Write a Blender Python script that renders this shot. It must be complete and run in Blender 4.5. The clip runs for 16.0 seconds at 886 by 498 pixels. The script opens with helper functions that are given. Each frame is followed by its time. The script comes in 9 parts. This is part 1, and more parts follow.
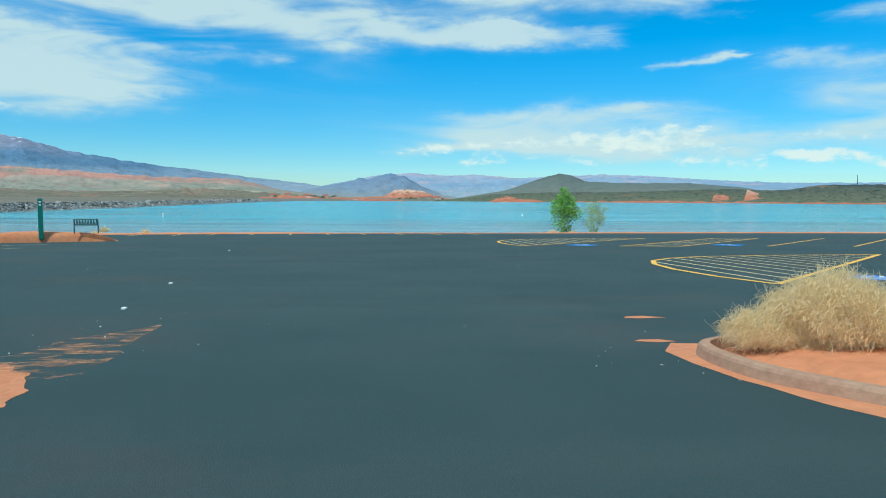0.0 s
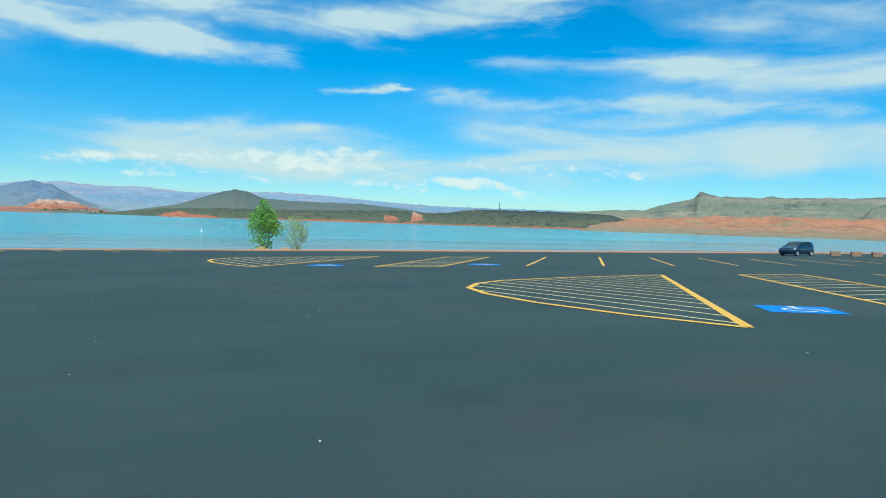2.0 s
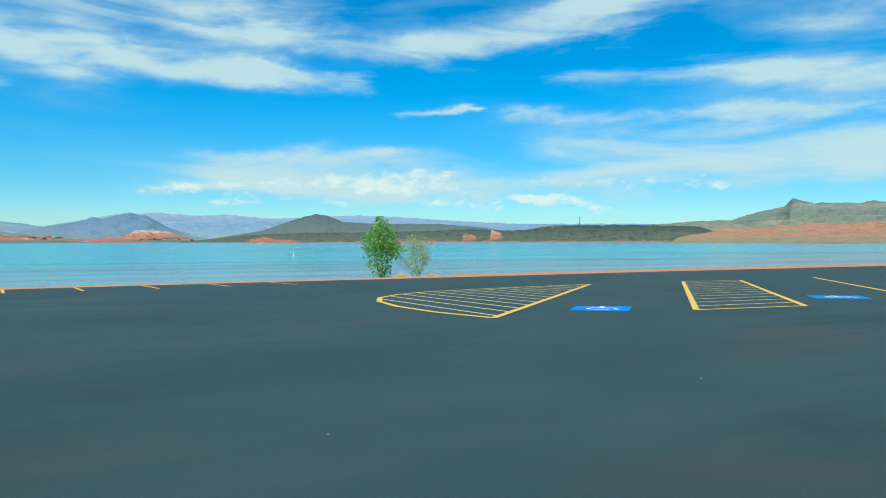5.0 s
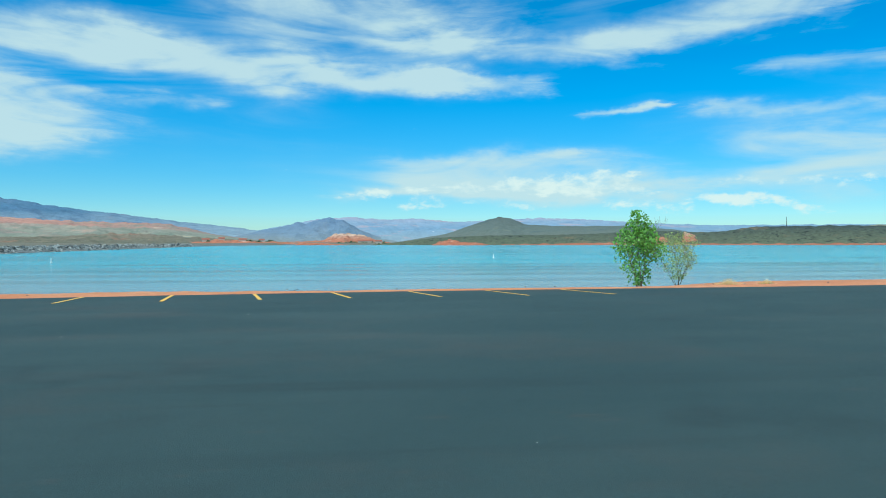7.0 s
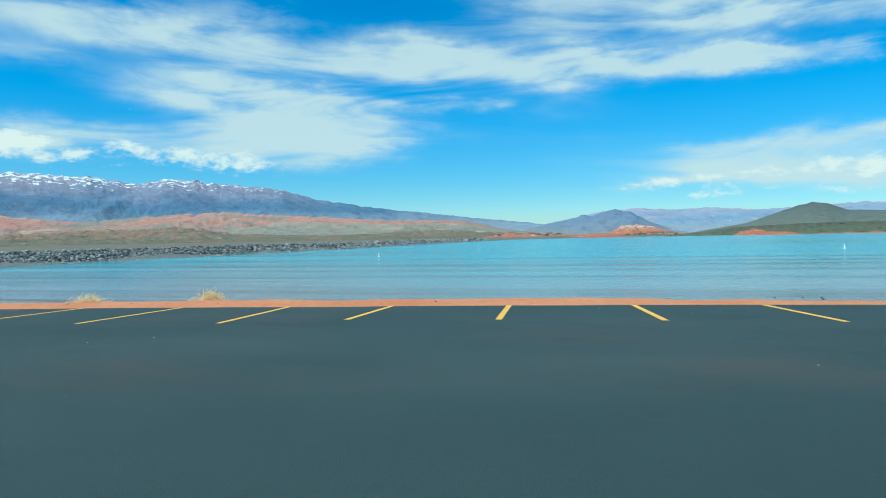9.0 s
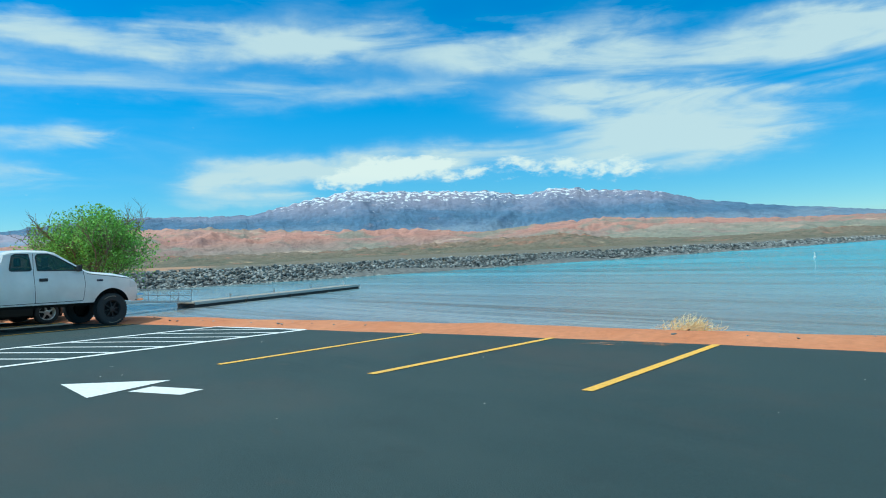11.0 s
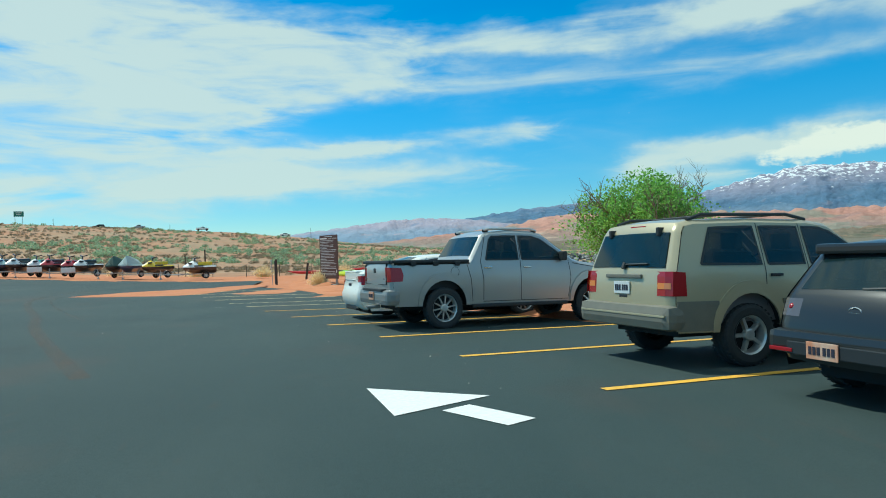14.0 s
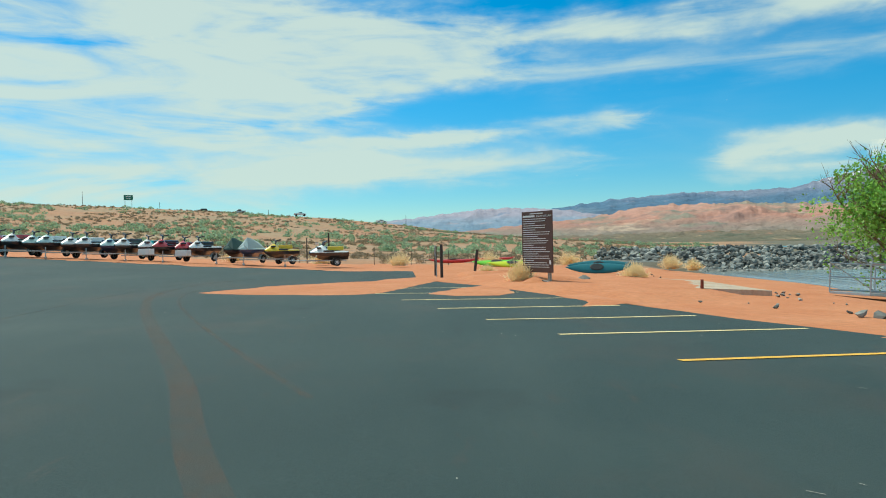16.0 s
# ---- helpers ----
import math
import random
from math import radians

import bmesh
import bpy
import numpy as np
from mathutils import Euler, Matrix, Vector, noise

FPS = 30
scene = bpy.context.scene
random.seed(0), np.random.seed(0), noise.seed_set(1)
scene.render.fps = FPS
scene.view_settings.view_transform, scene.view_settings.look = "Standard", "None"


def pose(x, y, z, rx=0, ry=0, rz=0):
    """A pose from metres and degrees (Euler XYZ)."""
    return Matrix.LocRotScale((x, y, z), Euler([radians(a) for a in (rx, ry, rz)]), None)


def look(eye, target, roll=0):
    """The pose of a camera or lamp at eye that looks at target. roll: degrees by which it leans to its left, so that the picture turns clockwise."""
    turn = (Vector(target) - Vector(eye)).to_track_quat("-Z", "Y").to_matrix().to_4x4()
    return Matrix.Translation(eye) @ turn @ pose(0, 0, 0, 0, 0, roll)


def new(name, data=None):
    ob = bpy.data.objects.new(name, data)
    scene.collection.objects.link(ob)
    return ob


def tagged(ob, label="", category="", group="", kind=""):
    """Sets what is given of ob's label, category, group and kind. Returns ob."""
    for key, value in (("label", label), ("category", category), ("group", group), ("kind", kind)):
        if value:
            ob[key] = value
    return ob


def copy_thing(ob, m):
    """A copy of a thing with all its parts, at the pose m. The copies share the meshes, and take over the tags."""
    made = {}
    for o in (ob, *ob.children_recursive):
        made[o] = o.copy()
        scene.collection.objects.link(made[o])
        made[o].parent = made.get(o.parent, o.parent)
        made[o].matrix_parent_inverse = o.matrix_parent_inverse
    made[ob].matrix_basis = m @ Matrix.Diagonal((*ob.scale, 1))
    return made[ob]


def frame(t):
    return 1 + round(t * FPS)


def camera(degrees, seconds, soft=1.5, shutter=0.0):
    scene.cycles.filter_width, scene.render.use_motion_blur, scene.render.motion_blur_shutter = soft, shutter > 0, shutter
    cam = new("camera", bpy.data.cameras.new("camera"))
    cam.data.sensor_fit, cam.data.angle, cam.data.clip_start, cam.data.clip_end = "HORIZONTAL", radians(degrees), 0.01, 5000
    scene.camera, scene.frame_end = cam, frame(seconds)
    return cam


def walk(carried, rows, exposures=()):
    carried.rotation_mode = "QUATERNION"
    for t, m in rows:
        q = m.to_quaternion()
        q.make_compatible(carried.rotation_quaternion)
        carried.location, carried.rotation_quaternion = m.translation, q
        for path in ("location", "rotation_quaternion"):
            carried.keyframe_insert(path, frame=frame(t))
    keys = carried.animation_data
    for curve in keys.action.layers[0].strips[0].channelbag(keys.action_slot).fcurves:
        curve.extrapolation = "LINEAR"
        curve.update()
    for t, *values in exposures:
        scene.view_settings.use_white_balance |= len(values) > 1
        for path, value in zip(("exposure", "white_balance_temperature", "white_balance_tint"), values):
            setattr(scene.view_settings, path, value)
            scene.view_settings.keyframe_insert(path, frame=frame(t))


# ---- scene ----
cam = camera(65.89, 16.0, 1.0)
walk(cam, [
    (0.0, pose(0.000, 0.000, 1.336, 85.80, -0.30, -0.00)),
    (0.5, pose(-0.593, 1.379, 1.245, 85.92, -1.00, -8.47)),
    (1.0, pose(-0.960, 3.184, 1.144, 86.21, -1.76, -15.64)),
    (1.5, pose(-1.111, 5.158, 1.040, 86.92, -2.21, -21.89)),
    (2.0, pose(-1.019, 7.215, 0.942, 87.79, -1.84, -26.59)),
    (2.5, pose(-0.948, 9.198, 0.858, 88.24, -1.32, -29.32)),
    (3.0, pose(-0.853, 11.072, 0.794, 88.60, -0.64, -30.41)),
    (3.2, pose(-0.807, 11.893, 0.779, 88.73, -0.47, -30.45)),
    (3.5, pose(-0.801, 13.120, 0.765, 88.90, -0.25, -29.96)),
    (4.0, pose(-0.919, 15.166, 0.748, 89.08, -0.05, -27.46)),
    (4.5, pose(-1.177, 17.274, 0.717, 89.17, 0.01, -23.89)),
    (5.0, pose(-1.599, 19.470, 0.666, 89.25, 0.05, -20.22)),
    (5.3, pose(-1.931, 20.819, 0.628, 89.32, 0.09, -18.08)),
    (5.5, pose(-2.174, 21.726, 0.601, 89.38, 0.14, -16.65)),
    (6.0, pose(-2.755, 24.062, 0.527, 89.46, -0.00, -12.89)),
    (6.5, pose(-3.624, 26.225, 0.435, 89.51, 0.29, -9.32)),
    (7.0, pose(-4.553, 28.293, 0.370, 89.49, 0.08, -5.10)),
    (7.5, pose(-5.692, 30.320, 0.322, 89.43, -0.50, -0.03)),
    (8.0, pose(-7.206, 32.336, 0.282, 89.08, 0.01, 5.58)),
    (8.2, pose(-7.866, 33.144, 0.265, 89.04, 0.21, 8.02)),
    (8.5, pose(-8.881, 34.344, 0.234, 89.01, 0.54, 11.77)),
    (9.0, pose(-10.704, 36.222, 0.172, 89.14, 1.13, 18.42)),
    (9.5, pose(-12.709, 37.831, 0.104, 89.46, 1.66, 25.76)),
    (10.0, pose(-14.886, 39.092, 0.048, 89.86, 2.04, 33.62)),
    (10.3, pose(-16.285, 39.644, 0.033, 90.11, 2.16, 38.44)),
    (10.5, pose(-17.252, 39.933, 0.033, 90.27, 2.21, 41.67)),
    (11.0, pose(-19.803, 40.421, 0.050, 90.44, 2.51, 49.46)),
    (11.5, pose(-22.499, 40.676, 0.057, 90.29, 3.51, 57.46)),
    (12.0, pose(-25.009, 40.499, 0.062, 89.97, 3.59, 65.25)),
    (12.5, pose(-27.689, 39.911, 0.058, 89.76, 3.20, 72.31)),
    (13.0, pose(-30.435, 39.096, 0.065, 90.00, 2.59, 78.08)),
    (13.5, pose(-33.172, 38.090, 0.070, 90.29, 2.24, 82.01)),
    (14.0, pose(-35.822, 36.945, 0.074, 90.41, 2.12, 84.77)),
    (14.5, pose(-38.733, 35.612, 0.081, 90.43, 1.83, 87.26)),
    (15.0, pose(-41.472, 34.296, 0.083, 90.19, 1.62, 89.20)),
    (15.5, pose(-43.952, 32.919, 0.083, 89.91, 1.48, 90.70)),
    (16.0, pose(-46.553, 31.466, 0.068, 89.71, 1.08, 91.84)),
], [(0.0, 0.0, 5600, -5), (5.5, 0.0, 5500, -7), (8.0, 0.0, 5450, -7), (10.5, 0.0, 5500, -7), (11.5, 0.0, 5600, -6), (12.5, 0.0, 5750, -6), (14.0, 0.0, 6050, -7), (15.0, 0.0, 6280, -7), (16.0, 0.0, 6500, -6)])

# ---- world and sun ----
SUN_AZ, SUN_EL = 145.0, 57.0          # degrees: turn from +y to the left, height


def sky_world():
    w = bpy.data.worlds.new("world")
    scene.world = w
    w.use_nodes = True
    nt = w.node_tree
    nt.nodes.clear()
    N, L = nt.nodes.new, nt.links.new

    def math_node(op, a, b=None, c=None):
        n = N("ShaderNodeMath")
        n.operation = op
        for i, v in enumerate((a, b, c)):
            if v is None:
                continue
            if isinstance(v, (int, float)):
                n.inputs[i].default_value = v
            else:
                L(v, n.inputs[i])
        return n.outputs[0]

    out, bg = N("ShaderNodeOutputWorld"), N("ShaderNodeBackground")
    sky = N("ShaderNodeTexSky")
    sky.sky_type = "NISHITA"
    sky.sun_disc = False
    sky.sun_elevation, sky.sun_rotation = radians(SUN_EL), radians(-SUN_AZ)
    sky.altitude, sky.air_density, sky.dust_density, sky.ozone_density = 900, 1.0, 0.25, 2.0
    hsv = N("ShaderNodeHueSaturation")
    hsv.inputs["Hue"].default_value = 0.492
    hsv.inputs["Saturation"].default_value = 1.55
    hsv.inputs["Value"].default_value = 1.42
    tc, sep = N("ShaderNodeTexCoord"), N("ShaderNodeSeparateXYZ")
    L(tc.outputs["Generated"], sep.inputs[0])
    X, Y, Z = sep.outputs
    az = math_node("MULTIPLY", math_node("ARCTAN2", math_node("MULTIPLY", X, -1.0), Y), 57.2958)
    el = math_node("MULTIPLY", math_node("ARCSINE", Z), 57.2958)
    # the air near the horizon stays blue rather than white
    hz_, tone = N("ShaderNodeMapRange"), N("ShaderNodeMixRGB")
    hz_.inputs["From Min"].default_value, hz_.inputs["From Max"].default_value = 0.0, 14.0
    hz_.interpolation_type = "SMOOTHSTEP"
    L(el, hz_.inputs["Value"])
    tone.inputs["Color1"].default_value, tone.inputs["Color2"].default_value = (0.60, 0.685, 0.76, 1), (1, 1, 1, 1)
    L(hz_.outputs[0], tone.inputs["Fac"])
    mulc = N("ShaderNodeMixRGB")
    mulc.blend_type = "MULTIPLY"
    mulc.inputs["Fac"].default_value = 1.0
    L(sky.outputs[0], mulc.inputs["Color1"])
    L(tone.outputs[0], mulc.inputs["Color2"])
    L(mulc.outputs[0], hsv.inputs["Color"])
    # wispy detail: noise on (az, el) stretched along the wind
    def noise_at(sx, sy, scale, detail, rough, dist, seed):
        cb = N("ShaderNodeCombineXYZ")
        L(math_node("MULTIPLY", az, sx), cb.inputs[0])
        L(math_node("MULTIPLY", el, sy), cb.inputs[1])
        cb.inputs[2].default_value = seed
        n = N("ShaderNodeTexNoise")
        n.inputs["Scale"].default_value = scale
        n.inputs["Detail"].default_value = detail
        n.inputs["Roughness"].default_value = rough
        n.inputs["Distortion"].default_value = dist
        L(cb.outputs[0], n.inputs["Vector"])
        return n.outputs["Fac"]
    wisp = noise_at(0.055, 0.30, 1.0, 9.0, 0.50, 1.2, 3.0)
    wisp2 = noise_at(0.20, 0.9, 1.0, 7.0, 0.62, 0.5, 9.0)
    broad = noise_at(0.05, 0.12, 1.0, 3.0, 0.5, 0.0, 14.0)
    puff = noise_at(0.60, 1.1, 1.0, 9.0, 0.62, 0.2, 5.0)
    elw = math_node("ADD", el, math_node("MULTIPLY", math_node("SUBTRACT", noise_at(0.11, 0.22, 1.0, 5.0, 0.6, 0.0, 1.0), 0.5), 3.6))
    azw = math_node("ADD", az, math_node("MULTIPLY", math_node("SUBTRACT", wisp2, 0.5), 7.0))

    def bank(a0, e0, a1, e1, w, amp):
        """A long soft cloud from one bearing and height to another."""
        da, de = a1 - a0, e1 - e0
        ll = da * da + de * de * 6.0
        pa, pe = math_node("SUBTRACT", azw, a0), math_node("SUBTRACT", elw, e0)
        t = math_node("ADD", math_node("MULTIPLY", pa, da / ll), math_node("MULTIPLY", pe, 6.0 * de / ll))
        t = math_node("MINIMUM", math_node("MAXIMUM", t, 0.0), 1.0)
        u = math_node("MULTIPLY", math_node("SUBTRACT", pa, math_node("MULTIPLY", t, da)), 0.36 / w)
        v = math_node("MULTIPLY", math_node("SUBTRACT", pe, math_node("MULTIPLY", t, de)), 1.0 / w)
        r = math_node("ADD", math_node("MULTIPLY", u, u), math_node("MULTIPLY", v, v))
        return math_node("MULTIPLY", math_node("POWER", 2.718, math_node("MULTIPLY", r, -0.8)), amp)

    def gather(rows):
        total = None
        for row in rows:
            b = bank(*row)
            total = b if total is None else math_node("ADD", total, b)
        return total

    total = math_node("MINIMUM", math_node("ADD", math_node("ADD", gather(CLOUDS_EAST), gather(CLOUDS_NORTH)), gather(CLOUDS_WEST)), 1.25)
    # unseen cloud added overhead, as extra skylight for shaded sides
    hi_ = N("ShaderNodeMapRange")
    hi_.interpolation_type = "SMOOTHSTEP"
    hi_.inputs["From Min"].default_value, hi_.inputs["From Max"].default_value, hi_.inputs["To Max"].default_value = 22.0, 42.0, 0.95
    L(el, hi_.inputs["Value"])
    total = math_node("MAXIMUM", total, hi_.outputs[0])
    streak = math_node("ADD", math_node("MULTIPLY", math_node("SUBTRACT", wisp, 0.5), 3.3), math_node("MULTIPLY", math_node("SUBTRACT", wisp2, 0.5), 0.9))
    dens = math_node("MULTIPLY", total, math_node("ADD", streak, 1.0))
    veil = math_node("MULTIPLY", math_node("MAXIMUM", math_node("SUBTRACT", broad, 0.46), 0.0), 1.3)
    dens = math_node("ADD", dens, math_node("MULTIPLY", veil, math_node("MAXIMUM", math_node("ADD", streak, 0.7), 0.0)))
    mr = N("ShaderNodeMapRange")
    mr.interpolation_type = "SMOOTHSTEP"
    mr.inputs["From Min"].default_value, mr.inputs["From Max"].default_value = 0.02, 1.55
    L(dens, mr.inputs["Value"])
    cov = mr.outputs[0]
    # cumulus low over the hills
    mc = N("ShaderNodeMapRange")
    mc.interpolation_type = "SMOOTHSTEP"
    mc.inputs["From Min"].default_value, mc.inputs["From Max"].default_value = 0.34, 0.92
    L(math_node("ADD", math_node("MULTIPLY", gather(CUMULUS), 0.75), math_node("MULTIPLY", math_node("SUBTRACT", puff, 0.5), 1.9)), mc.inputs["Value"])
    up = N("ShaderNodeMapRange")
    up.inputs["From Min"].default_value, up.inputs["From Max"].default_value = -0.5, 1.5
    L(el, up.inputs["Value"])
    m1, m2 = N("ShaderNodeMixRGB"), N("ShaderNodeMixRGB")
    m1.inputs["Color2"].default_value = (*CLOUD_WHITE, 1)
    L(math_node("MULTIPLY", cov, 0.90), m1.inputs["Fac"])
    L(hsv.outputs[0], m1.inputs["Color1"])
    m2.inputs["Color2"].default_value = (*CUM_WHITE, 1)
    L(math_node("MULTIPLY", math_node("MULTIPLY", mc.outputs[0], up.outputs[0]), 0.92), m2.inputs["Fac"])
    L(m1.outputs[0], m2.inputs["Color1"])
    L(m2.outputs[0], bg.inputs["Color"])
    bg.inputs["Strength"].default_value = SKY
    L(bg.outputs[0], out.inputs["Surface"])


SKY = 0.10
CLOUD_WHITE, CUM_WHITE = (6.8, 7.5, 7.2), (8.6, 8.7, 7.8)
# clouds: bearing and height at one end, at the other, half depth, weight; rows above 30 degrees are added out of view
CLOUDS_EAST = [
    (-20, 15.6, -32, 17.2, 1.2, 1.0), (-30, 17.8, -42, 19.8, 1.2, 0.9), (-17.2, 10.6, -22.2, 10.9, 0.3, 1.1),
    (-32, 13.1, -46, 12.4, 0.7, 0.85), (-44, 12.3, -68, 11.8, 1.4, 0.9), (-50, 15.7, -68, 15.0, 1.2, 0.95),
    (-26, 10.2, -56, 9.2, 0.5, 0.75), (-30, 7.9, -66, 6.6, 1.3, 0.8), (-34, 5.5, -68, 5.0, 1.4, 0.65), (-24, 5.0, -36, 4.0, 1.1, 0.55),
    (-80, 34, -150, 34, 12.0, 0.9)]
CLOUDS_NORTH = [
    (34, 15.2, 21, 15.2, 1.2, 0.7), (22, 14.8, 9, 14.2, 1.7, 1.0), (10, 13.3, -4, 13.2, 1.0, 1.0), (-3, 13.3, -12.5, 12.9, 0.6, 1.0),
    (12, 19.8, -4, 17.6, 1.8, 1.0), (-3, 16.3, -19, 15.1, 0.9, 0.7), (36, 11.4, 24, 10.2, 1.5, 0.95), (33, 8.4, 26.5, 7.6, 1.5, 0.9),
    (22, 11.1, 14, 10.8, 0.45, 0.7), (-4, 6.0, -18, 5.8, 1.5, 0.9), (-5, 4.3, -24, 4.0, 1.0, 0.85), (-15, 7.0, -2, 7.1, 0.5, 0.5),
    (3, 4.0, -3, 4.3, 0.5, 0.8), (40, 46, -50, 46, 16, 0.95)]
CLOUDS_WEST = [
    (41, 12.4, 29, 10.9, 1.2, 0.9), (66, 7.1, 50, 7.6, 0.9, 0.75), (52, 8.1, 30, 7.2, 1.2, 0.9), (95, 16.8, 62, 17.0, 1.2, 1.05),
    (92, 13.6, 50, 13.6, 1.1, 0.6), (56, 17.5, 41, 15.8, 1.4, 0.9), (46, 16.2, 35, 17.6, 1.3, 0.6)]
CLOUDS_WEST += [
    (130, 14.5, 106, 14.8, 3.4, 1.7), (130, 9.6, 114, 10.6, 2.2, 1.2), (105, 15.3, 92, 16.6, 1.7, 0.95), (111, 10.7, 100, 11.4, 0.8, 0.7),
    (92, 9.2, 78, 9.7, 0.7, 0.8), (103, 7.8, 91, 8.9, 0.7, 0.85), (97, 6.0, 82, 6.8, 1.2, 1.0), (118, 5.8, 101, 6.2, 1.1, 0.9)]
CLOUDS_WEST += [
    (138, 18.5, 108, 18.0, 2.6, 0.9), (132, 7.2, 104, 7.0, 2.6, 0.5), (104, 13.0, 88, 14.2, 1.0, 0.45), (126, 4.3, 108, 3.6, 1.1, 0.85), (113, 8.6, 103, 8.1, 0.7, 0.55), (69.5, 5.2, 62, 5.0, 0.6, 0.75), (68, 6.9, 58, 7.9, 0.8, 0.6),
    (140, 40, 175, 40, 14, 0.7)]
CUMULUS = [(-3, 3.0, -12, 2.8, 0.45, 0.72), (-11, 5.4, -20, 5.2, 0.55, 0.7), (-19, 3.1, -33, 2.9, 0.45, 0.75), (-28, 4.7, -42, 4.5, 0.5, 0.62), (57, 6.7, 51, 7.6, 0.9, 1.0), (2.5, 4.0, -2.5, 4.2, 0.5, 0.9), (-6, 4.6, -13, 4.4, 0.6, 0.75), (-14, 4.4, -21, 4.3, 0.5, 0.75), (-26, 3.5, -30, 3.4, 0.4, 0.7),
           (55.5, 7.2, 52, 7.3, 0.8, 1.0), (48, 6.4, 46.5, 6.4, 0.45, 0.9), (42.5, 6.9, 33.5, 6.2, 0.9, 1.0)]
sky_world()
sun = new("sun", bpy.data.lights.new("sun", "SUN"))
sun.data.energy, sun.data.angle, sun.data.color = 3.6, radians(0.6), (1.0, 0.95, 0.87)
a_, e_ = radians(SUN_AZ), radians(SUN_EL)
sun.matrix_world = look((-math.sin(a_) * math.cos(e_) * 50, math.cos(a_) * math.cos(e_) * 50, math.sin(e_) * 50), (0, 0, 0))
scene.view_settings.exposure = 0.0


# ---- materials ----
def material(name, base, rough=0.8, metal=0.0, grain=0.0, scale=20.0, tint=None, tint_scale=2.0, tint_amount=0.5, bump=0.0, bump_scale=60.0,
             coat=0.0, spec=0.5, transmission=0.0, alpha=1.0, per_piece=0.0, stretch=(1, 1, 1)):
    m = bpy.data.materials.new(name)
    m.use_nodes = True
    nt = m.node_tree
    N, L = nt.nodes.new, nt.links.new
    bs = nt.nodes["Principled BSDF"]
    bs.inputs["Roughness"].default_value = rough
    bs.inputs["Metallic"].default_value = metal
    bs.inputs["Specular IOR Level"].default_value = spec
    bs.inputs["Coat Weight"].default_value = coat
    bs.inputs["Coat Roughness"].default_value = 0.06
    bs.inputs["Transmission Weight"].default_value = transmission
    bs.inputs["Alpha"].default_value = alpha
    bs.inputs["Base Color"].default_value = (*base, 1)
    geo = N("ShaderNodeNewGeometry")
    mp = N("ShaderNodeMapping")
    mp.inputs["Scale"].default_value = stretch
    L(geo.outputs["Position"], mp.inputs["Vector"])

    def nz(scale_, detail=6.0, rough_=0.6):
        n = N("ShaderNodeTexNoise")
        n.inputs["Scale"].default_value, n.inputs["Detail"].default_value, n.inputs["Roughness"].default_value = scale_, detail, rough_
        L(mp.outputs[0], n.inputs["Vector"])
        return n.outputs["Fac"]

    col = None
    if tint:
        mx, mr = N("ShaderNodeMixRGB"), N("ShaderNodeMapRange")
        mx.inputs["Color1"].default_value, mx.inputs["Color2"].default_value = (*base, 1), (*tint, 1)
        mr.inputs["From Min"].default_value, mr.inputs["From Max"].default_value = 0.5 - 0.5 * (1 - tint_amount) * 0.6, 0.5 + 0.35 * (1.2 - tint_amount)
        L(nz(tint_scale), mr.inputs["Value"])
        L(mr.outputs[0], mx.inputs["Fac"])
        col = mx.outputs[0]
    if grain or per_piece:
        hs = N("ShaderNodeHueSaturation")
        if col:
            L(col, hs.inputs["Color"])
        else:
            hs.inputs["Color"].default_value = (*base, 1)
        val = None
        if grain:
            mr = N("ShaderNodeMapRange")
            mr.inputs["From Min"].default_value, mr.inputs["From Max"].default_value = 0.25, 0.75
            mr.inputs["To Min"].default_value, mr.inputs["To Max"].default_value = 1 - grain, 1 + grain
            L(nz(scale), mr.inputs["Value"])
            val = mr.outputs[0]
        if per_piece:
            oi, mr2 = N("ShaderNodeObjectInfo"), N("ShaderNodeMapRange")
            add = N("ShaderNodeMath")
            add.operation = "ADD"
            L(oi.outputs["Random"], add.inputs[0])
            L(geo.outputs["Random Per Island"], add.inputs[1])
            fr = N("ShaderNodeMath")
            fr.operation = "FRACT"
            L(add.outputs[0], fr.inputs[0])
            mr2.inputs["To Min"].default_value, mr2.inputs["To Max"].default_value = 1 - per_piece, 1 + per_piece
            L(fr.outputs[0], mr2.inputs["Value"])
            if val:
                mu = N("ShaderNodeMath")
                mu.operation = "MULTIPLY"
                L(val, mu.inputs[0])
                L(mr2.outputs[0], mu.inputs[1])
                val = mu.outputs[0]
            else:
                val = mr2.outputs[0]
        L(val, hs.inputs["Value"])
        col = hs.outputs[0]
    if col:
        L(col, bs.inputs["Base Color"])
    if bump:
        b = N("ShaderNodeBump")
        b.inputs["Strength"].default_value, b.inputs["Distance"].default_value = 1.0, bump
        L(nz(bump_scale, 8.0, 0.65), b.inputs["Height"])
        L(b.outputs[0], bs.inputs["Normal"])
    return m


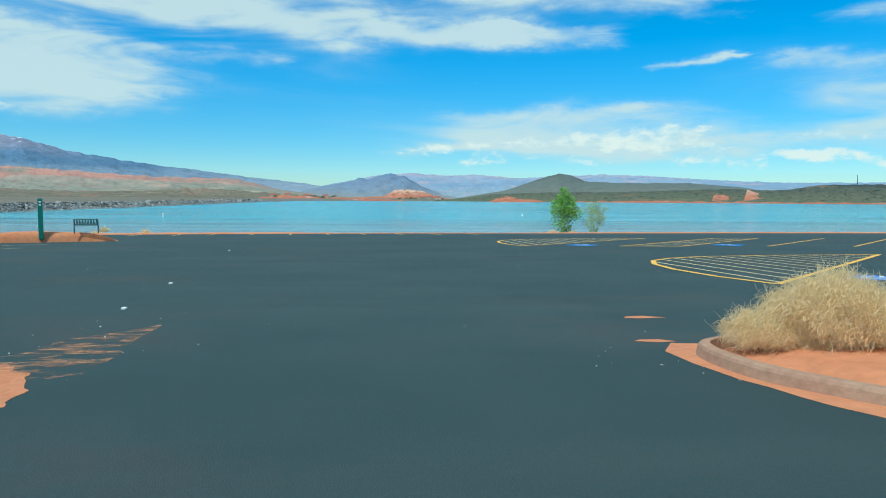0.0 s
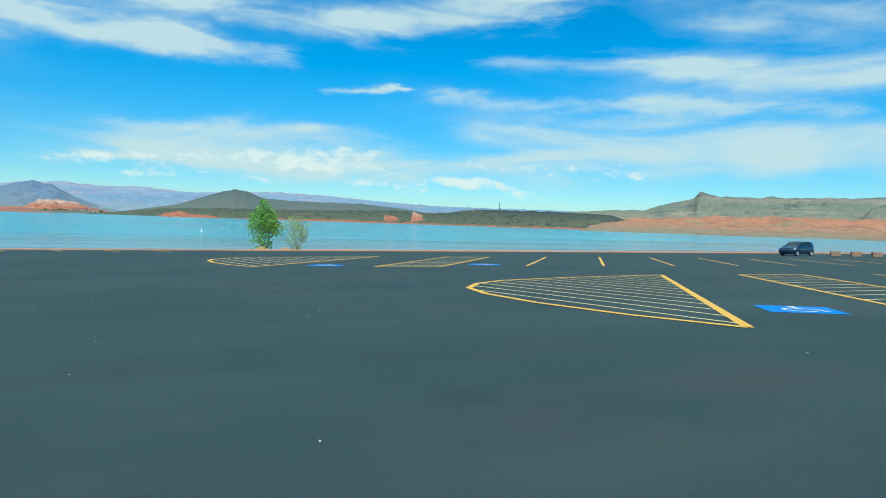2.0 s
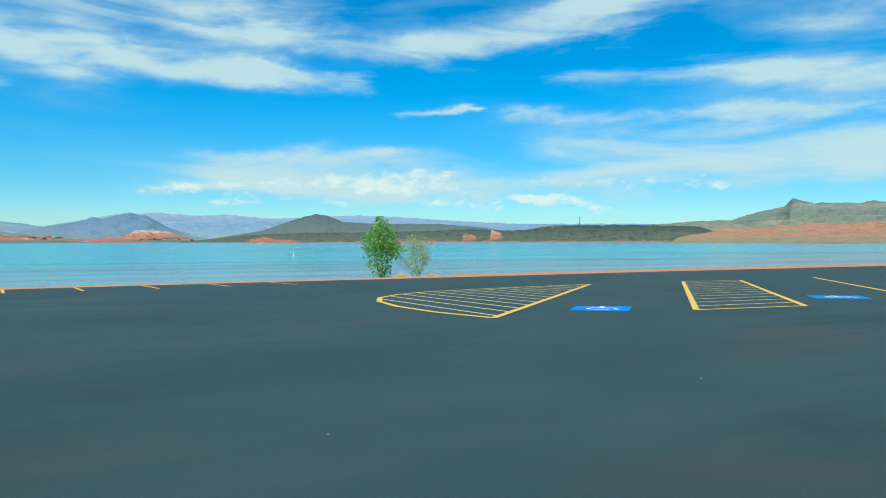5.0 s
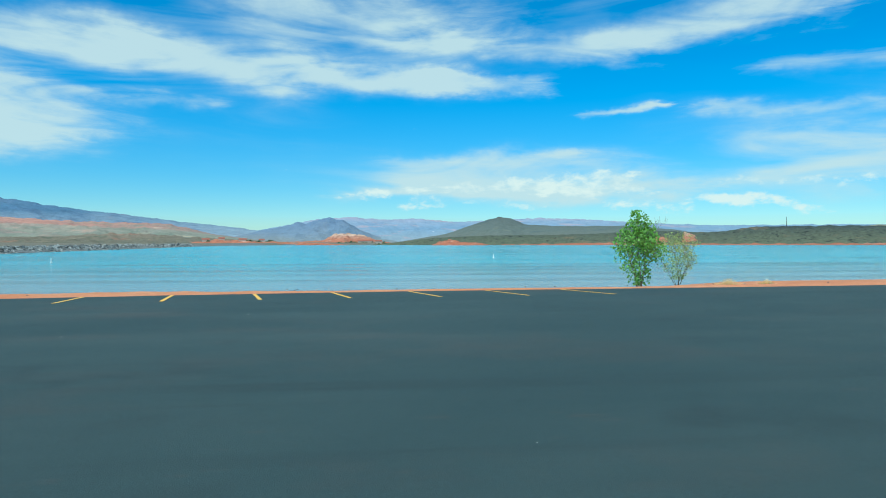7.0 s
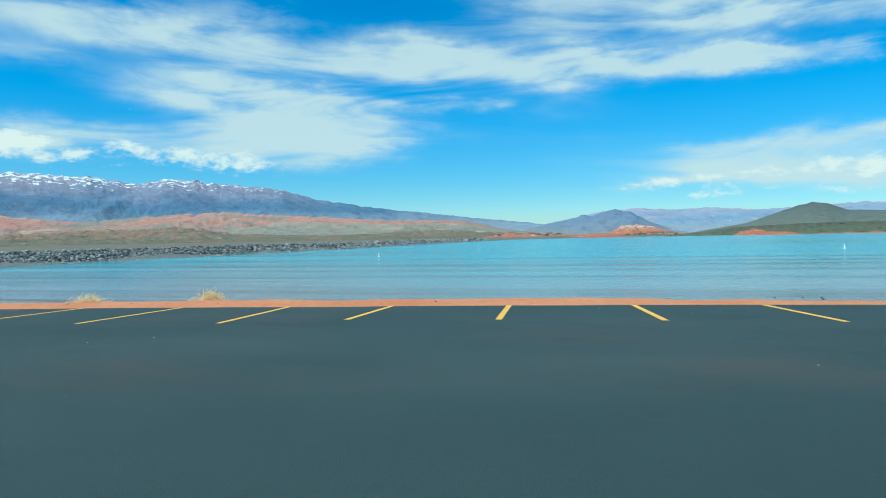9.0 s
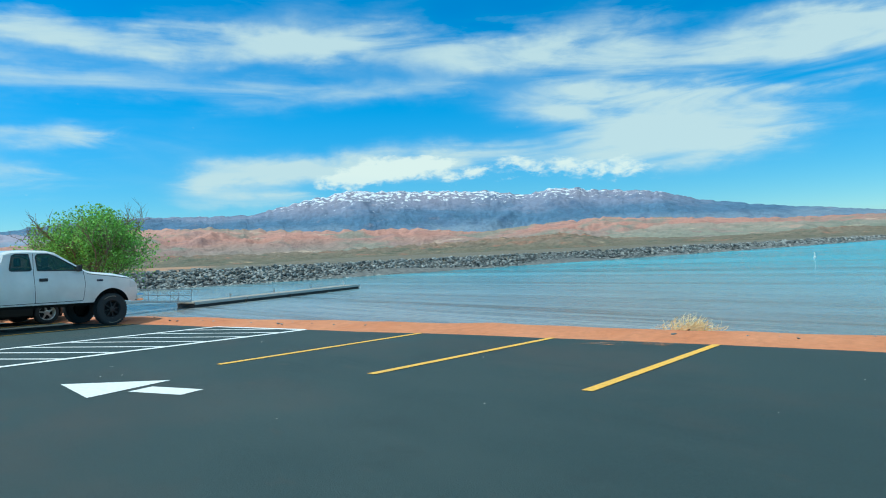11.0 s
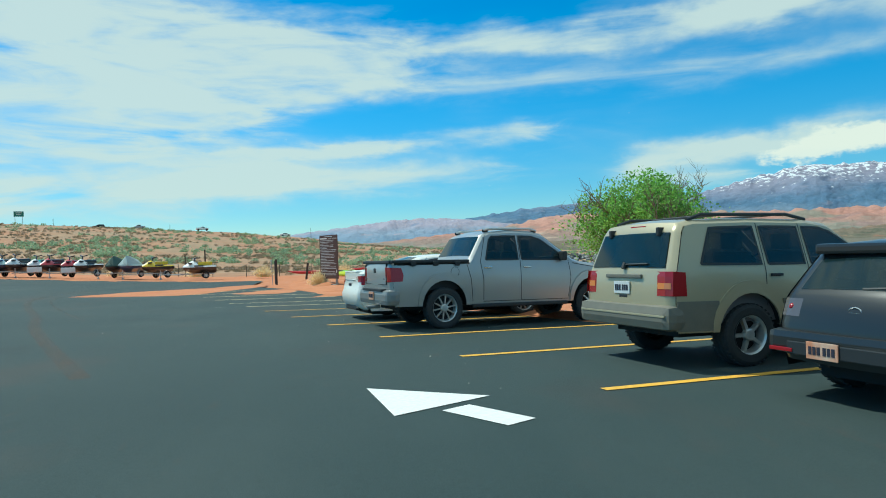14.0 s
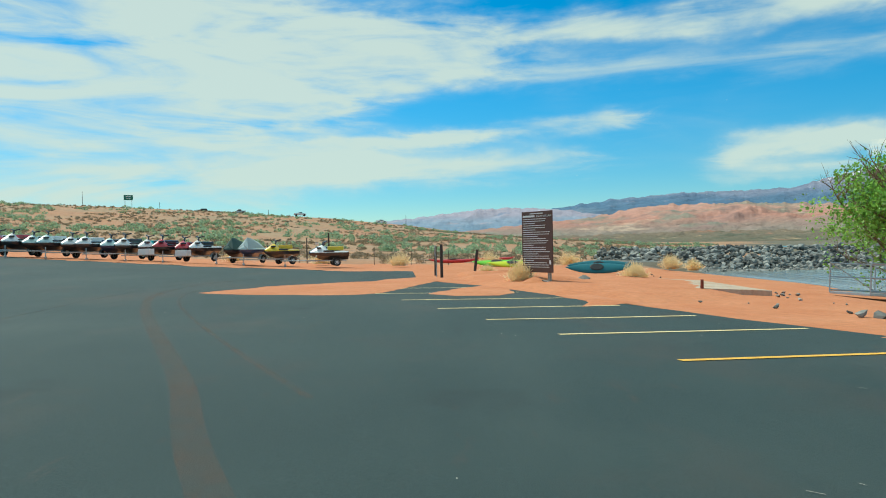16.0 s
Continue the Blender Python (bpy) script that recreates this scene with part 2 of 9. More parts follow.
ASPHALT = material("asphalt", (0.0215, 0.044, 0.0445), 0.85, grain=0.34, scale=70, tint=(0.031, 0.055, 0.054), tint_scale=0.30, tint_amount=0.6, bump=0.008, bump_scale=90)
def scuffs(m, colour, layers):
    """Specks, worn streaks and stains over the asphalt; layers: scale, stretch, turn, from, to, amount."""
    nt = m.node_tree
    N, L = nt.nodes.new, nt.links.new
    bs = nt.nodes["Principled BSDF"]
    old = bs.inputs["Base Color"].links[0].from_socket
    geo, total = N("ShaderNodeNewGeometry"), None
    for scale, stretch, rot, lo, hi, amount in layers:
        mp, nz, mr = N("ShaderNodeMapping"), N("ShaderNodeTexNoise"), N("ShaderNodeMapRange")
        mp.inputs["Scale"].default_value, mp.inputs["Rotation"].default_value = stretch, (0, 0, radians(rot))
        nz.inputs["Scale"].default_value, nz.inputs["Detail"].default_value, nz.inputs["Roughness"].default_value = scale, 7, 0.62
        mr.inputs["From Min"].default_value, mr.inputs["From Max"].default_value, mr.inputs["To Max"].default_value = lo, hi, amount
        L(geo.outputs["Position"], mp.inputs["Vector"])
        L(mp.outputs[0], nz.inputs["Vector"])
        L(nz.outputs["Fac"], mr.inputs["Value"])
        if total is None:
            total = mr.outputs[0]
        else:
            mx = N("ShaderNodeMath")
            mx.operation = "MAXIMUM"
            L(total, mx.inputs[0])
            L(mr.outputs[0], mx.inputs[1])
            total = mx.outputs[0]
    mix = N("ShaderNodeMixRGB")
    mix.inputs["Color2"].default_value = (*colour, 1)
    L(total, mix.inputs["Fac"])
    L(old, mix.inputs["Color1"])
    L(mix.outputs[0], bs.inputs["Base Color"])


scuffs(ASPHALT, (0.075, 0.095, 0.088), ((2.2, (1, 5, 1), 20, 0.67, 0.78, 0.6), (9.0, (1, 1, 1), 0, 0.70, 0.78, 0.6), (0.10, (1, 3.5, 1), -25, 0.48, 0.72, 0.32)))
scuffs(ASPHALT, (0.085, 0.058, 0.046), ((0.22, (1, 1.6, 1), 35, 0.52, 0.74, 0.42), (1.3, (1, 3, 1), -15, 0.62, 0.76, 0.4)))
scuffs(ASPHALT, (0.013, 0.022, 0.023), ((0.5, (1, 1, 1), 0, 0.60, 0.72, 0.5), (0.35, (0.15, 2.5, 1), 12, 0.62, 0.72, 0.5)))


def patchy(m, scale, lo, hi, stretch=(1, 1, 1), top=1.0):
    """Breaks a thin layer up into ragged patches and grains."""
    nt = m.node_tree
    N, L = nt.nodes.new, nt.links.new
    geo, mp, nz, mr = N("ShaderNodeNewGeometry"), N("ShaderNodeMapping"), N("ShaderNodeTexNoise"), N("ShaderNodeMapRange")
    mp.inputs["Scale"].default_value = stretch
    nz.inputs["Scale"].default_value, nz.inputs["Detail"].default_value, nz.inputs["Roughness"].default_value = scale, 10, 0.72
    mr.inputs["From Min"].default_value, mr.inputs["From Max"].default_value, mr.inputs["To Max"].default_value = lo, hi, top
    L(geo.outputs["Position"], mp.inputs["Vector"])
    L(mp.outputs[0], nz.inputs["Vector"])
    L(nz.outputs["Fac"], mr.inputs["Value"])
    L(mr.outputs[0], nt.nodes["Principled BSDF"].inputs["Alpha"])
    return m


SAND = material("red_sand", (0.53, 0.185, 0.075), 0.95, grain=0.16, scale=6, tint=(0.60, 0.25, 0.12), tint_scale=0.5, bump=0.03, bump_scale=9)
SAND_THIN = patchy(material("thin_red_sand", (0.50, 0.24, 0.125), 0.95, grain=0.2, scale=30), 2.6, 0.49, 0.66, (1, 2.2, 1), 0.9)
SCRUB = material("scrub_flats", (0.19, 0.15, 0.10), 0.95, grain=0.4, scale=0.16, tint=(0.105, 0.105, 0.07), tint_scale=0.035, bump=0.05, bump_scale=1)
DESERT = material("desert", (0.42, 0.20, 0.105), 0.95, grain=0.28, scale=0.45, tint=(0.33, 0.25, 0.155), tint_scale=0.05, bump=0.1, bump_scale=2)
YELLOW = material("yellow_paint", (0.88, 0.46, 0.035), 0.7, grain=0.22, scale=25, tint=(0.72, 0.42, 0.09), tint_scale=4, tint_amount=0.3)
PALE = material("pale_yellow_paint", (0.80, 0.62, 0.31), 0.75, grain=0.2, scale=25)
WHITE = material("white_paint", (0.78, 0.78, 0.75), 0.7, grain=0.12, scale=20)
BLUE = material("blue_paint", (0.008, 0.20, 0.62), 0.7, grain=0.15, scale=15)
CONCRETE = material("concrete", (0.40, 0.24, 0.15), 0.9, grain=0.2, scale=14, tint=(0.36, 0.19, 0.12), tint_scale=1.5, bump=0.008, bump_scale=50)
ROCK = material("basalt", (0.155, 0.155, 0.145), 0.85, grain=0.35, scale=5, tint=(0.34, 0.33, 0.30), tint_scale=1.0, per_piece=0.7)
BARK = material("bark", (0.20, 0.15, 0.10), 0.9, grain=0.3, scale=30, bump=0.01, bump_scale=40)
def thin_leaf(m, share):
    """Lets a share of the light through, as thin leaves and stalks do."""
    nt = m.node_tree
    bs = nt.nodes["Principled BSDF"]
    tr, mx = nt.nodes.new("ShaderNodeBsdfTranslucent"), nt.nodes.new("ShaderNodeMixShader")
    nt.links.new(bs.inputs["Base Color"].links[0].from_socket, tr.inputs["Color"])
    mx.inputs[0].default_value = share
    nt.links.new(bs.outputs[0], mx.inputs[1])
    nt.links.new(tr.outputs[0], mx.inputs[2])
    nt.links.new(mx.outputs[0], nt.nodes["Material Output"].inputs["Surface"])
    return m


LEAF = thin_leaf(material("leaf", (0.25, 0.48, 0.095), 0.5, per_piece=0.45), 0.5)
LEAF_PALE = thin_leaf(material("pale_leaf", (0.48, 0.56, 0.18), 0.6, per_piece=0.35), 0.45)
TWIG = thin_leaf(material("dry_twig", (0.95, 0.83, 0.58), 0.8, per_piece=0.10), 0.55)
SAGE_DRY = thin_leaf(material("dry_scrub", (0.33, 0.26, 0.17), 0.9, per_piece=0.35), 0.4)
SAGE = thin_leaf(material("sagebrush", (0.34, 0.45, 0.28), 0.9, per_piece=0.3), 0.5)


def water_material():
    m = bpy.data.materials.new("water")
    m.use_nodes = True
    nt = m.node_tree
    N, L = nt.nodes.new, nt.links.new
    bs = nt.nodes["Principled BSDF"]
    bs.inputs["Base Color"].default_value = (0.03, 0.26, 0.33, 1)
    bs.inputs["Roughness"].default_value = 0.12
    bs.inputs["IOR"].default_value = 1.33
    geo = N("ShaderNodeNewGeometry")
    mp = N("ShaderNodeMapping")
    mp.inputs["Rotation"].default_value = (0, 0, radians(25))
    mp.inputs["Scale"].default_value = (0.07, 0.75, 1)
    L(geo.outputs["Position"], mp.inputs["Vector"])
    # silt stirred up along the near shore
    sep, sl, dd, sh, mixc = N("ShaderNodeSeparateXYZ"), N("ShaderNodeMath"), N("ShaderNodeMath"), N("ShaderNodeMapRange"), N("ShaderNodeMixRGB")
    L(geo.outputs["Position"], sep.inputs[0])
    sl.operation, dd.operation = "MULTIPLY_ADD", "SUBTRACT"
    L(sep.outputs[0], sl.inputs[0])
    sl.inputs[1].default_value, sl.inputs[2].default_value = 0.15, 65.0
    L(sep.outputs[1], dd.inputs[0])
    L(sl.outputs[0], dd.inputs[1])
    sh.inputs["From Min"].default_value, sh.inputs["From Max"].default_value = -6.0, 95.0
    L(dd.outputs[0], sh.inputs["Value"])
    mixc.inputs["Color1"].default_value, mixc.inputs["Color2"].default_value = (0.24, 0.22, 0.205, 1), (0.07, 0.34, 0.39, 1)
    L(sh.outputs[0], mixc.inputs["Fac"])
    # long bands of water, lighter and rougher against darker and smoother
    ms, ns_, ss, hw = N("ShaderNodeMapping"), N("ShaderNodeTexNoise"), N("ShaderNodeMapRange"), N("ShaderNodeHueSaturation")
    ms.inputs["Rotation"].default_value, ms.inputs["Scale"].default_value = (0, 0, radians(8)), (0.006, 0.11, 1)
    ns_.inputs["Scale"].default_value, ns_.inputs["Detail"].default_value, ns_.inputs["Roughness"].default_value = 1.0, 7, 0.6
    L(geo.outputs["Position"], ms.inputs["Vector"])
    L(ms.outputs[0], ns_.inputs["Vector"])
    ss.inputs["From Min"].default_value, ss.inputs["From Max"].default_value, ss.inputs["To Min"].default_value, ss.inputs["To Max"].default_value = 0.35, 0.65, 0.72, 1.22
    L(ns_.outputs["Fac"], ss.inputs["Value"])
    L(ss.outputs[0], hw.inputs["Value"])
    L(mixc.outputs[0], hw.inputs["Color"])
    L(hw.outputs[0], bs.inputs["Base Color"])
    sr = N("ShaderNodeMapRange")
    sr.inputs["From Min"].default_value, sr.inputs["From Max"].default_value, sr.inputs["To Min"].default_value, sr.inputs["To Max"].default_value = 0.35, 0.65, 0.06, 0.20
    L(ns_.outputs["Fac"], sr.inputs["Value"])
    L(sr.outputs[0], bs.inputs["Roughness"])
    n1, n2 = N("ShaderNodeTexNoise"), N("ShaderNodeTexNoise")
    n1.inputs["Scale"].default_value, n1.inputs["Detail"].default_value = 0.85, 6
    n2.inputs["Scale"].default_value, n2.inputs["Detail"].default_value = 3.0, 3
    L(mp.outputs[0], n1.inputs["Vector"])
    L(geo.outputs["Position"], n2.inputs["Vector"])
    b1, b2 = N("ShaderNodeBump"), N("ShaderNodeBump")
    b1.inputs["Distance"].default_value, b2.inputs["Distance"].default_value = 0.8, 0.03
    L(n1.outputs["Fac"], b1.inputs["Height"])
    L(n2.outputs["Fac"], b2.inputs["Height"])
    n3, b3, mp3 = N("ShaderNodeTexNoise"), N("ShaderNodeBump"), N("ShaderNodeMapping")
    mp3.inputs["Rotation"].default_value, mp3.inputs["Scale"].default_value = (0, 0, radians(12)), (0.012, 0.12, 1)
    n3.inputs["Scale"].default_value, n3.inputs["Detail"].default_value = 1.0, 4
    L(geo.outputs["Position"], mp3.inputs["Vector"])
    L(mp3.outputs[0], n3.inputs["Vector"])
    L(n3.outputs["Fac"], b3.inputs["Height"])
    b3.inputs["Distance"].default_value = 1.6
    L(b3.outputs[0], b1.inputs["Normal"])
    L(b1.outputs[0], b2.inputs["Normal"])
    L(b2.outputs[0], bs.inputs["Normal"])
    return m


WATER = water_material()


# ---- building helpers ----
def finish(bm, name, mat, smooth=False):
    me = bpy.data.meshes.new(name)
    bm.to_mesh(me)
    bm.free()
    for mt in (mat if isinstance(mat, (list, tuple)) else [mat]):
        me.materials.append(mt)
    if smooth:
        me.shade_smooth()
    return me


def thing(name, bm, mat, label="", category="", kind="", group="", smooth=False):
    return tagged(new(name, finish(bm, name, mat, smooth)), label, category, group, kind)


def empty(name, m, label="", category="", group=""):
    ob = new(name)
    ob.matrix_world = m
    return tagged(ob, label, category, group)


def part(name, bm, mat, parent, label="", smooth=False):
    ob = new(name, finish(bm, name, mat, smooth))
    ob.parent = parent
    if label:
        ob["label"] = label
    return ob


def mesh_thing(name, verts, faces, mat, smooth=False):
    me = bpy.data.meshes.new(name)
    me.from_pydata([tuple(v) for v in verts], [], faces)
    me.materials.append(mat)
    if smooth:
        me.shade_smooth()
    return new(name, me)


def box(bm, x0, y0, z0, x1, y1, z1, bevel=0.0, m=None):
    vs = [bm.verts.new(v) for v in ((x0, y0, z0), (x1, y0, z0), (x1, y1, z0), (x0, y1, z0), (x0, y0, z1), (x1, y0, z1), (x1, y1, z1), (x0, y1, z1))]
    fs = [bm.faces.new([vs[i] for i in f]) for f in ((3, 2, 1, 0), (4, 5, 6, 7), (0, 1, 5, 4), (1, 2, 6, 5), (2, 3, 7, 6), (3, 0, 4, 7))]
    if bevel:
        es = list({e for f in fs for e in f.edges})
        r = bmesh.ops.bevel(bm, geom=es, offset=bevel, segments=2, affect="EDGES", profile=0.6)
        vs = list({v for f in r["faces"] for v in f.verts} | {v for v in vs if v.is_valid})
    if m is not None:
        bmesh.ops.transform(bm, matrix=m, verts=vs)
    return vs


def tube(bm, a, b, r0, r1=None, n=8, caps=True):
    a, b = Vector(a), Vector(b)
    r1 = r0 if r1 is None else r1
    q = (b - a).to_track_quat("Z", "Y").to_matrix()
    rings = []
    for p_, r in ((a, r0), (b, r1)):
        rings.append([bm.verts.new(p_ + q @ Vector((r * math.cos(2 * math.pi * i / n), r * math.sin(2 * math.pi * i / n), 0))) for i in range(n)])
    for i in range(n):
        bm.faces.new((rings[0][i], rings[0][(i + 1) % n], rings[1][(i + 1) % n], rings[1][i]))
    if caps:
        bm.faces.new(rings[0][::-1])
        bm.faces.new(rings[1])


def lathe(bm, prof, n=20, m=None, caps=True):
    """A turned shape about the y axis; prof holds (radius, y)."""
    rings = []
    for r, y in prof:
        rings.append([bm.verts.new((r * math.cos(2 * math.pi * i / n), y, r * math.sin(2 * math.pi * i / n))) for i in range(n)])
    for a, b in zip(rings, rings[1:]):
        for i in range(n):
            bm.faces.new((a[i], a[(i + 1) % n], b[(i + 1) % n], b[i]))
    if caps and prof[0][0] > 1e-5:
        bm.faces.new(rings[0])
    if caps and prof[-1][0] > 1e-5:
        bm.faces.new(rings[-1][::-1])
    vs = [v for r in rings for v in r]
    if m is not None:
        bmesh.ops.transform(bm, matrix=m, verts=vs)


# ---- the lie of the land ----
LAKE = -3.3


def smooth01(t):
    t = min(max(t, 0.0), 1.0)
    return t * t * (3 - 2 * t)


def lot_z(x, y):
    u, v = min(max(-42 - x, 0), 18), min(max(y - 30, 0), 24)
    rise = 0.03 * min(max(21 - y, 0), 45) * smooth01((-70 - x) / 20)
    return 0.00577 * x - 0.02599 * y + 0.00206 * v * v / 20 - 0.01071 * u * u / 20 + rise


SHORE = [(-122, 56), (-110, 53.6), (-100, 53.4), (-92, 54), (-80, 54.5), (-62, 51), (-48, 52), (-38, 55), (-28, 58), (-15, 63), (0, 68), (15, 73), (40, 74), (70, 70), (110, 62),
         (200, 60), (330, 120), (430, 210), (500, 310), (600, 500), (690, 780), (620, 1050), (420, 1350), (200, 1450), (-100, 1500), (-230, 1100), (-210, 800),
         (-165, 465), (-132, 218), (-126, 145), (-123, 100)]


def lake_distance(x, y):
    """Metres to the waterline: positive out in the lake, negative on land."""
    best, inside, n = 1e18, False, len(SHORE)
    for i in range(n):
        ax, ay = SHORE[i]
        bx, by = SHORE[(i + 1) % n]
        dx, dy = bx - ax, by - ay
        t = min(max(((x - ax) * dx + (y - ay) * dy) / (dx * dx + dy * dy), 0), 1)
        qx, qy = ax + t * dx - x, ay + t * dy - y
        best = min(best, qx * qx + qy * qy)
        if (ay > y) != (by > y) and x < ax + (y - ay) * dx / dy:
            inside = not inside
    d = math.sqrt(best)
    return d if inside else -d


def lerp_list(pts, a):
    if a <= pts[0][0]:
        return pts[0][1]
    for (a0, v0), (a1, v1) in zip(pts, pts[1:]):
        if a <= a1:
            return v0 + (v1 - v0) * (a - a0) / (a1 - a0)
    return pts[-1][1]


def land_z(x, y):
    base = lot_z(min(max(x, -110), 130), min(max(y, -60), 54))
    # the long rise behind the trailers
    dx, dy = x + 47, y - 32
    r, az = math.hypot(dx, dy), math.degrees(math.atan2(-dx, dy))
    crest = lerp_list([(60, -0.4), (75, 0.2), (85, 1.0), (95, 1.75), (102, 2.1), (110, 2.5), (117, 2.85), (125, 3.1), (150, 3.6), (180, 1.5)], az)
    rise = math.tan(radians(crest)) * 340 if az > 60 else 0
    z = base + rise * smooth01((r - 75) / 265) ** 1.25 * (1 if az > 60 else 0)
    far = smooth01((math.hypot(x, y - 30) - 130) / 150)
    if az <= 60:
        z = base * (1 - far) + (-1.3 + 4 * smooth01((r - 500) / 1500)) * far
    z += 0.25 * far * noise.noise((x * 0.05, y * 0.05, 0)) + 0.7 * far * noise.noise((x * 0.012, y * 0.012, 3))
    z -= 0.08 * max(0.0, y - 53) * smooth01((x + 16) / 8) * (1 - 0.45 * smooth01((x - 6) / 10))
    d = lake_distance(x, y)
    if d > 0:
        return LAKE - 0.05 - min(d * 0.12, 4)
    steep = 0.62 if (x < -119 and y > 50) or y > 90 and x < 0 else 0.21
    return min(z, LAKE - 0.05 - d * steep)


def axis_values(c, near, step, far):
    v, out, s = 0.0, [0.0], step
    while v < far:
        if v > near:
            s *= 1.13
        v += s
        out.append(v)
    return sorted({c + q for q in out} | {c - q for q in out})


xs, ys = axis_values(-20, 95, 2.6, 5000), axis_values(25, 60, 2.6, 5000)
verts, faces = [], []
nx = len(xs)
for j, y in enumerate(ys):
    for i, x in enumerate(xs):
        z = land_z(x, y)
        verts.append((x, y, z - 0.08 if z > -3 and -110 < x < 130 and y < 60 else z))
for j in range(len(ys) - 1):
    for i in range(nx - 1):
        faces.append((j * nx + i, j * nx + i + 1, (j + 1) * nx + i + 1, (j + 1) * nx + i))
ground = tagged(mesh_thing("ground", verts, faces, DESERT, True), "red desert earth with scattered dry scrub", "ground", kind="structure")

ground.data.materials.append(SAND)
ground.data.materials.append(SCRUB)
ground.data.materials.append(ROCK)
for p_ in ground.data.polygons:
    c_ = p_.center
    wob = 9 * noise.noise((c_.x * 0.06, c_.y * 0.06, 2))
    if -107 + wob < c_.x < 160 and -75 < c_.y < 90 and c_.y > -20 + 0.5 * (-88 - c_.x):
        p_.material_index = 1
    elif c_.x > -131 - max(0, c_.y - 100) * 0.12 - 0.25 * max(0, 50 - c_.y) and c_.y > 45 and c_.x < -112:
        p_.material_index = 3 if lake_distance(c_.x, c_.y) > -7 and c_.x < -118 else 2
    elif c_.y > 60 + 0.42 * (-120 - c_.x) + wob:
        p_.material_index = 2

bm = bmesh.new()
bm.faces.new([bm.verts.new((x, y, LAKE)) for x, y in ((-400, 20), (900, 20), (900, 1800), (-400, 1800))])
thing("water", bm, WATER, "calm blue-green reservoir water with fine ripples", "water", "structure")

# the asphalt of the lot
EDGE = [(-57, 37.9), (-52, 39.8), (-48.2, 41.7), (-43.2, 43.8), (-38.3, 46.0), (-35.0, 46.9), (-29.8, 48.6), (-24.6, 49.9), (-19.3, 50.8), (-12, 52.0), (-4, 52.5), (8, 52.4), (25, 52.6), (45, 51.7), (70, 50.8), (110, 46)]
LOT = [(130, 40), (130, -60), (-80, -60), (-92, -12), (-91.4, 0.2), (-90.2, 6), (-88.2, 13.5), (-88.2, 24.4), (-86.6, 28.4), (-75.5, 29.4), (-71.6, 32.0), (-67, 33.8), (-63.2, 35.6)]


def draped(name, poly, lift, mat, label, category, kind="", step=3.0):
    bm = bmesh.new()
    bm.faces.new([bm.verts.new((x, y, 0)) for x, y in poly])
    x0, x1 = min(p_[0] for p_ in poly), max(p_[0] for p_ in poly)
    y0, y1 = min(p_[1] for p_ in poly), max(p_[1] for p_ in poly)
    for k in range(1, int((x1 - x0) / step) + 1):
        bmesh.ops.bisect_plane(bm, geom=bm.verts[:] + bm.edges[:] + bm.faces[:], plane_co=(x0 + k * step, 0, 0), plane_no=(1, 0, 0))
    for k in range(1, int((y1 - y0) / step) + 1):
        bmesh.ops.bisect_plane(bm, geom=bm.verts[:] + bm.edges[:] + bm.faces[:], plane_co=(0, y0 + k * step, 0), plane_no=(0, 1, 0))
    for v in bm.verts:
        v.co.z = lot_z(v.co.x, v.co.y) + lift
    bmesh.ops.recalc_face_normals(bm, faces=bm.faces[:])
    if sum(f.normal.z for f in bm.faces) < 0:
        bmesh.ops.reverse_faces(bm, faces=bm.faces[:])
    return thing(name, bm, mat, label, category, kind, smooth=True)


def soft_outline(poly, wob, step, seed):
    out = []
    n = len(poly)
    for i in range(n):
        a, b = Vector(poly[i]), Vector(poly[(i + 1) % n])
        k = max(1, int((b - a).length / step))
        for j in range(k):
            q = a.lerp(b, j / k)
            nn = noise.noise((q.x * 0.8, q.y * 0.8, seed)) * wob
            mm = noise.noise((q.x * 0.8, q.y * 0.8, seed + 7)) * wob
            out.append((q.x + nn, q.y + mm))
    return out


edge_fine = soft_outline(EDGE + LOT, 0.12, 1.5, 1)
draped("road", edge_fine, 0.0, ASPHALT, "dark worn asphalt of the parking lot", "parking lot", "structure", 4.0)


# ---- far hills ----
CX, CY = -20.0, 30.0


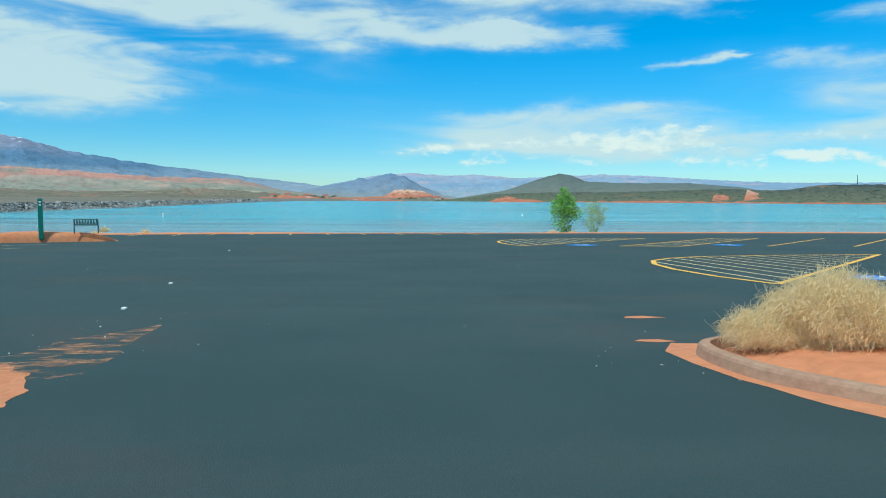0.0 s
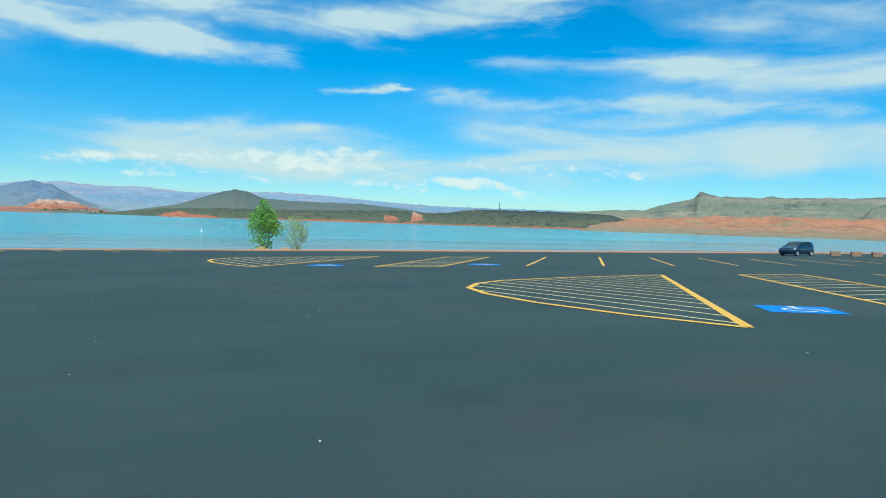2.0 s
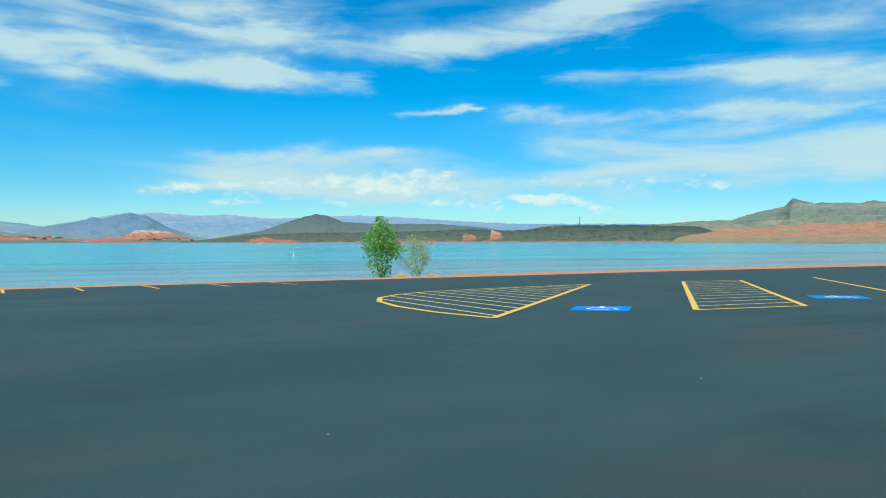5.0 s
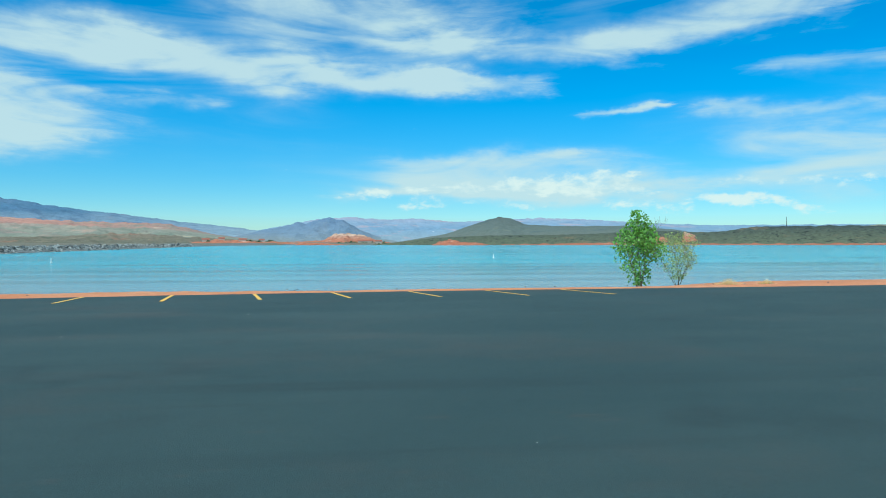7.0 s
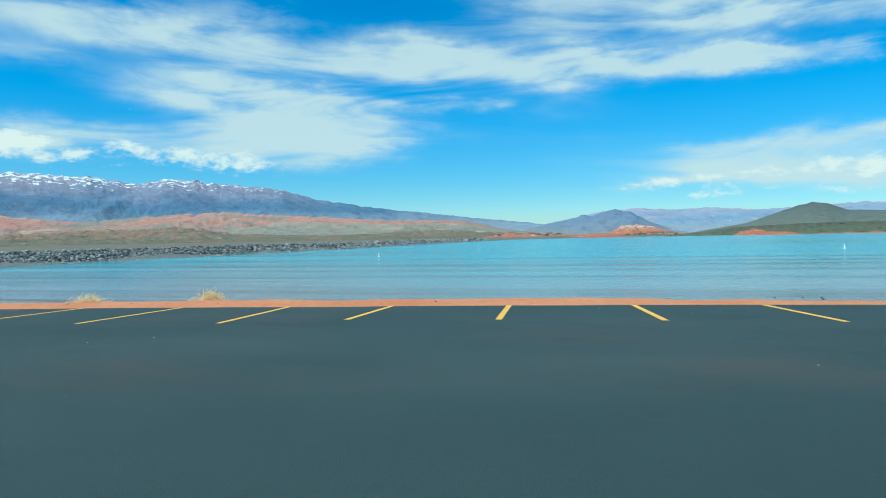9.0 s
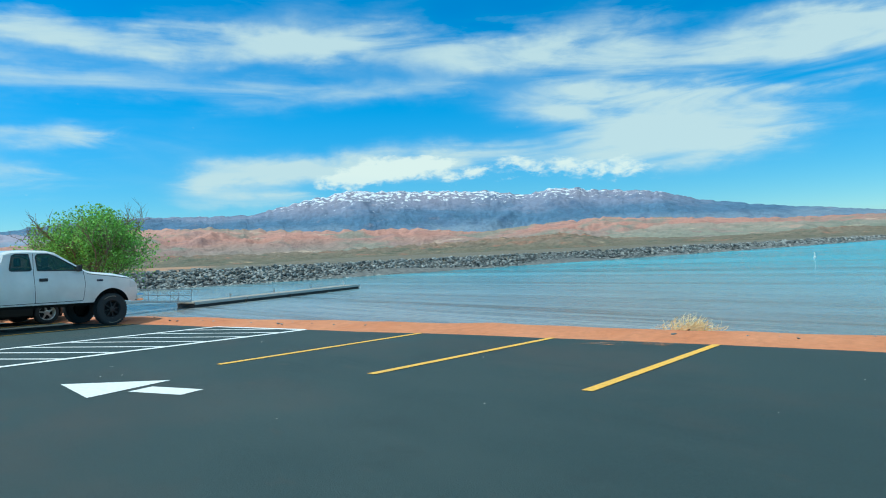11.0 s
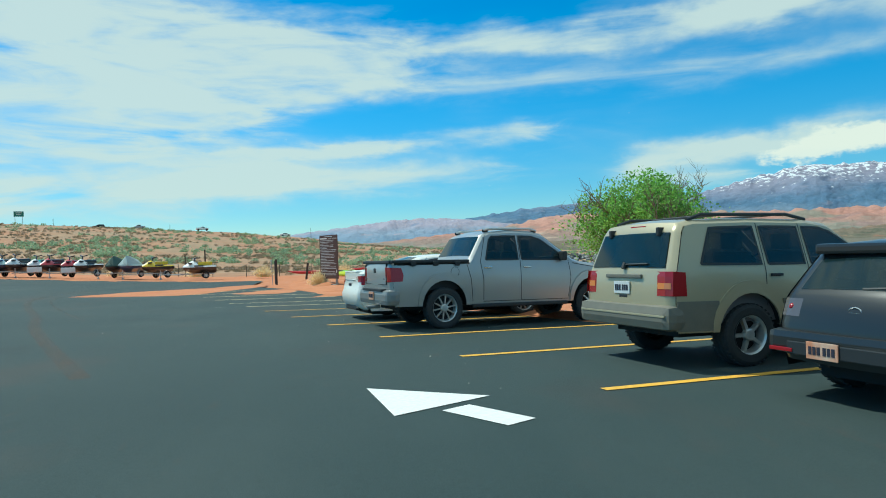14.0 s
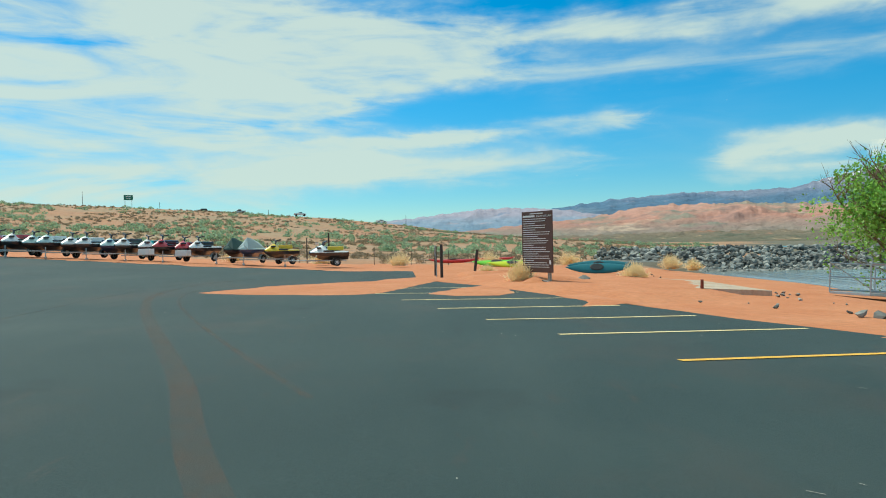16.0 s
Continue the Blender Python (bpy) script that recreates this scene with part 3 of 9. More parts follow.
def ridge(name, R, prof, depth, mat, label, base=-2.0, rough=0.15, seed=0, nr=54, step=0.09, gully=1.0, relief=0.15, spur=0.0):
    """A range of hills: a strip of land round the lake, rising from its foot to the crest and falling behind."""
    a0, a1 = prof[0][0], prof[-1][0]
    na = int((a1 - a0) / step) + 1
    verts, faces = [], []
    for i in range(na):
        a = a0 + (a1 - a0) * i / (na - 1)
        top = lerp_list(prof, a)
        ar = radians(a)
        jag = noise.fractal((a * 1.3, seed, 0), 0.85, 2.2, 5) * rough * max(top, 10)
        for j in range(nr + 3):
            f = j / nr
            r = R - depth * (1 - f)
            px, py = math.sin(ar) * r, math.cos(ar) * r
            wx = 160 * noise.noise((px * 0.0022, py * 0.0022, seed + 1))
            k = 0.0030 * gully
            w = noise.fractal(((px + wx) * k, (py - wx) * k, seed + 5), 0.8, 2.1, 7)
            rib = 1 - 2 * abs(noise.noise(((px + wx) * k * 1.7, (py + wx) * k * 1.7, seed + 9)))
            shape = 0.55 * smooth01(min(f, 1.0)) + 0.45 * min(f, 1.0) ** 1.6 if f <= 1 else 1 - (f - 1) * 2.5
            env = math.sin(math.pi * min(f, 1.0)) ** 0.8 if f < 1 else 0.0
            z = base + (top + jag * min(f, 1.0) ** 4 - base) * max(0.0, shape + env * (relief * w + 0.5 * relief * rib + spur * (1 - 2.4 * abs(noise.noise((a * 0.95 + 0.9 * noise.noise((px * 0.0016, py * 0.0016, seed)), f * 1.3, seed + 3))))))
            verts.append((CX - px, CY + py, z if f > 0 else base - 3))
    m_ = nr + 3
    for i in range(na - 1):
        for j in range(m_ - 1):
            faces.append((i * m_ + j, i * m_ + j + 1, (i + 1) * m_ + j + 1, (i + 1) * m_ + j))
    ob = mesh_thing(name, verts, faces, mat, True)
    return tagged(ob, label, "hills", kind="structure")


def hill_rock(name, stops, z0, z1, wob, wob_scale, patches, grain=0.22, grain_scale=0.05, relief=0.0):
    """Rock and scrub of a hillside: colours by height with a ragged edge, broken by patches of other ground.
    stops: (share of the height, colour); patches: (colour, scale, stretch, from, to, amount)."""
    m = material(name, stops[0][1], 0.95)
    nt = m.node_tree
    N, L = nt.nodes.new, nt.links.new
    bs = nt.nodes["Principled BSDF"]
    bs.inputs["Specular IOR Level"].default_value = 0.1
    geo, sep = N("ShaderNodeNewGeometry"), N("ShaderNodeSeparateXYZ")
    L(geo.outputs["Position"], sep.inputs[0])

    def nz(scale, stretch=(1, 1, 1), detail=9, rough=0.62, seed=0.0):
        mp, n = N("ShaderNodeMapping"), N("ShaderNodeTexNoise")
        mp.inputs["Scale"].default_value, mp.inputs["Location"].default_value = stretch, (seed, seed, seed)
        n.inputs["Scale"].default_value, n.inputs["Detail"].default_value, n.inputs["Roughness"].default_value = scale, detail, rough
        L(geo.outputs["Position"], mp.inputs["Vector"])
        L(mp.outputs[0], n.inputs["Vector"])
        return n.outputs["Fac"]

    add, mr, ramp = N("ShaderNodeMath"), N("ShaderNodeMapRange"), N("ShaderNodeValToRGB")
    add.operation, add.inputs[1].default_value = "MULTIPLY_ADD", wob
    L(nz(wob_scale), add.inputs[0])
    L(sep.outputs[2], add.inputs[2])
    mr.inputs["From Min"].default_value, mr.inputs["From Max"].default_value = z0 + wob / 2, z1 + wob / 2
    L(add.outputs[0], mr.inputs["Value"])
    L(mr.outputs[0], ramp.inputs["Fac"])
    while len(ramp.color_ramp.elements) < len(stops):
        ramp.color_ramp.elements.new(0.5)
    # the stops of the farthest ranges have haze mixed into them
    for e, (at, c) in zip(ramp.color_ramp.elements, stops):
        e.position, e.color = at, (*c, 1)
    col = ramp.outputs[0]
    for k, (c, scale, stretch, lo, hi, amount) in enumerate(patches):
        r2, mx = N("ShaderNodeMapRange"), N("ShaderNodeMixRGB")
        r2.inputs["From Min"].default_value, r2.inputs["From Max"].default_value, r2.inputs["To Max"].default_value = lo, hi, amount
        L(nz(scale, stretch, seed=37.0 * k + 11), r2.inputs["Value"])
        L(r2.outputs[0], mx.inputs["Fac"])
        L(col, mx.inputs["Color1"])
        mx.inputs["Color2"].default_value = (*c, 1)
        col = mx.outputs[0]
    hs, gr = N("ShaderNodeHueSaturation"), N("ShaderNodeMapRange")
    gr.inputs["From Min"].default_value, gr.inputs["From Max"].default_value = 0.3, 0.7
    gr.inputs["To Min"].default_value, gr.inputs["To Max"].default_value = 1 - grain, 1 + grain
    L(nz(grain_scale, (1, 1, 1.6), 8, 0.75), gr.inputs["Value"])
    L(gr.outputs[0], hs.inputs["Value"])
    L(col, hs.inputs["Color"])
    L(hs.outputs[0], bs.inputs["Base Color"])
    if relief:
        b = N("ShaderNodeBump")
        b.inputs["Strength"].default_value, b.inputs["Distance"].default_value = 1.0, relief
        L(nz(grain_scale * 0.35, (1, 1, 0.5), 9, 0.66, 5.0), b.inputs["Height"])
        L(b.outputs[0], bs.inputs["Normal"])
    return m


# forest and rock with blue haze put into the base colours, paler towards the foot
HAZED_FOREST, HAZED_ROCK, MAUVE = (0.105, 0.19, 0.29), (0.22, 0.255, 0.345), (0.30, 0.28, 0.34)
MTN = hill_rock("hazed_mountain_rock", [(0.0, (0.27, 0.33, 0.39)), (0.24, (0.19, 0.26, 0.34)), (0.40, HAZED_FOREST), (0.52, (0.12, 0.20, 0.30)), (0.66, HAZED_ROCK), (1.0, MAUVE)], 60, 400, 190, 0.0022,
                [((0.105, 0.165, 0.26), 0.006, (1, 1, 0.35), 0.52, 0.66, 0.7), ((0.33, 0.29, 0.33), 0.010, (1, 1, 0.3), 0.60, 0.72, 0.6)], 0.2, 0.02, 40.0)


def add_snow(m, z0, z1):
    """Snow above a height, broken into streaks by the gullies."""
    nt = m.node_tree
    N, L = nt.nodes.new, nt.links.new
    bs = nt.nodes["Principled BSDF"]
    old = bs.inputs["Base Color"].links[0].from_socket
    geo, sep, mp, nz_ = N("ShaderNodeNewGeometry"), N("ShaderNodeSeparateXYZ"), N("ShaderNodeMapping"), N("ShaderNodeTexNoise")
    L(geo.outputs["Position"], sep.inputs[0])
    L(geo.outputs["Position"], mp.inputs["Vector"])
    mp.inputs["Scale"].default_value = (0.026, 0.026, 0.0024)
    nz_.inputs["Scale"].default_value, nz_.inputs["Detail"].default_value, nz_.inputs["Roughness"].default_value = 1.0, 8, 0.7
    L(mp.outputs[0], nz_.inputs["Vector"])
    h, add, mul, cl, mx = N("ShaderNodeMapRange"), N("ShaderNodeMath"), N("ShaderNodeMath"), N("ShaderNodeMapRange"), N("ShaderNodeMixRGB")
    h.inputs["From Min"].default_value, h.inputs["From Max"].default_value = z0, z1
    L(sep.outputs[2], h.inputs["Value"])
    mul.operation, mul.inputs[1].default_value = "MULTIPLY", 4.6
    L(nz_.outputs["Fac"], mul.inputs[0])
    L(h.outputs[0], add.inputs[0])
    L(mul.outputs[0], add.inputs[1])
    cl.inputs["From Min"].default_value, cl.inputs["From Max"].default_value = 3.24, 3.42
    L(add.outputs[0], cl.inputs["Value"])
    L(cl.outputs[0], mx.inputs["Fac"])
    L(old, mx.inputs["Color1"])
    mx.inputs["Color2"].default_value = (0.82, 0.84, 0.88, 1)
    L(mx.outputs[0], bs.inputs["Base Color"])


add_snow(MTN, 235, 385)
# the haze over these far hills is part of their base colours
HAZE_PURPLE = hill_rock("haze_tinted_rock", [(0.0, (0.27, 0.33, 0.38)), (0.35, (0.21, 0.30, 0.40)), (0.7, (0.27, 0.33, 0.42)), (1.0, (0.37, 0.34, 0.41))], 40, 165, 60, 0.004,
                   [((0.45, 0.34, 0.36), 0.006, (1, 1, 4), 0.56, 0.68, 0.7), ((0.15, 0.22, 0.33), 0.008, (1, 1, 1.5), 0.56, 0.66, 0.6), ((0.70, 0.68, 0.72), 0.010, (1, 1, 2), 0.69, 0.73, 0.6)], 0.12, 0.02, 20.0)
# dark rock turned blue by haze painted into its colour
HAZED_PEAK = hill_rock("hazed_peak_rock", [(0.0, (0.24, 0.26, 0.26)), (0.3, (0.185, 0.24, 0.31)), (1.0, (0.15, 0.21, 0.31))], 10, 150, 70, 0.004,
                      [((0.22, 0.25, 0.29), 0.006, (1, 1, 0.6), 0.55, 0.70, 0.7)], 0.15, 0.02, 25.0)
# red sandstone, its colours greyed a little to carry haze
REDROCK = hill_rock("red_rock", [(0.0, (0.25, 0.235, 0.20)), (0.3, (0.33, 0.24, 0.20)), (0.55, (0.47, 0.24, 0.185)), (1.0, (0.54, 0.30, 0.235))], 5, 135, 60, 0.005,
                    [((0.60, 0.44, 0.33), 0.0045, (1, 1, 5), 0.585, 0.66, 0.75), ((0.32, 0.21, 0.19), 0.005, (1, 1, 2.5), 0.55, 0.64, 0.65), ((0.25, 0.25, 0.20), 0.003, (1, 1, 2), 0.50, 0.59, 0.85)], 0.2, 0.03, 22.0)
BROWN = hill_rock("brown_hills", [(0.0, (0.17, 0.155, 0.11)), (0.5, (0.215, 0.17, 0.125)), (1.0, (0.29, 0.18, 0.125))], 0, 40, 22, 0.012,
                  [((0.44, 0.32, 0.20), 0.010, (1, 1, 5), 0.60, 0.68, 0.8), ((0.12, 0.13, 0.095), 0.016, (1, 1, 4), 0.54, 0.60, 0.75), ((0.36, 0.18, 0.12), 0.009, (1, 1, 3), 0.58, 0.66, 0.75)], 0.28, 0.07, 10.0)
OLIVE = hill_rock("dark_scrub_slope", [(0.0, (0.135, 0.145, 0.09)), (0.45, (0.105, 0.116, 0.082)), (0.8, (0.08, 0.092, 0.074)), (1.0, (0.052, 0.062, 0.058))], -3, 34, 9, 0.02,
                  [((0.028, 0.036, 0.036), 0.075, (1, 1, 1.4), 0.56, 0.63, 0.85), ((0.24, 0.17, 0.10), 0.012, (1, 1, 0.5), 0.58, 0.70, 0.7), ((0.13, 0.17, 0.085), 0.03, (1, 1, 1), 0.58, 0.70, 0.6)], 0.35, 0.14, 6.0)
# scrub greyed in its base colour to set the cone back in haze
CONE = hill_rock("haze_tinted_scrub", [(0.0, (0.175, 0.18, 0.145)), (0.45, (0.14, 0.16, 0.14)), (1.0, (0.115, 0.13, 0.12))], 0, 88, 26, 0.006,
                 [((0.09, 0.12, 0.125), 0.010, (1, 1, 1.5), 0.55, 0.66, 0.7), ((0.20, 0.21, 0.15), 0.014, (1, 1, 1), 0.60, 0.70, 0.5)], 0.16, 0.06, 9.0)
MESA = hill_rock("layered_mesa", [(0.0, (0.36, 0.23, 0.16)), (0.25, (0.27, 0.25, 0.18)), (0.55, (0.20, 0.215, 0.165)), (0.78, (0.29, 0.255, 0.19)), (0.86, (0.17, 0.185, 0.155)), (1.0, (0.20, 0.21, 0.165))], 20, 160, 22, 0.008,
                 [((0.40, 0.33, 0.24), 0.004, (1, 1, 14), 0.58, 0.66, 0.7), ((0.13, 0.15, 0.135), 0.006, (1, 1, 10), 0.55, 0.63, 0.75), ((0.17, 0.20, 0.14), 0.012, (1, 1, 1), 0.58, 0.68, 0.6)], 0.2, 0.05, 16.0)
FLATS = hill_rock("red_flats_rock", [(0.0, (0.30, 0.25, 0.16)), (0.2, (0.42, 0.23, 0.14)), (0.6, (0.50, 0.22, 0.125)), (1.0, (0.44, 0.21, 0.13))], -2, 34, 14, 0.012,
                  [((0.30, 0.155, 0.11), 0.012, (1, 1, 8), 0.55, 0.62, 0.7), ((0.23, 0.245, 0.15), 0.015, (1, 1, 3), 0.56, 0.64, 0.75), ((0.56, 0.36, 0.24), 0.016, (1, 1, 6), 0.63, 0.70, 0.6)], 0.25, 0.08, 8.0)

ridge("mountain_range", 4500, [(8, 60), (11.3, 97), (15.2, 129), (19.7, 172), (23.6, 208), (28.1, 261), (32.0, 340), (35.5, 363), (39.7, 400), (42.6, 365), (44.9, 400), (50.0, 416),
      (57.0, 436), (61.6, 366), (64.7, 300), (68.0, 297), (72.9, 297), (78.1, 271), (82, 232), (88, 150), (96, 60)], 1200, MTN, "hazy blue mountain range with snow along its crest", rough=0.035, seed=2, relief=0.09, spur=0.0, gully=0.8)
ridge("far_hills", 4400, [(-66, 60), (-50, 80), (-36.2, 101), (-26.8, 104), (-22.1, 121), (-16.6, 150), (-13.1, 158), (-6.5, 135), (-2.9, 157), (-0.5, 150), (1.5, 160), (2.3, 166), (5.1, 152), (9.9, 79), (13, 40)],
      900, HAZE_PURPLE, "far hazy purple hills", rough=0.04, seed=4, relief=0.10)
ridge("far_mesa", 4000, [(74, 60), (78, 150), (81.7, 190), (84.9, 209), (88.6, 207), (92.9, 172), (96, 150), (104, 60)], 900, HAZE_PURPLE, "long pale mesa in the haze", rough=0.04, seed=6)
ridge("red_hills", 3000, [(7, 2), (9.5, 13), (13.2, 38), (16.4, 80), (23.6, 87), (29.9, 109), (36, 127), (41.2, 113), (45.9, 88), (51.4, 118), (60, 123), (64.3, 137), (67.7, 149), (72.9, 151), (75.9, 145), (79.5, 108), (90, 60), (100, 30)],
      1100, REDROCK, "rounded red sandstone hills", rough=0.07, seed=8, relief=0.15, gully=1.5)
PALE_OLIVE = hill_rock("pale_olive_hills", [(0.0, (0.24, 0.245, 0.19)), (0.5, (0.28, 0.265, 0.21)), (1.0, (0.37, 0.28, 0.225))], 0, 75, 40, 0.006,
                       [((0.50, 0.31, 0.24), 0.006, (1, 1, 4), 0.57, 0.66, 0.8), ((0.58, 0.46, 0.32), 0.008, (1, 1, 5), 0.62, 0.69, 0.8), ((0.21, 0.225, 0.175), 0.008, (1, 1, 3), 0.54, 0.62, 0.7)], 0.18, 0.04, 14.0)
ridge("olive_hills", 2650, [(6, -2), (9.5, 8), (12.5, 24), (16, 52), (20, 56), (24, 64), (28, 70), (32, 74), (36, 62), (40, 34), (44, 6)], 800, PALE_OLIVE, "pale olive hills with pink and tan patches", rough=0.10, seed=41, relief=0.2, gully=2.0)
ridge("brown_hills", 2000, [(6, 0), (12, 12), (15.5, 19), (19.2, 27), (24, 18), (28.1, 16), (35, 24), (38.8, 44), (45.9, 35), (59.9, 22), (71, 25), (84, 20), (100, 12)],
      700, BROWN, "low brown hills behind the dam", rough=0.3, seed=10, relief=0.3, gully=3.5)
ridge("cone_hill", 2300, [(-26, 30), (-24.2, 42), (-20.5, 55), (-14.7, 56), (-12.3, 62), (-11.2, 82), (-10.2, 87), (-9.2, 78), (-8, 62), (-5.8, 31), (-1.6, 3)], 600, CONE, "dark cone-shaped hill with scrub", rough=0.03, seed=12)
ridge("dark_mesa", 1550, [(-45, -2), (-43.8, 0), (-42.9, 16), (-41.5, 29), (-36.9, 33), (-30.3, 33), (-28, 24), (-26.8, 22), (-23.6, 25), (-19, 21), (-14.6, 18), (-9.5, 17), (-5, 12), (-1.8, 2), (0, -2)], 330, OLIVE, "dark flat-topped mesa by the water", rough=0.06, seed=14, gully=5.0, relief=0.22)
ridge("butte_mesa", 3000, [(-80, 120), (-70, 190), (-63.8, 181), (-61.5, 148), (-57.8, 140), (-49.0, 139), (-48.2, 156), (-47.7, 158), (-47.2, 132), (-45.1, 108), (-43.5, 80), (-41, 78), (-37, 60), (-30, 30)], 700, MESA, "layered mesa with a small butte on top", rough=0.03, seed=16, relief=0.22, gully=2.2)
ridge("red_flats", 1700, [(-85, 30), (-63.9, 33), (-58.3, 34), (-53.6, 36), (-48.6, 31), (-43.3, 25), (-40, 5)], 900, FLATS, "low red sandstone slopes", rough=0.2, seed=18, relief=0.3, gully=3.0)
ridge("blue_peak", 3900, [(-1.5, 15), (0.2, 40), (1.5, 72), (2.4, 108), (3.0, 132), (4.1, 143), (5.2, 130), (6.0, 110), (6.8, 116), (8, 90), (9.6, 70), (12, 30)], 700, HAZED_PEAK, "dark peak tinted blue with haze over the far shore", rough=0.05, seed=31, relief=0.2, gully=1.6)


PALEROCK = hill_rock("pale_red_rock", [(0.0, (0.42, 0.15, 0.085)), (0.45, (0.47, 0.19, 0.115)), (1.0, (0.62, 0.42, 0.31))], -4, 26, 9, 0.03,
                     [((0.66, 0.47, 0.36), 0.03, (1, 1, 3), 0.60, 0.68, 0.7), ((0.26, 0.10, 0.065), 0.07, (1, 1, 2.5), 0.54, 0.61, 0.8), ((0.13, 0.135, 0.08), 0.05, (1, 1, 1), 0.63, 0.69, 0.8)], 0.25, 0.2, 3.0)
ridge("red_bluff", 1900, [(9.5, -1), (8.5, 3), (6.5, 4), (4.4, 8), (3.4, 25), (2.4, 28), (1.2, 23), (0.4, 13), (-0.6, 4), (-1.4, -1)][::-1], 420, PALEROCK, "pale red rock bluff on the far shore", base=-3.0, rough=0.3, seed=21, step=0.06, gully=6.0, relief=0.3)
ridge("red_outcrop", 1180, [(-9.8, -3.5), (-9.2, -1.0), (-8.6, 0), (-7.4, 1.5), (-6.8, 5.5), (-6.3, 5), (-5.7, 1.5), (-5.2, -1.0), (-4.8, -3.5)], 130, PALEROCK, "red rock outcrop at the water's edge", base=-4.0, rough=0.5, seed=22, step=0.04, gully=12.0, relief=0.5)
ridge("red_cut", 1390, [(-24.1, -4), (-23.9, 9), (-23.5, 13), (-22.8, 12), (-22.6, -4)], 190, PALEROCK, "bare red cut in the mesa's slope", base=-4.0, rough=0.1, seed=23, step=0.05, gully=5.0)
ridge("red_slide", 1470, [(-27.2, -4), (-26.7, 7), (-25.8, 18), (-25.1, 22), (-24.8, -4)], 255, PALEROCK, "bare red slide with a track on the mesa's slope", base=-4.0, rough=0.1, seed=24, step=0.05, gully=5.0)
ridge("red_shore", 1185, [(-45, -3), (-40, 0), (-37, -1.2), (-30, -1.6), (-22, -1.0), (-18, 0.2), (-15, -1.5), (-10, -3)], 60, PALEROCK, "thin red strand along the far shore", base=-4.0, rough=0.2, seed=25, nr=10)


ridge("red_point", 1350, [(1.5, -4), (3.5, -1), (6, 1.5), (9, 3.5), (11, 5), (12.6, 7.5), (14, 3), (15.6, -4)], 130, PALEROCK, "low red point with a few houses on the far shore", base=-4.0, rough=0.3, seed=33, step=0.05, gully=8.0, relief=0.4, nr=30)


def far_spot(az, r):
    return CX - math.sin(radians(az)) * r, CY + math.cos(radians(az)) * r


FAR_WALL = material("far_house_wall", (0.52, 0.42, 0.34), 0.9, grain=0.1, scale=0.5)
FAR_ROOF = material("far_house_roof", (0.33, 0.11, 0.07), 0.9, grain=0.15, scale=0.5)


def far_house(az, r, z, w, d, h):
    x, y = far_spot(az, r)
    root = empty("house", Matrix.Translation((x, y, z)) @ Matrix.Rotation(radians(az), 4, "Z"), "small pale house with a red roof on the far shore", "house", "far houses")
    bm = bmesh.new()
    box(bm, -w / 2, -d / 2, -3, w / 2, d / 2, h)
    part("wall", bm, FAR_WALL, root)
    bm = bmesh.new()
    lo = [bm.verts.new(q) for q in ((-w / 2 - 0.5, -d / 2 - 0.5, h), (w / 2 + 0.5, -d / 2 - 0.5, h), (w / 2 + 0.5, d / 2 + 0.5, h), (-w / 2 - 0.5, d / 2 + 0.5, h))]
    top = [bm.verts.new(q) for q in ((-w / 2 - 0.5, 0, h + d * 0.32), (w / 2 + 0.5, 0, h + d * 0.32))]
    for f in ((lo[0], lo[1], top[1], top[0]), (lo[2], lo[3], top[0], top[1]), (lo[1], lo[2], top[1]), (lo[3], lo[0], top[0]), (lo[3], lo[2], lo[1], lo[0])):
        bm.faces.new(f)
    part("roof", bm, FAR_ROOF, root)


for az, r, z, w, d, h in ((13.4, 1330, 3.0, 13, 8, 4), (12.2, 1330, 5.0, 11, 8, 4), (10.6, 1335, 3.5, 14, 8, 3.5), (9.1, 1340, 2.5, 10, 7, 4), (1.1, 1500, 0.0, 16, 9, 4.5), (0.5, 1510, 0.5, 20, 9, 4.5), (-0.3, 1505, 0.0, 14, 9, 4)):
    far_house(az, r, z, w, d, h)


def far_trees():
    """Dark clumps of trees along the far shore."""
    rnd = random.Random(61)
    verts, faces = [], []
    for a0, a1, r, z, n in ((1.4, 3.4, 1480, -2.0, 34), (-0.8, 1.2, 1490, -2.0, 14), (8.0, 13.5, 1325, 0.5, 22), (-43.0, -39.0, 1215, -3.2, 26), (-58, -46, 1150, -3.0, 30)):
        for _ in range(n):
            x, y = far_spot(rnd.uniform(a0, a1), r + rnd.uniform(-15, 15))
            s = rnd.uniform(2.2, 5.0)
            for _ in range(34):
                d = Vector((rnd.gauss(0, 1), rnd.gauss(0, 1), abs(rnd.gauss(0, 1)))).normalized() * rnd.random() ** 0.4 * s
                c = Vector((x + d.x, y + d.y, z + d.z * 1.4))
                u = Vector((rnd.gauss(0, 1), rnd.gauss(0, 1), rnd.gauss(0, 1))).normalized() * 0.3 * s
                v = u.cross(Vector((rnd.gauss(0, 1), rnd.gauss(0, 1), rnd.gauss(0, 1)))).normalized() * 0.25 * s
                i = len(verts)
                verts += [c - u, c + v, c + u, c - v]
                faces.append((i, i + 1, i + 2, i + 3))
    tagged(mesh_thing("far_trees", verts, faces, material("far_tree_leaf", (0.085, 0.13, 0.06), 0.9, per_piece=0.3)), "dark green trees scattered along the far shore", "trees", kind="stuff")


far_trees()


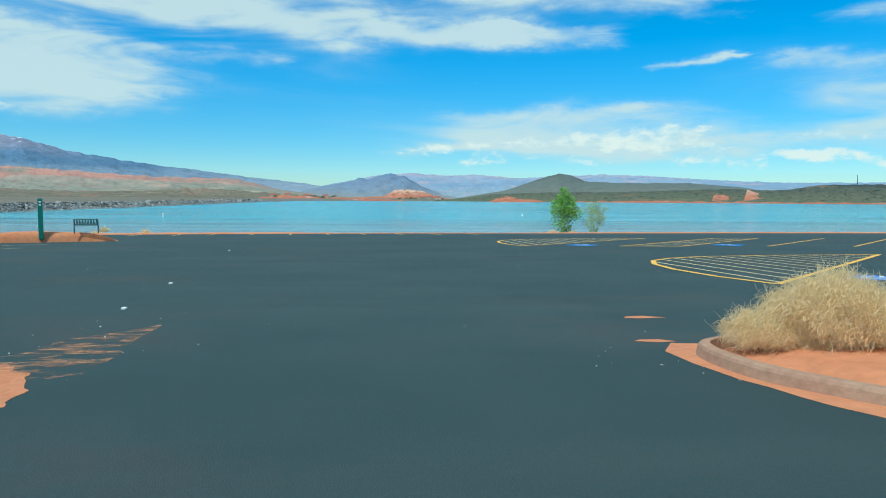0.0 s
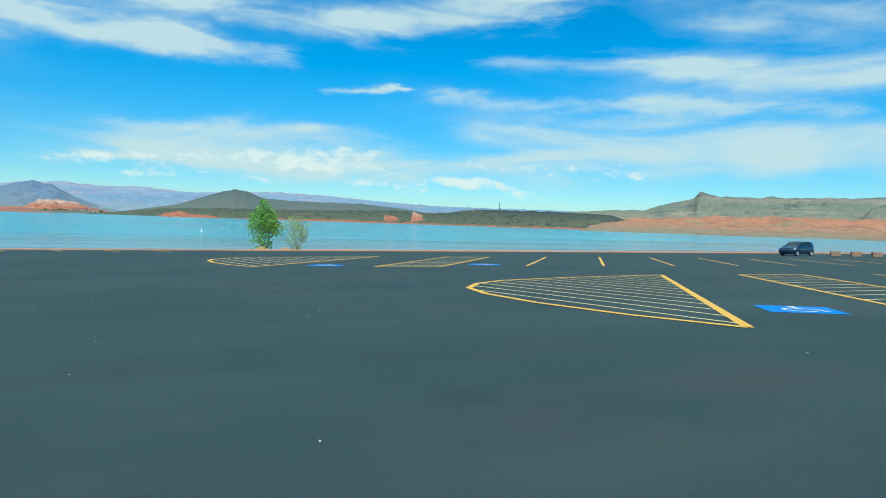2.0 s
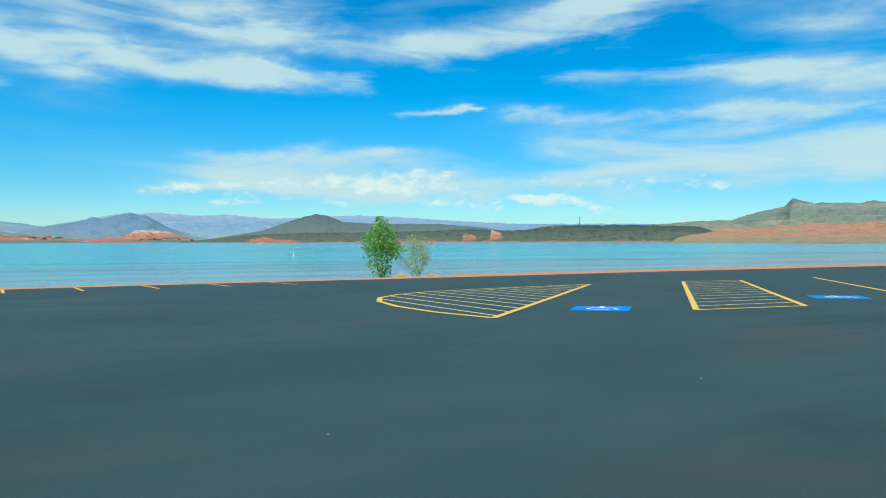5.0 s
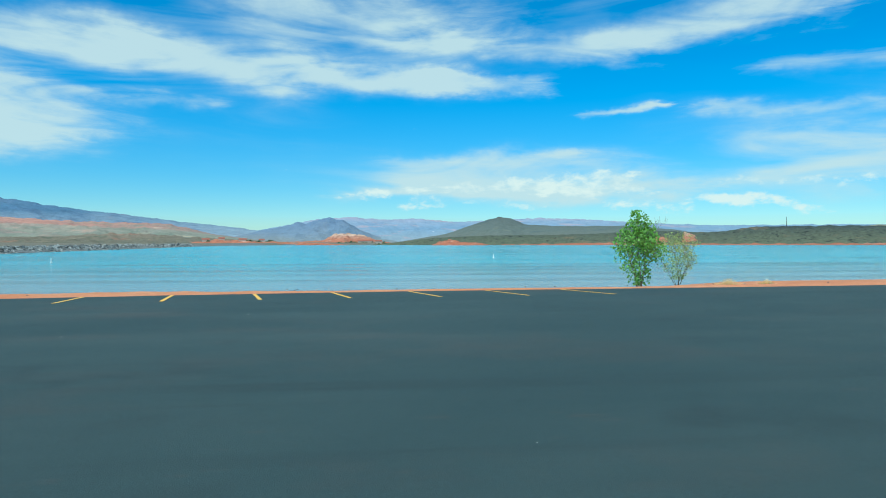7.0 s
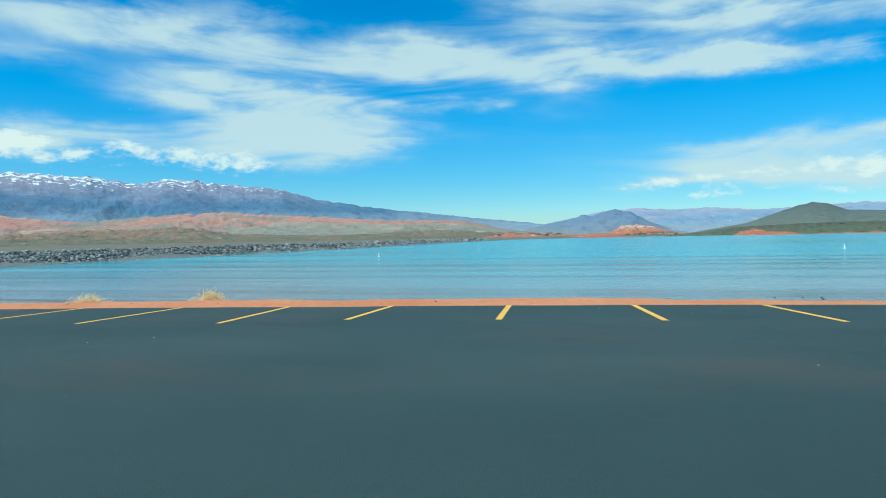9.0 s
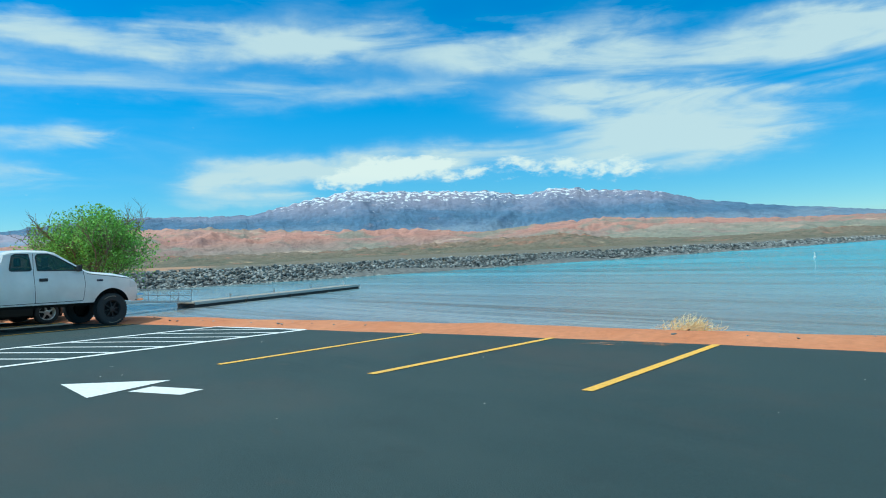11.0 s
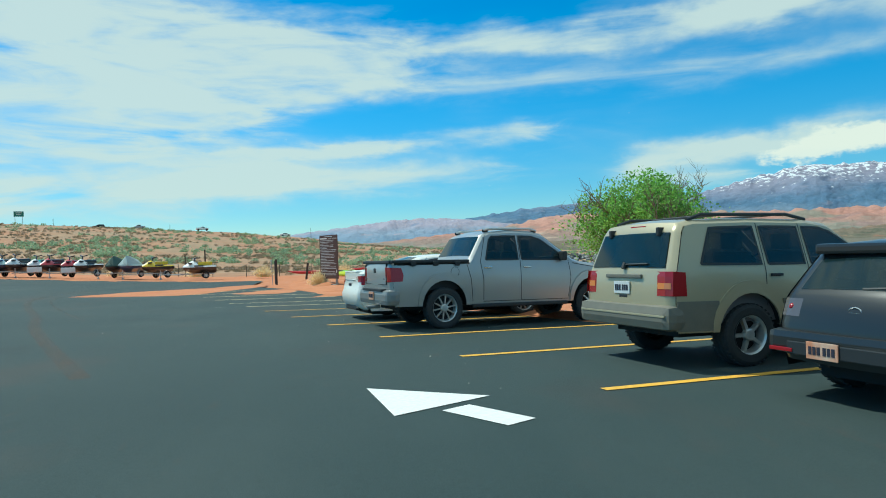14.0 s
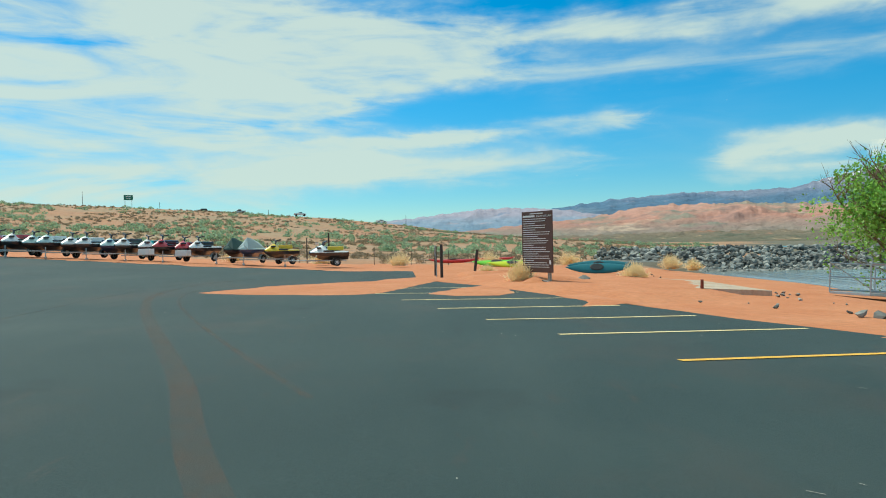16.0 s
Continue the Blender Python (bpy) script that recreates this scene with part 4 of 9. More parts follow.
# ---- painted markings ----
def strip(bm, a, b, w, lift=0.006):
    a, b = Vector(a), Vector(b)
    d = b - a
    n = max(1, int(d.length / 1.0))
    s = Vector((-d.y, d.x)).normalized() * w / 2
    prev = None
    for k in range(n + 1):
        q = a + d * k / n
        l, r = q + s, q - s
        cur = (bm.verts.new((l.x, l.y, lot_z(l.x, l.y) + lift)), bm.verts.new((r.x, r.y, lot_z(r.x, r.y) + lift)))
        if prev:
            bm.faces.new((prev[1], cur[1], cur[0], prev[0]))
        prev = cur


def line(a, b, w, mat, label, lift=0.006, group="stall lines"):
    bm = bmesh.new()
    strip(bm, a, b, w, lift)
    return thing("stall_line", bm, mat, label, "marking", group=group)


T_NEAR = [(-18.55, 46.7), (-21.35, 46.22), (-23.86, 45.60), (-26.38, 44.87), (-28.72, 44.03)]
T_FAR = [(-19.35, 50.5), (-22.02, 49.98), (-24.65, 49.55), (-27.16, 48.98), (-29.72, 48.26)]
S_NEAR = [(-16.45, 47.69), (-13.64, 48.08), (-10.80, 48.30), (-8.07, 48.48), (-5.46, 48.6), (-2.8, 48.7), (-0.1, 48.75), (2.6, 48.75)]
S_FAR = [(-16.9, 50.99), (-14.2, 51.38), (-11.5, 51.69), (-8.87, 51.91), (-6.27, 52.1), (-3.6, 52.15), (-0.9, 52.2), (1.8, 52.2)]
for a, b in zip(T_NEAR + S_NEAR, T_FAR + S_FAR):
    line(a, b, 0.12, YELLOW, "yellow stall line along the shore")
V_NEAR = [(-36.90, 41.05), (-39.55, 40.03), (-42.05, 38.97), (-44.48, 37.92), (-46.96, 36.89), (-49.41, 35.86), (-51.82, 34.86), (-54.29, 33.85), (-56.84, 32.85), (-59.31, 31.84), (-61.71, 30.83), (-64.1, 29.8), (-66.5, 28.8), (-68.9, 27.8)]
for k, (x, y) in enumerate(V_NEAR):
    line((x, y), (x - 1.32, y + (4.6 if k < 8 else 4.3)), 0.12, YELLOW if k < 8 else PALE, "yellow stall line between the parked vehicles")
# trailer stalls
for k in range(9):
    x, y = 14.59 + 3.65 * k, 30.59 - 0.38 * k
    line((x, y), (x + 8.3 - 0.12 * k, y + 10.4 - 0.2 * k), 0.12, YELLOW, "long yellow trailer-stall line")
for k in range(1, 5):
    x, y = 13.2 + 3.65 * k, 12.8 - 0.4 * k
    line((x, y), (x + 7.6, y + 10.2), 0.12, YELLOW, "long yellow trailer-stall line")


def hatch(outline, stripe_dir, n, mat_edge, mat_stripe, we, ws, label, closed=True):
    ob = empty("hatched_marking", Matrix(), label, "marking")
    for a, b in zip(outline, outline[1:] + outline[:1]):
        bm = bmesh.new()
        strip(bm, a, b, we, 0.008)
        part("border_line", bm, mat_edge, ob)
    d = Vector(stripe_dir).normalized()
    nrm = Vector((-d.y, d.x))
    ts = [Vector(q).dot(nrm) for q in outline]
    lo, hi = min(ts), max(ts)
    for k in range(1, n + 1):
        c = lo + (hi - lo) * k / (n + 1)
        hits = []
        for a, b in zip(outline, outline[1:] + outline[:1]):
            ta, tb = Vector(a).dot(nrm) - c, Vector(b).dot(nrm) - c
            if ta * tb < 0:
                hits.append(Vector(a).lerp(Vector(b), ta / (ta - tb)))
        if len(hits) >= 2:
            bm = bmesh.new()
            strip(bm, hits[0], hits[1], ws, 0.005)
            part("stripe", bm, mat_stripe, ob)
    return ob


def nose(dx, dy):
    pts = [(3.66, 31.04), (12.35, 41.5), (8.2, 41.0), (5.6, 40.3), (4.3, 39.4), (3.4, 38.2), (2.98, 36.7), (2.9, 34.8), (3.15, 32.8)]
    return [(x + dx, y + dy) for x, y in pts]


hatch(nose(0, 0), (0.10, -1), 14, YELLOW, PALE, 0.15, 0.07, "yellow hatched round-nosed island marking")
hatch(nose(2.95, -17.65), (0.10, -1), 14, YELLOW, PALE, 0.15, 0.07, "yellow hatched round-nosed island marking")
hatch([(7.95, 30.62), (16.33, 41.16), (18.8, 40.8), (10.5, 30.3)], (1, -0.1), 11, YELLOW, PALE, 0.13, 0.08, "yellow hatched access aisle")
hatch([(10.9, 13.3), (18.33, 23.35), (20.9, 22.9), (13.3, 12.8)], (1, -0.1), 11, YELLOW, PALE, 0.13, 0.08, "yellow hatched access aisle")
hatch([(-32.44, 47.39), (-30.5, 39.5), (-33.0, 38.6), (-35.1, 46.61)], (0.79, 0.61), 10, WHITE, WHITE, 0.17, 0.10, "white hatched access aisle")


# ---- vehicles ----
GLASS = material("tinted_glass", (0.012, 0.028, 0.032), 0.04, spec=0.5, alpha=0.84)
CLEAR_GLASS = material("green_glass", (0.010, 0.075, 0.072), 0.04, spec=0.4, alpha=0.74)
RUBBER = material("tyre_rubber", (0.030, 0.036, 0.040), 0.85, grain=0.2, scale=40)
BLACK = material("black_plastic", (0.024, 0.028, 0.031), 0.55)
DARK = material("dark_underbody", (0.018, 0.021, 0.023), 0.9)
CHROME = material("chrome", (0.75, 0.75, 0.75), 0.18, metal=1.0, grain=0.06, scale=8)
WORN_CHROME = material("worn_chrome", (0.28, 0.285, 0.27), 0.36, metal=0.7, grain=0.2, scale=5)
ALLOY = material("alloy", (0.60, 0.62, 0.62), 0.3, metal=0.6, coat=0.4)
STEEL = material("galvanised_steel", (0.45, 0.46, 0.46), 0.45, metal=0.7, grain=0.15, scale=12)
RED_LAMP = material("red_lamp", (0.36, 0.010, 0.014), 0.2, coat=0.25)
AMBER = material("amber_lamp", (0.75, 0.22, 0.04), 0.15, coat=1.0)
LAMP = material("clear_lamp", (0.72, 0.74, 0.74), 0.12, coat=1.0)
SMOKED = material("smoked_lamp", (0.13, 0.115, 0.115), 0.15, coat=0.8)
PAINT_WHITE = material("white_car_paint", (0.88, 0.89, 0.86), 0.34, coat=0.8, grain=0.05, scale=3, tint=(0.74, 0.73, 0.69), tint_scale=1.6, tint_amount=0.25)
PAINT_PEARL = material("pearl_car_paint", (0.90, 0.88, 0.81), 0.32, coat=0.4)
PAINT_SILVER = material("silver_car_paint", (0.42, 0.435, 0.43), 0.34, metal=0.4, coat=0.6)
BUMPER = material("dull_silver_bumper", (0.26, 0.27, 0.265), 0.45, metal=0.3, coat=0.2)
PAINT_GREY = material("grey_cladding", (0.185, 0.175, 0.14), 0.6, grain=0.1, scale=6)
PAINT_TAN = material("tan_car_paint", (0.50, 0.43, 0.28), 0.36, metal=0.2, coat=0.5)
PAINT_DARK = material("dark_grey_car_paint", (0.026, 0.029, 0.030), 0.28, coat=0.4, spec=0.35)
PAINT_BLUE = material("blue_car_paint", (0.008, 0.028, 0.075), 0.25, metal=0.3, coat=1.0)
PLATE_WHITE = material("white_plate", (0.72, 0.72, 0.70), 0.5)
PLATE_RED = material("orange_plate", (0.70, 0.23, 0.10), 0.5, tint=(0.72, 0.55, 0.42), tint_scale=6)
INK = material("dark_ink", (0.03, 0.03, 0.05), 0.6)
RUST = material("rust", (0.30, 0.13, 0.05), 0.9, grain=0.3, scale=30)
SEAT = material("grey_seat", (0.16, 0.16, 0.17), 0.9)


def on_ground(x, y, az, spin=0.0):
    """A pose that stands on the sloping ground, nose towards az degrees."""
    a = radians(az)
    f = Vector((-math.sin(a), math.cos(a), 0))
    r = Vector((math.cos(a), math.sin(a), 0))
    z = lambda v: lot_z(x + v.x, y + v.y) - lot_z(x - v.x, y - v.y)
    f.z, r.z = z(f) / 2, z(r) / 2
    f.normalize()
    r.normalize()
    u = r.cross(f).normalized()
    r = f.cross(u)
    m = Matrix((r, f, u)).transposed().to_4x4()
    m.translation = (x, y, lot_z(x, y))
    return m


class Shell:
    """A car body: a side contour swept across the car's width. y runs from the tail to the nose."""

    def __init__(s, w, length, belt, tumble, taper=0.10, end=0.9, sill=0.3, edge=0.05, crown=0.03, bulge=0.03):
        s.w, s.L, s.belt, s.tumble, s.taper, s.end, s.sill, s.edge, s.crown, s.bulge = w, length, belt, tumble, taper, end, sill, edge, crown, bulge

    def half(s, y, z):
        w = s.w
        for t in ((s.end - y) / s.end, (y - s.L + s.end) / s.end):
            if t > 0:
                w -= s.taper * t * t
        mid = (s.sill + s.belt) / 2
        if z <= s.belt:
            w -= s.bulge * ((z - mid) / max(s.belt - mid, 0.1)) ** 2
        else:
            w -= s.bulge + (z - s.belt) * s.tumble
        return w


def normals2(c):
    out = []
    for i in range(len(c)):
        a, b = Vector(c[max(i - 1, 0)]), Vector(c[min(i + 1, len(c) - 1)])
        d = (b - a).normalized()
        out.append(Vector((-d.y, d.x)))
    return out


def refine(c, step=0.12):
    out = []
    for a, b in zip(c, c[1:]):
        a, b = Vector(a), Vector(b)
        n = max(1, int((b - a).length / step))
        out += [a.lerp(b, k / n) for k in range(n)]
    return out + [Vector(c[-1])]


COLS = (-1, -0.94, -0.8, -0.4, 0, 0.4, 0.8, 0.94, 1)


def sweep_point(s, q, n, t, out=0.0):
    a = abs(t)
    drop = s.edge * (1.0 if a > 0.99 else 0.28 if a > 0.9 else 0.03 if a > 0.7 else 0) - s.crown * (1 - t * t) - out
    p_ = q - n * drop
    return Vector((t * s.half(q.x, q.y), p_.x, p_.y))


def swept(bm, s, contour, out=0.0, cols=COLS, skip=None, panes=()):
    c = refine(contour)
    ns = normals2(c)
    rows = [[bm.verts.new(sweep_point(s, q, n, t, out)) for t in cols] for q, n in zip(c, ns)]
    for i in range(len(rows) - 1):
        mid = (c[i] + c[i + 1]) / 2
        if skip and skip(mid.x, mid.y):
            continue
        for j in range(len(cols) - 1):
            t = abs(cols[j] + cols[j + 1]) / 2
            if any(t < share and min(a[0], b[0]) < mid.x < max(a[0], b[0]) and min(a[1], b[1]) < mid.y < max(a[1], b[1]) for (a, b), share in panes):
                continue
            bm.faces.new((rows[i][j], rows[i][j + 1], rows[i + 1][j + 1], rows[i + 1][j]))


def with_points(contour, pts):
    """The contour with further points, each set on the stretch that it lies nearest to."""
    out = [Vector(q) for q in contour]
    for q in pts:
        q, best = Vector(q), None
        for i, (a, b) in enumerate(zip(out, out[1:])):
            d = b - a
            t = min(max((q - a).dot(d) / d.length_squared, 0), 1)
            e = (a + d * t - q).length
            if best is None or e < best[0]:
                best = (e, i, a + d * t)
        if min((best[2] - o).length for o in out) > 0.004:
            out.insert(best[1] + 1, best[2])
    return [tuple(q) for q in out]


def inside(poly, y, z):
    hit = False
    for (ay, az), (by, bz) in zip(poly, poly[1:] + poly[:1]):
        if (az > z) != (bz > z) and y < ay + (z - az) * (by - ay) / (bz - az):
            hit = not hit
    return hit


def side_sheet(bm, s, poly, out=0.0, side=1, step=0.16, thick=0.0, holes=()):
    """A sheet over the car's side, cut to poly (y, z)."""
    b = bmesh.new()
    b.faces.new([b.verts.new((0, y, z)) for y, z in poly])
    ys_, zs_ = [q[0] for q in poly], [q[1] for q in poly]
    for k in range(1, int((max(ys_) - min(ys_)) / step) + 1):
        bmesh.ops.bisect_plane(b, geom=b.verts[:] + b.edges[:] + b.faces[:], plane_co=(0, min(ys_) + k * step, 0), plane_no=(0, 1, 0))
    for k in range(1, int((max(zs_) - min(zs_)) / step) + 1):
        bmesh.ops.bisect_plane(b, geom=b.verts[:] + b.edges[:] + b.faces[:], plane_co=(0, 0, min(zs_) + k * step), plane_no=(0, 0, 1))
    for hole in holes:
        hy, hz = [q[0] for q in hole], [q[1] for q in hole]
        for (ay, az), (by, bz) in zip(hole, hole[1:] + hole[:1]):
            near = [f for f in b.faces if min(hy) - 0.2 < f.calc_center_median().y < max(hy) + 0.2 and min(hz) - 0.2 < f.calc_center_median().z < max(hz) + 0.2]
            es = {e for f in near for e in f.edges}
            vs = {v for f in near for v in f.verts}
            bmesh.ops.bisect_plane(b, geom=list(vs) + list(es) + near, plane_co=(0, ay, az), plane_no=(0, bz - az, ay - by))
        bmesh.ops.delete(b, geom=[f for f in b.faces if inside(hole, f.calc_center_median().y, f.calc_center_median().z)], context="FACES")
    for v in b.verts:
        v.co.x = side * (s.half(v.co.y, v.co.z) + out)
    bmesh.ops.recalc_face_normals(b, faces=b.faces[:])
    if sum(f.normal.x for f in b.faces) * side < 0:
        bmesh.ops.reverse_faces(b, faces=b.faces[:])
    if thick:
        r = bmesh.ops.extrude_face_region(b, geom=b.faces[:])
        for v in r["geom"]:
            if isinstance(v, bmesh.types.BMVert):
                v.co.x += side * thick
    me = bpy.data.meshes.new("tmp")
    b.to_mesh(me)
    b.free()
    bm.from_mesh(me)
    bpy.data.meshes.remove(me)


def arch(cy, r, z0, n=14):
    """Points of a wheel opening from tail to nose, over the axle at cy."""
    cz, out = 0.0, []
    h = z0
    cz = r * 0.94
    a0 = math.asin(min(max((h - cz) / r, -0.95), 0.95))
    for k in range(n + 1):
        a = math.pi - a0 + (a0 * 2 - math.pi) * k / n
        out.append((cy + r * math.cos(a), cz + r * math.sin(a)))
    return out


def rear_y(contour, z):
    for a, b in zip(contour, contour[1:]):
        if (a[1] - z) * (b[1] - z) <= 0 and abs(a[1] - b[1]) > 1e-6:
            return a[0] + (b[0] - a[0]) * (z - a[1]) / (b[1] - a[1])
    return contour[0][0]


def end_patch(bm, s, contour, t0, t1, z0, z1, out=0.01, thick=0.02, front=False, n=5):
    """A raised panel on the tail (or nose) between shares t0, t1 of the half width and heights z0, z1."""
    c = contour[::-1] if front else contour
    sg = 1 if front else -1
    grid = []
    for i in range(n + 1):
        z = z0 + (z1 - z0) * i / n
        y = rear_y(c, z)
        grid.append([(s.half(y, z) * (t0 + (t1 - t0) * j / n), y, z, max(abs(t0 + (t1 - t0) * j / n) - 0.88, 0) * 0.35) for j in range(n + 1)])
    layers = []
    for o in (out - thick, out):
        layers.append([[bm.verts.new((x, y + sg * (o - back), z)) for x, y, z, back in row] for row in grid])
    lo, hi = layers
    for i in range(n):
        for j in range(n):
            bm.faces.new((hi[i][j], hi[i][j + 1], hi[i + 1][j + 1], hi[i + 1][j]))
    for i in range(n):
        for j in (0, n):
            bm.faces.new((lo[i][j], hi[i][j], hi[i + 1][j], lo[i + 1][j]))
            bm.faces.new((lo[j][i], hi[j][i], hi[j][i + 1], lo[j][i + 1]))
    bmesh.ops.recalc_face_normals(bm, faces=bm.faces[:])


def ribbon(bm, s, path, w, out=0.003, side=1):
    """A narrow line on the side: a panel gap or trim."""
    c = refine(path, 0.1)
    ns = normals2(c)
    prev = None
    for q, n in zip(c, ns):
        a, b = q + n * w / 2, q - n * w / 2
        cur = [bm.verts.new((side * (s.half(v.x, v.y) + out), v.x, v.y)) for v in (a, b)]
        if prev:
            bm.faces.new((prev[0], prev[1], cur[1], cur[0]))
        prev = cur


def wheel(parent, x, y, r, width, rim_r, spokes, rim_mat, style="alloy", letters=False):
    side = 1 if x > 0 else -1
    hub = new("wheel")
    hub.parent = parent
    hub.matrix_local = Matrix.Translation((x, y, r)) @ Matrix.Rotation(radians(-90 * side), 4, "Z") @ Matrix.Rotation(random.uniform(0, 6), 4, "Y")
    bm = bmesh.new()
    w = width / 2
    lathe(bm, [(rim_r, -w * 0.86), (rim_r + 0.02, -w * 0.95), (r - 0.05, -w), (r - 0.018, -w * 0.9), (r, -w * 0.7), (r, -w * 0.3), (r - 0.008, -w * 0.28), (r - 0.008, -w * 0.2), (r, -w * 0.18),
               (r, w * 0.18), (r - 0.008, w * 0.2), (r - 0.008, w * 0.28), (r, w * 0.3), (r, w * 0.7), (r - 0.018, w * 0.9), (r - 0.05, w), (rim_r + 0.02, w * 0.95), (rim_r, w * 0.86)], 36, caps=False)
    for k in range(36):
        a = 2 * math.pi * k / 36
        m = Matrix.Rotation(a, 4, "Y") @ Matrix.Translation((0, 0, r))
        box(bm, -0.014, -w * 0.86, -0.012, 0.014, -w * 0.42, 0.006, m=m)
        box(bm, -0.014, w * 0.42, -0.012, 0.014, w * 0.86, 0.006, m=m)
    part("tyre", bm, RUBBER, hub)
    bm = bmesh.new()
    f = w * 0.80
    lathe(bm, [(rim_r, w * 0.86), (rim_r + 0.004, f + 0.02), (rim_r - 0.012, f), (rim_r - 0.03, f - 0.07), (rim_r - 0.035, -w * 0.8)], 36, caps=False)
    part("rim", bm, rim_mat, hub)
    bm = bmesh.new()
    lathe(bm, [(0.0, f - 0.09), (rim_r - 0.03, f - 0.1)], 30)
    part("brake_disc", bm, DARK, hub)
    bm = bmesh.new()
    for k in range(spokes):
        m = Matrix.Rotation(2 * math.pi * k / spokes, 4, "Y")
        ws = 0.62 * rim_r / spokes
        vs = [(-ws * 0.8, f - 0.012, 0.04), (ws * 0.8, f - 0.012, 0.04), (ws * 0.62, f - 0.02, rim_r - 0.012), (-ws * 0.62, f - 0.02, rim_r - 0.012)]
        a = [bm.verts.new(m @ Vector(v)) for v in vs]
        b = [bm.verts.new(m @ Vector((v[0] * 1.15, v[1] - 0.045, v[2]))) for v in vs]
        bm.faces.new(a)
        for i in range(4):
            bm.faces.new((a[i], b[i], b[(i + 1) % 4], a[(i + 1) % 4]))
    bmesh.ops.recalc_face_normals(bm, faces=bm.faces[:])
    part("spokes", bm, rim_mat, hub)
    bm = bmesh.new()
    lathe(bm, [(0.07, f - 0.05), (0.07, f), (0.055, f + 0.008), (0.0, f + 0.012)], 20)
    part("hub_cap", bm, rim_mat, hub)
    if letters:
        for a0 in (0.3, 3.4):
            bm = bmesh.new()
            ring = [[bm.verts.new((rr * math.cos(a0 + 0.07 * k), w + 0.001, rr * math.sin(a0 + 0.07 * k))) for rr in ((rim_r + r) / 2 + 0.012, (rim_r + r) / 2 + 0.034)] for k in range(15)]
            for a, b in zip(ring, ring[1:]):
                bm.faces.new((a[0], a[1], b[1], b[0]))
            part("sidewall_mark", bm, PAINT_GREY, hub, "worn raised mark on the tyre sidewall")
    return hub


def plate(parent, x, y, z, mat, w=0.30, h=0.15):
    p_ = new("number_plate")
    p_.parent = parent
    p_.location = (x, y, z)
    bm = bmesh.new()
    box(bm, -w / 2, -0.006, -h / 2, w / 2, 0.006, h / 2, 0.004)
    part("plate_sheet", bm, mat, p_, "pale licence plate")
    bm = bmesh.new()
    for k in range(6):
        a = -w / 2 + 0.03 + k * (w - 0.06) / 6 + (0.012 if k > 2 else -0.004)
        box(bm, a, -0.010, -0.035, a + 0.028, -0.006, 0.035)
    part("plate_bars", bm, INK, p_)
    return p_


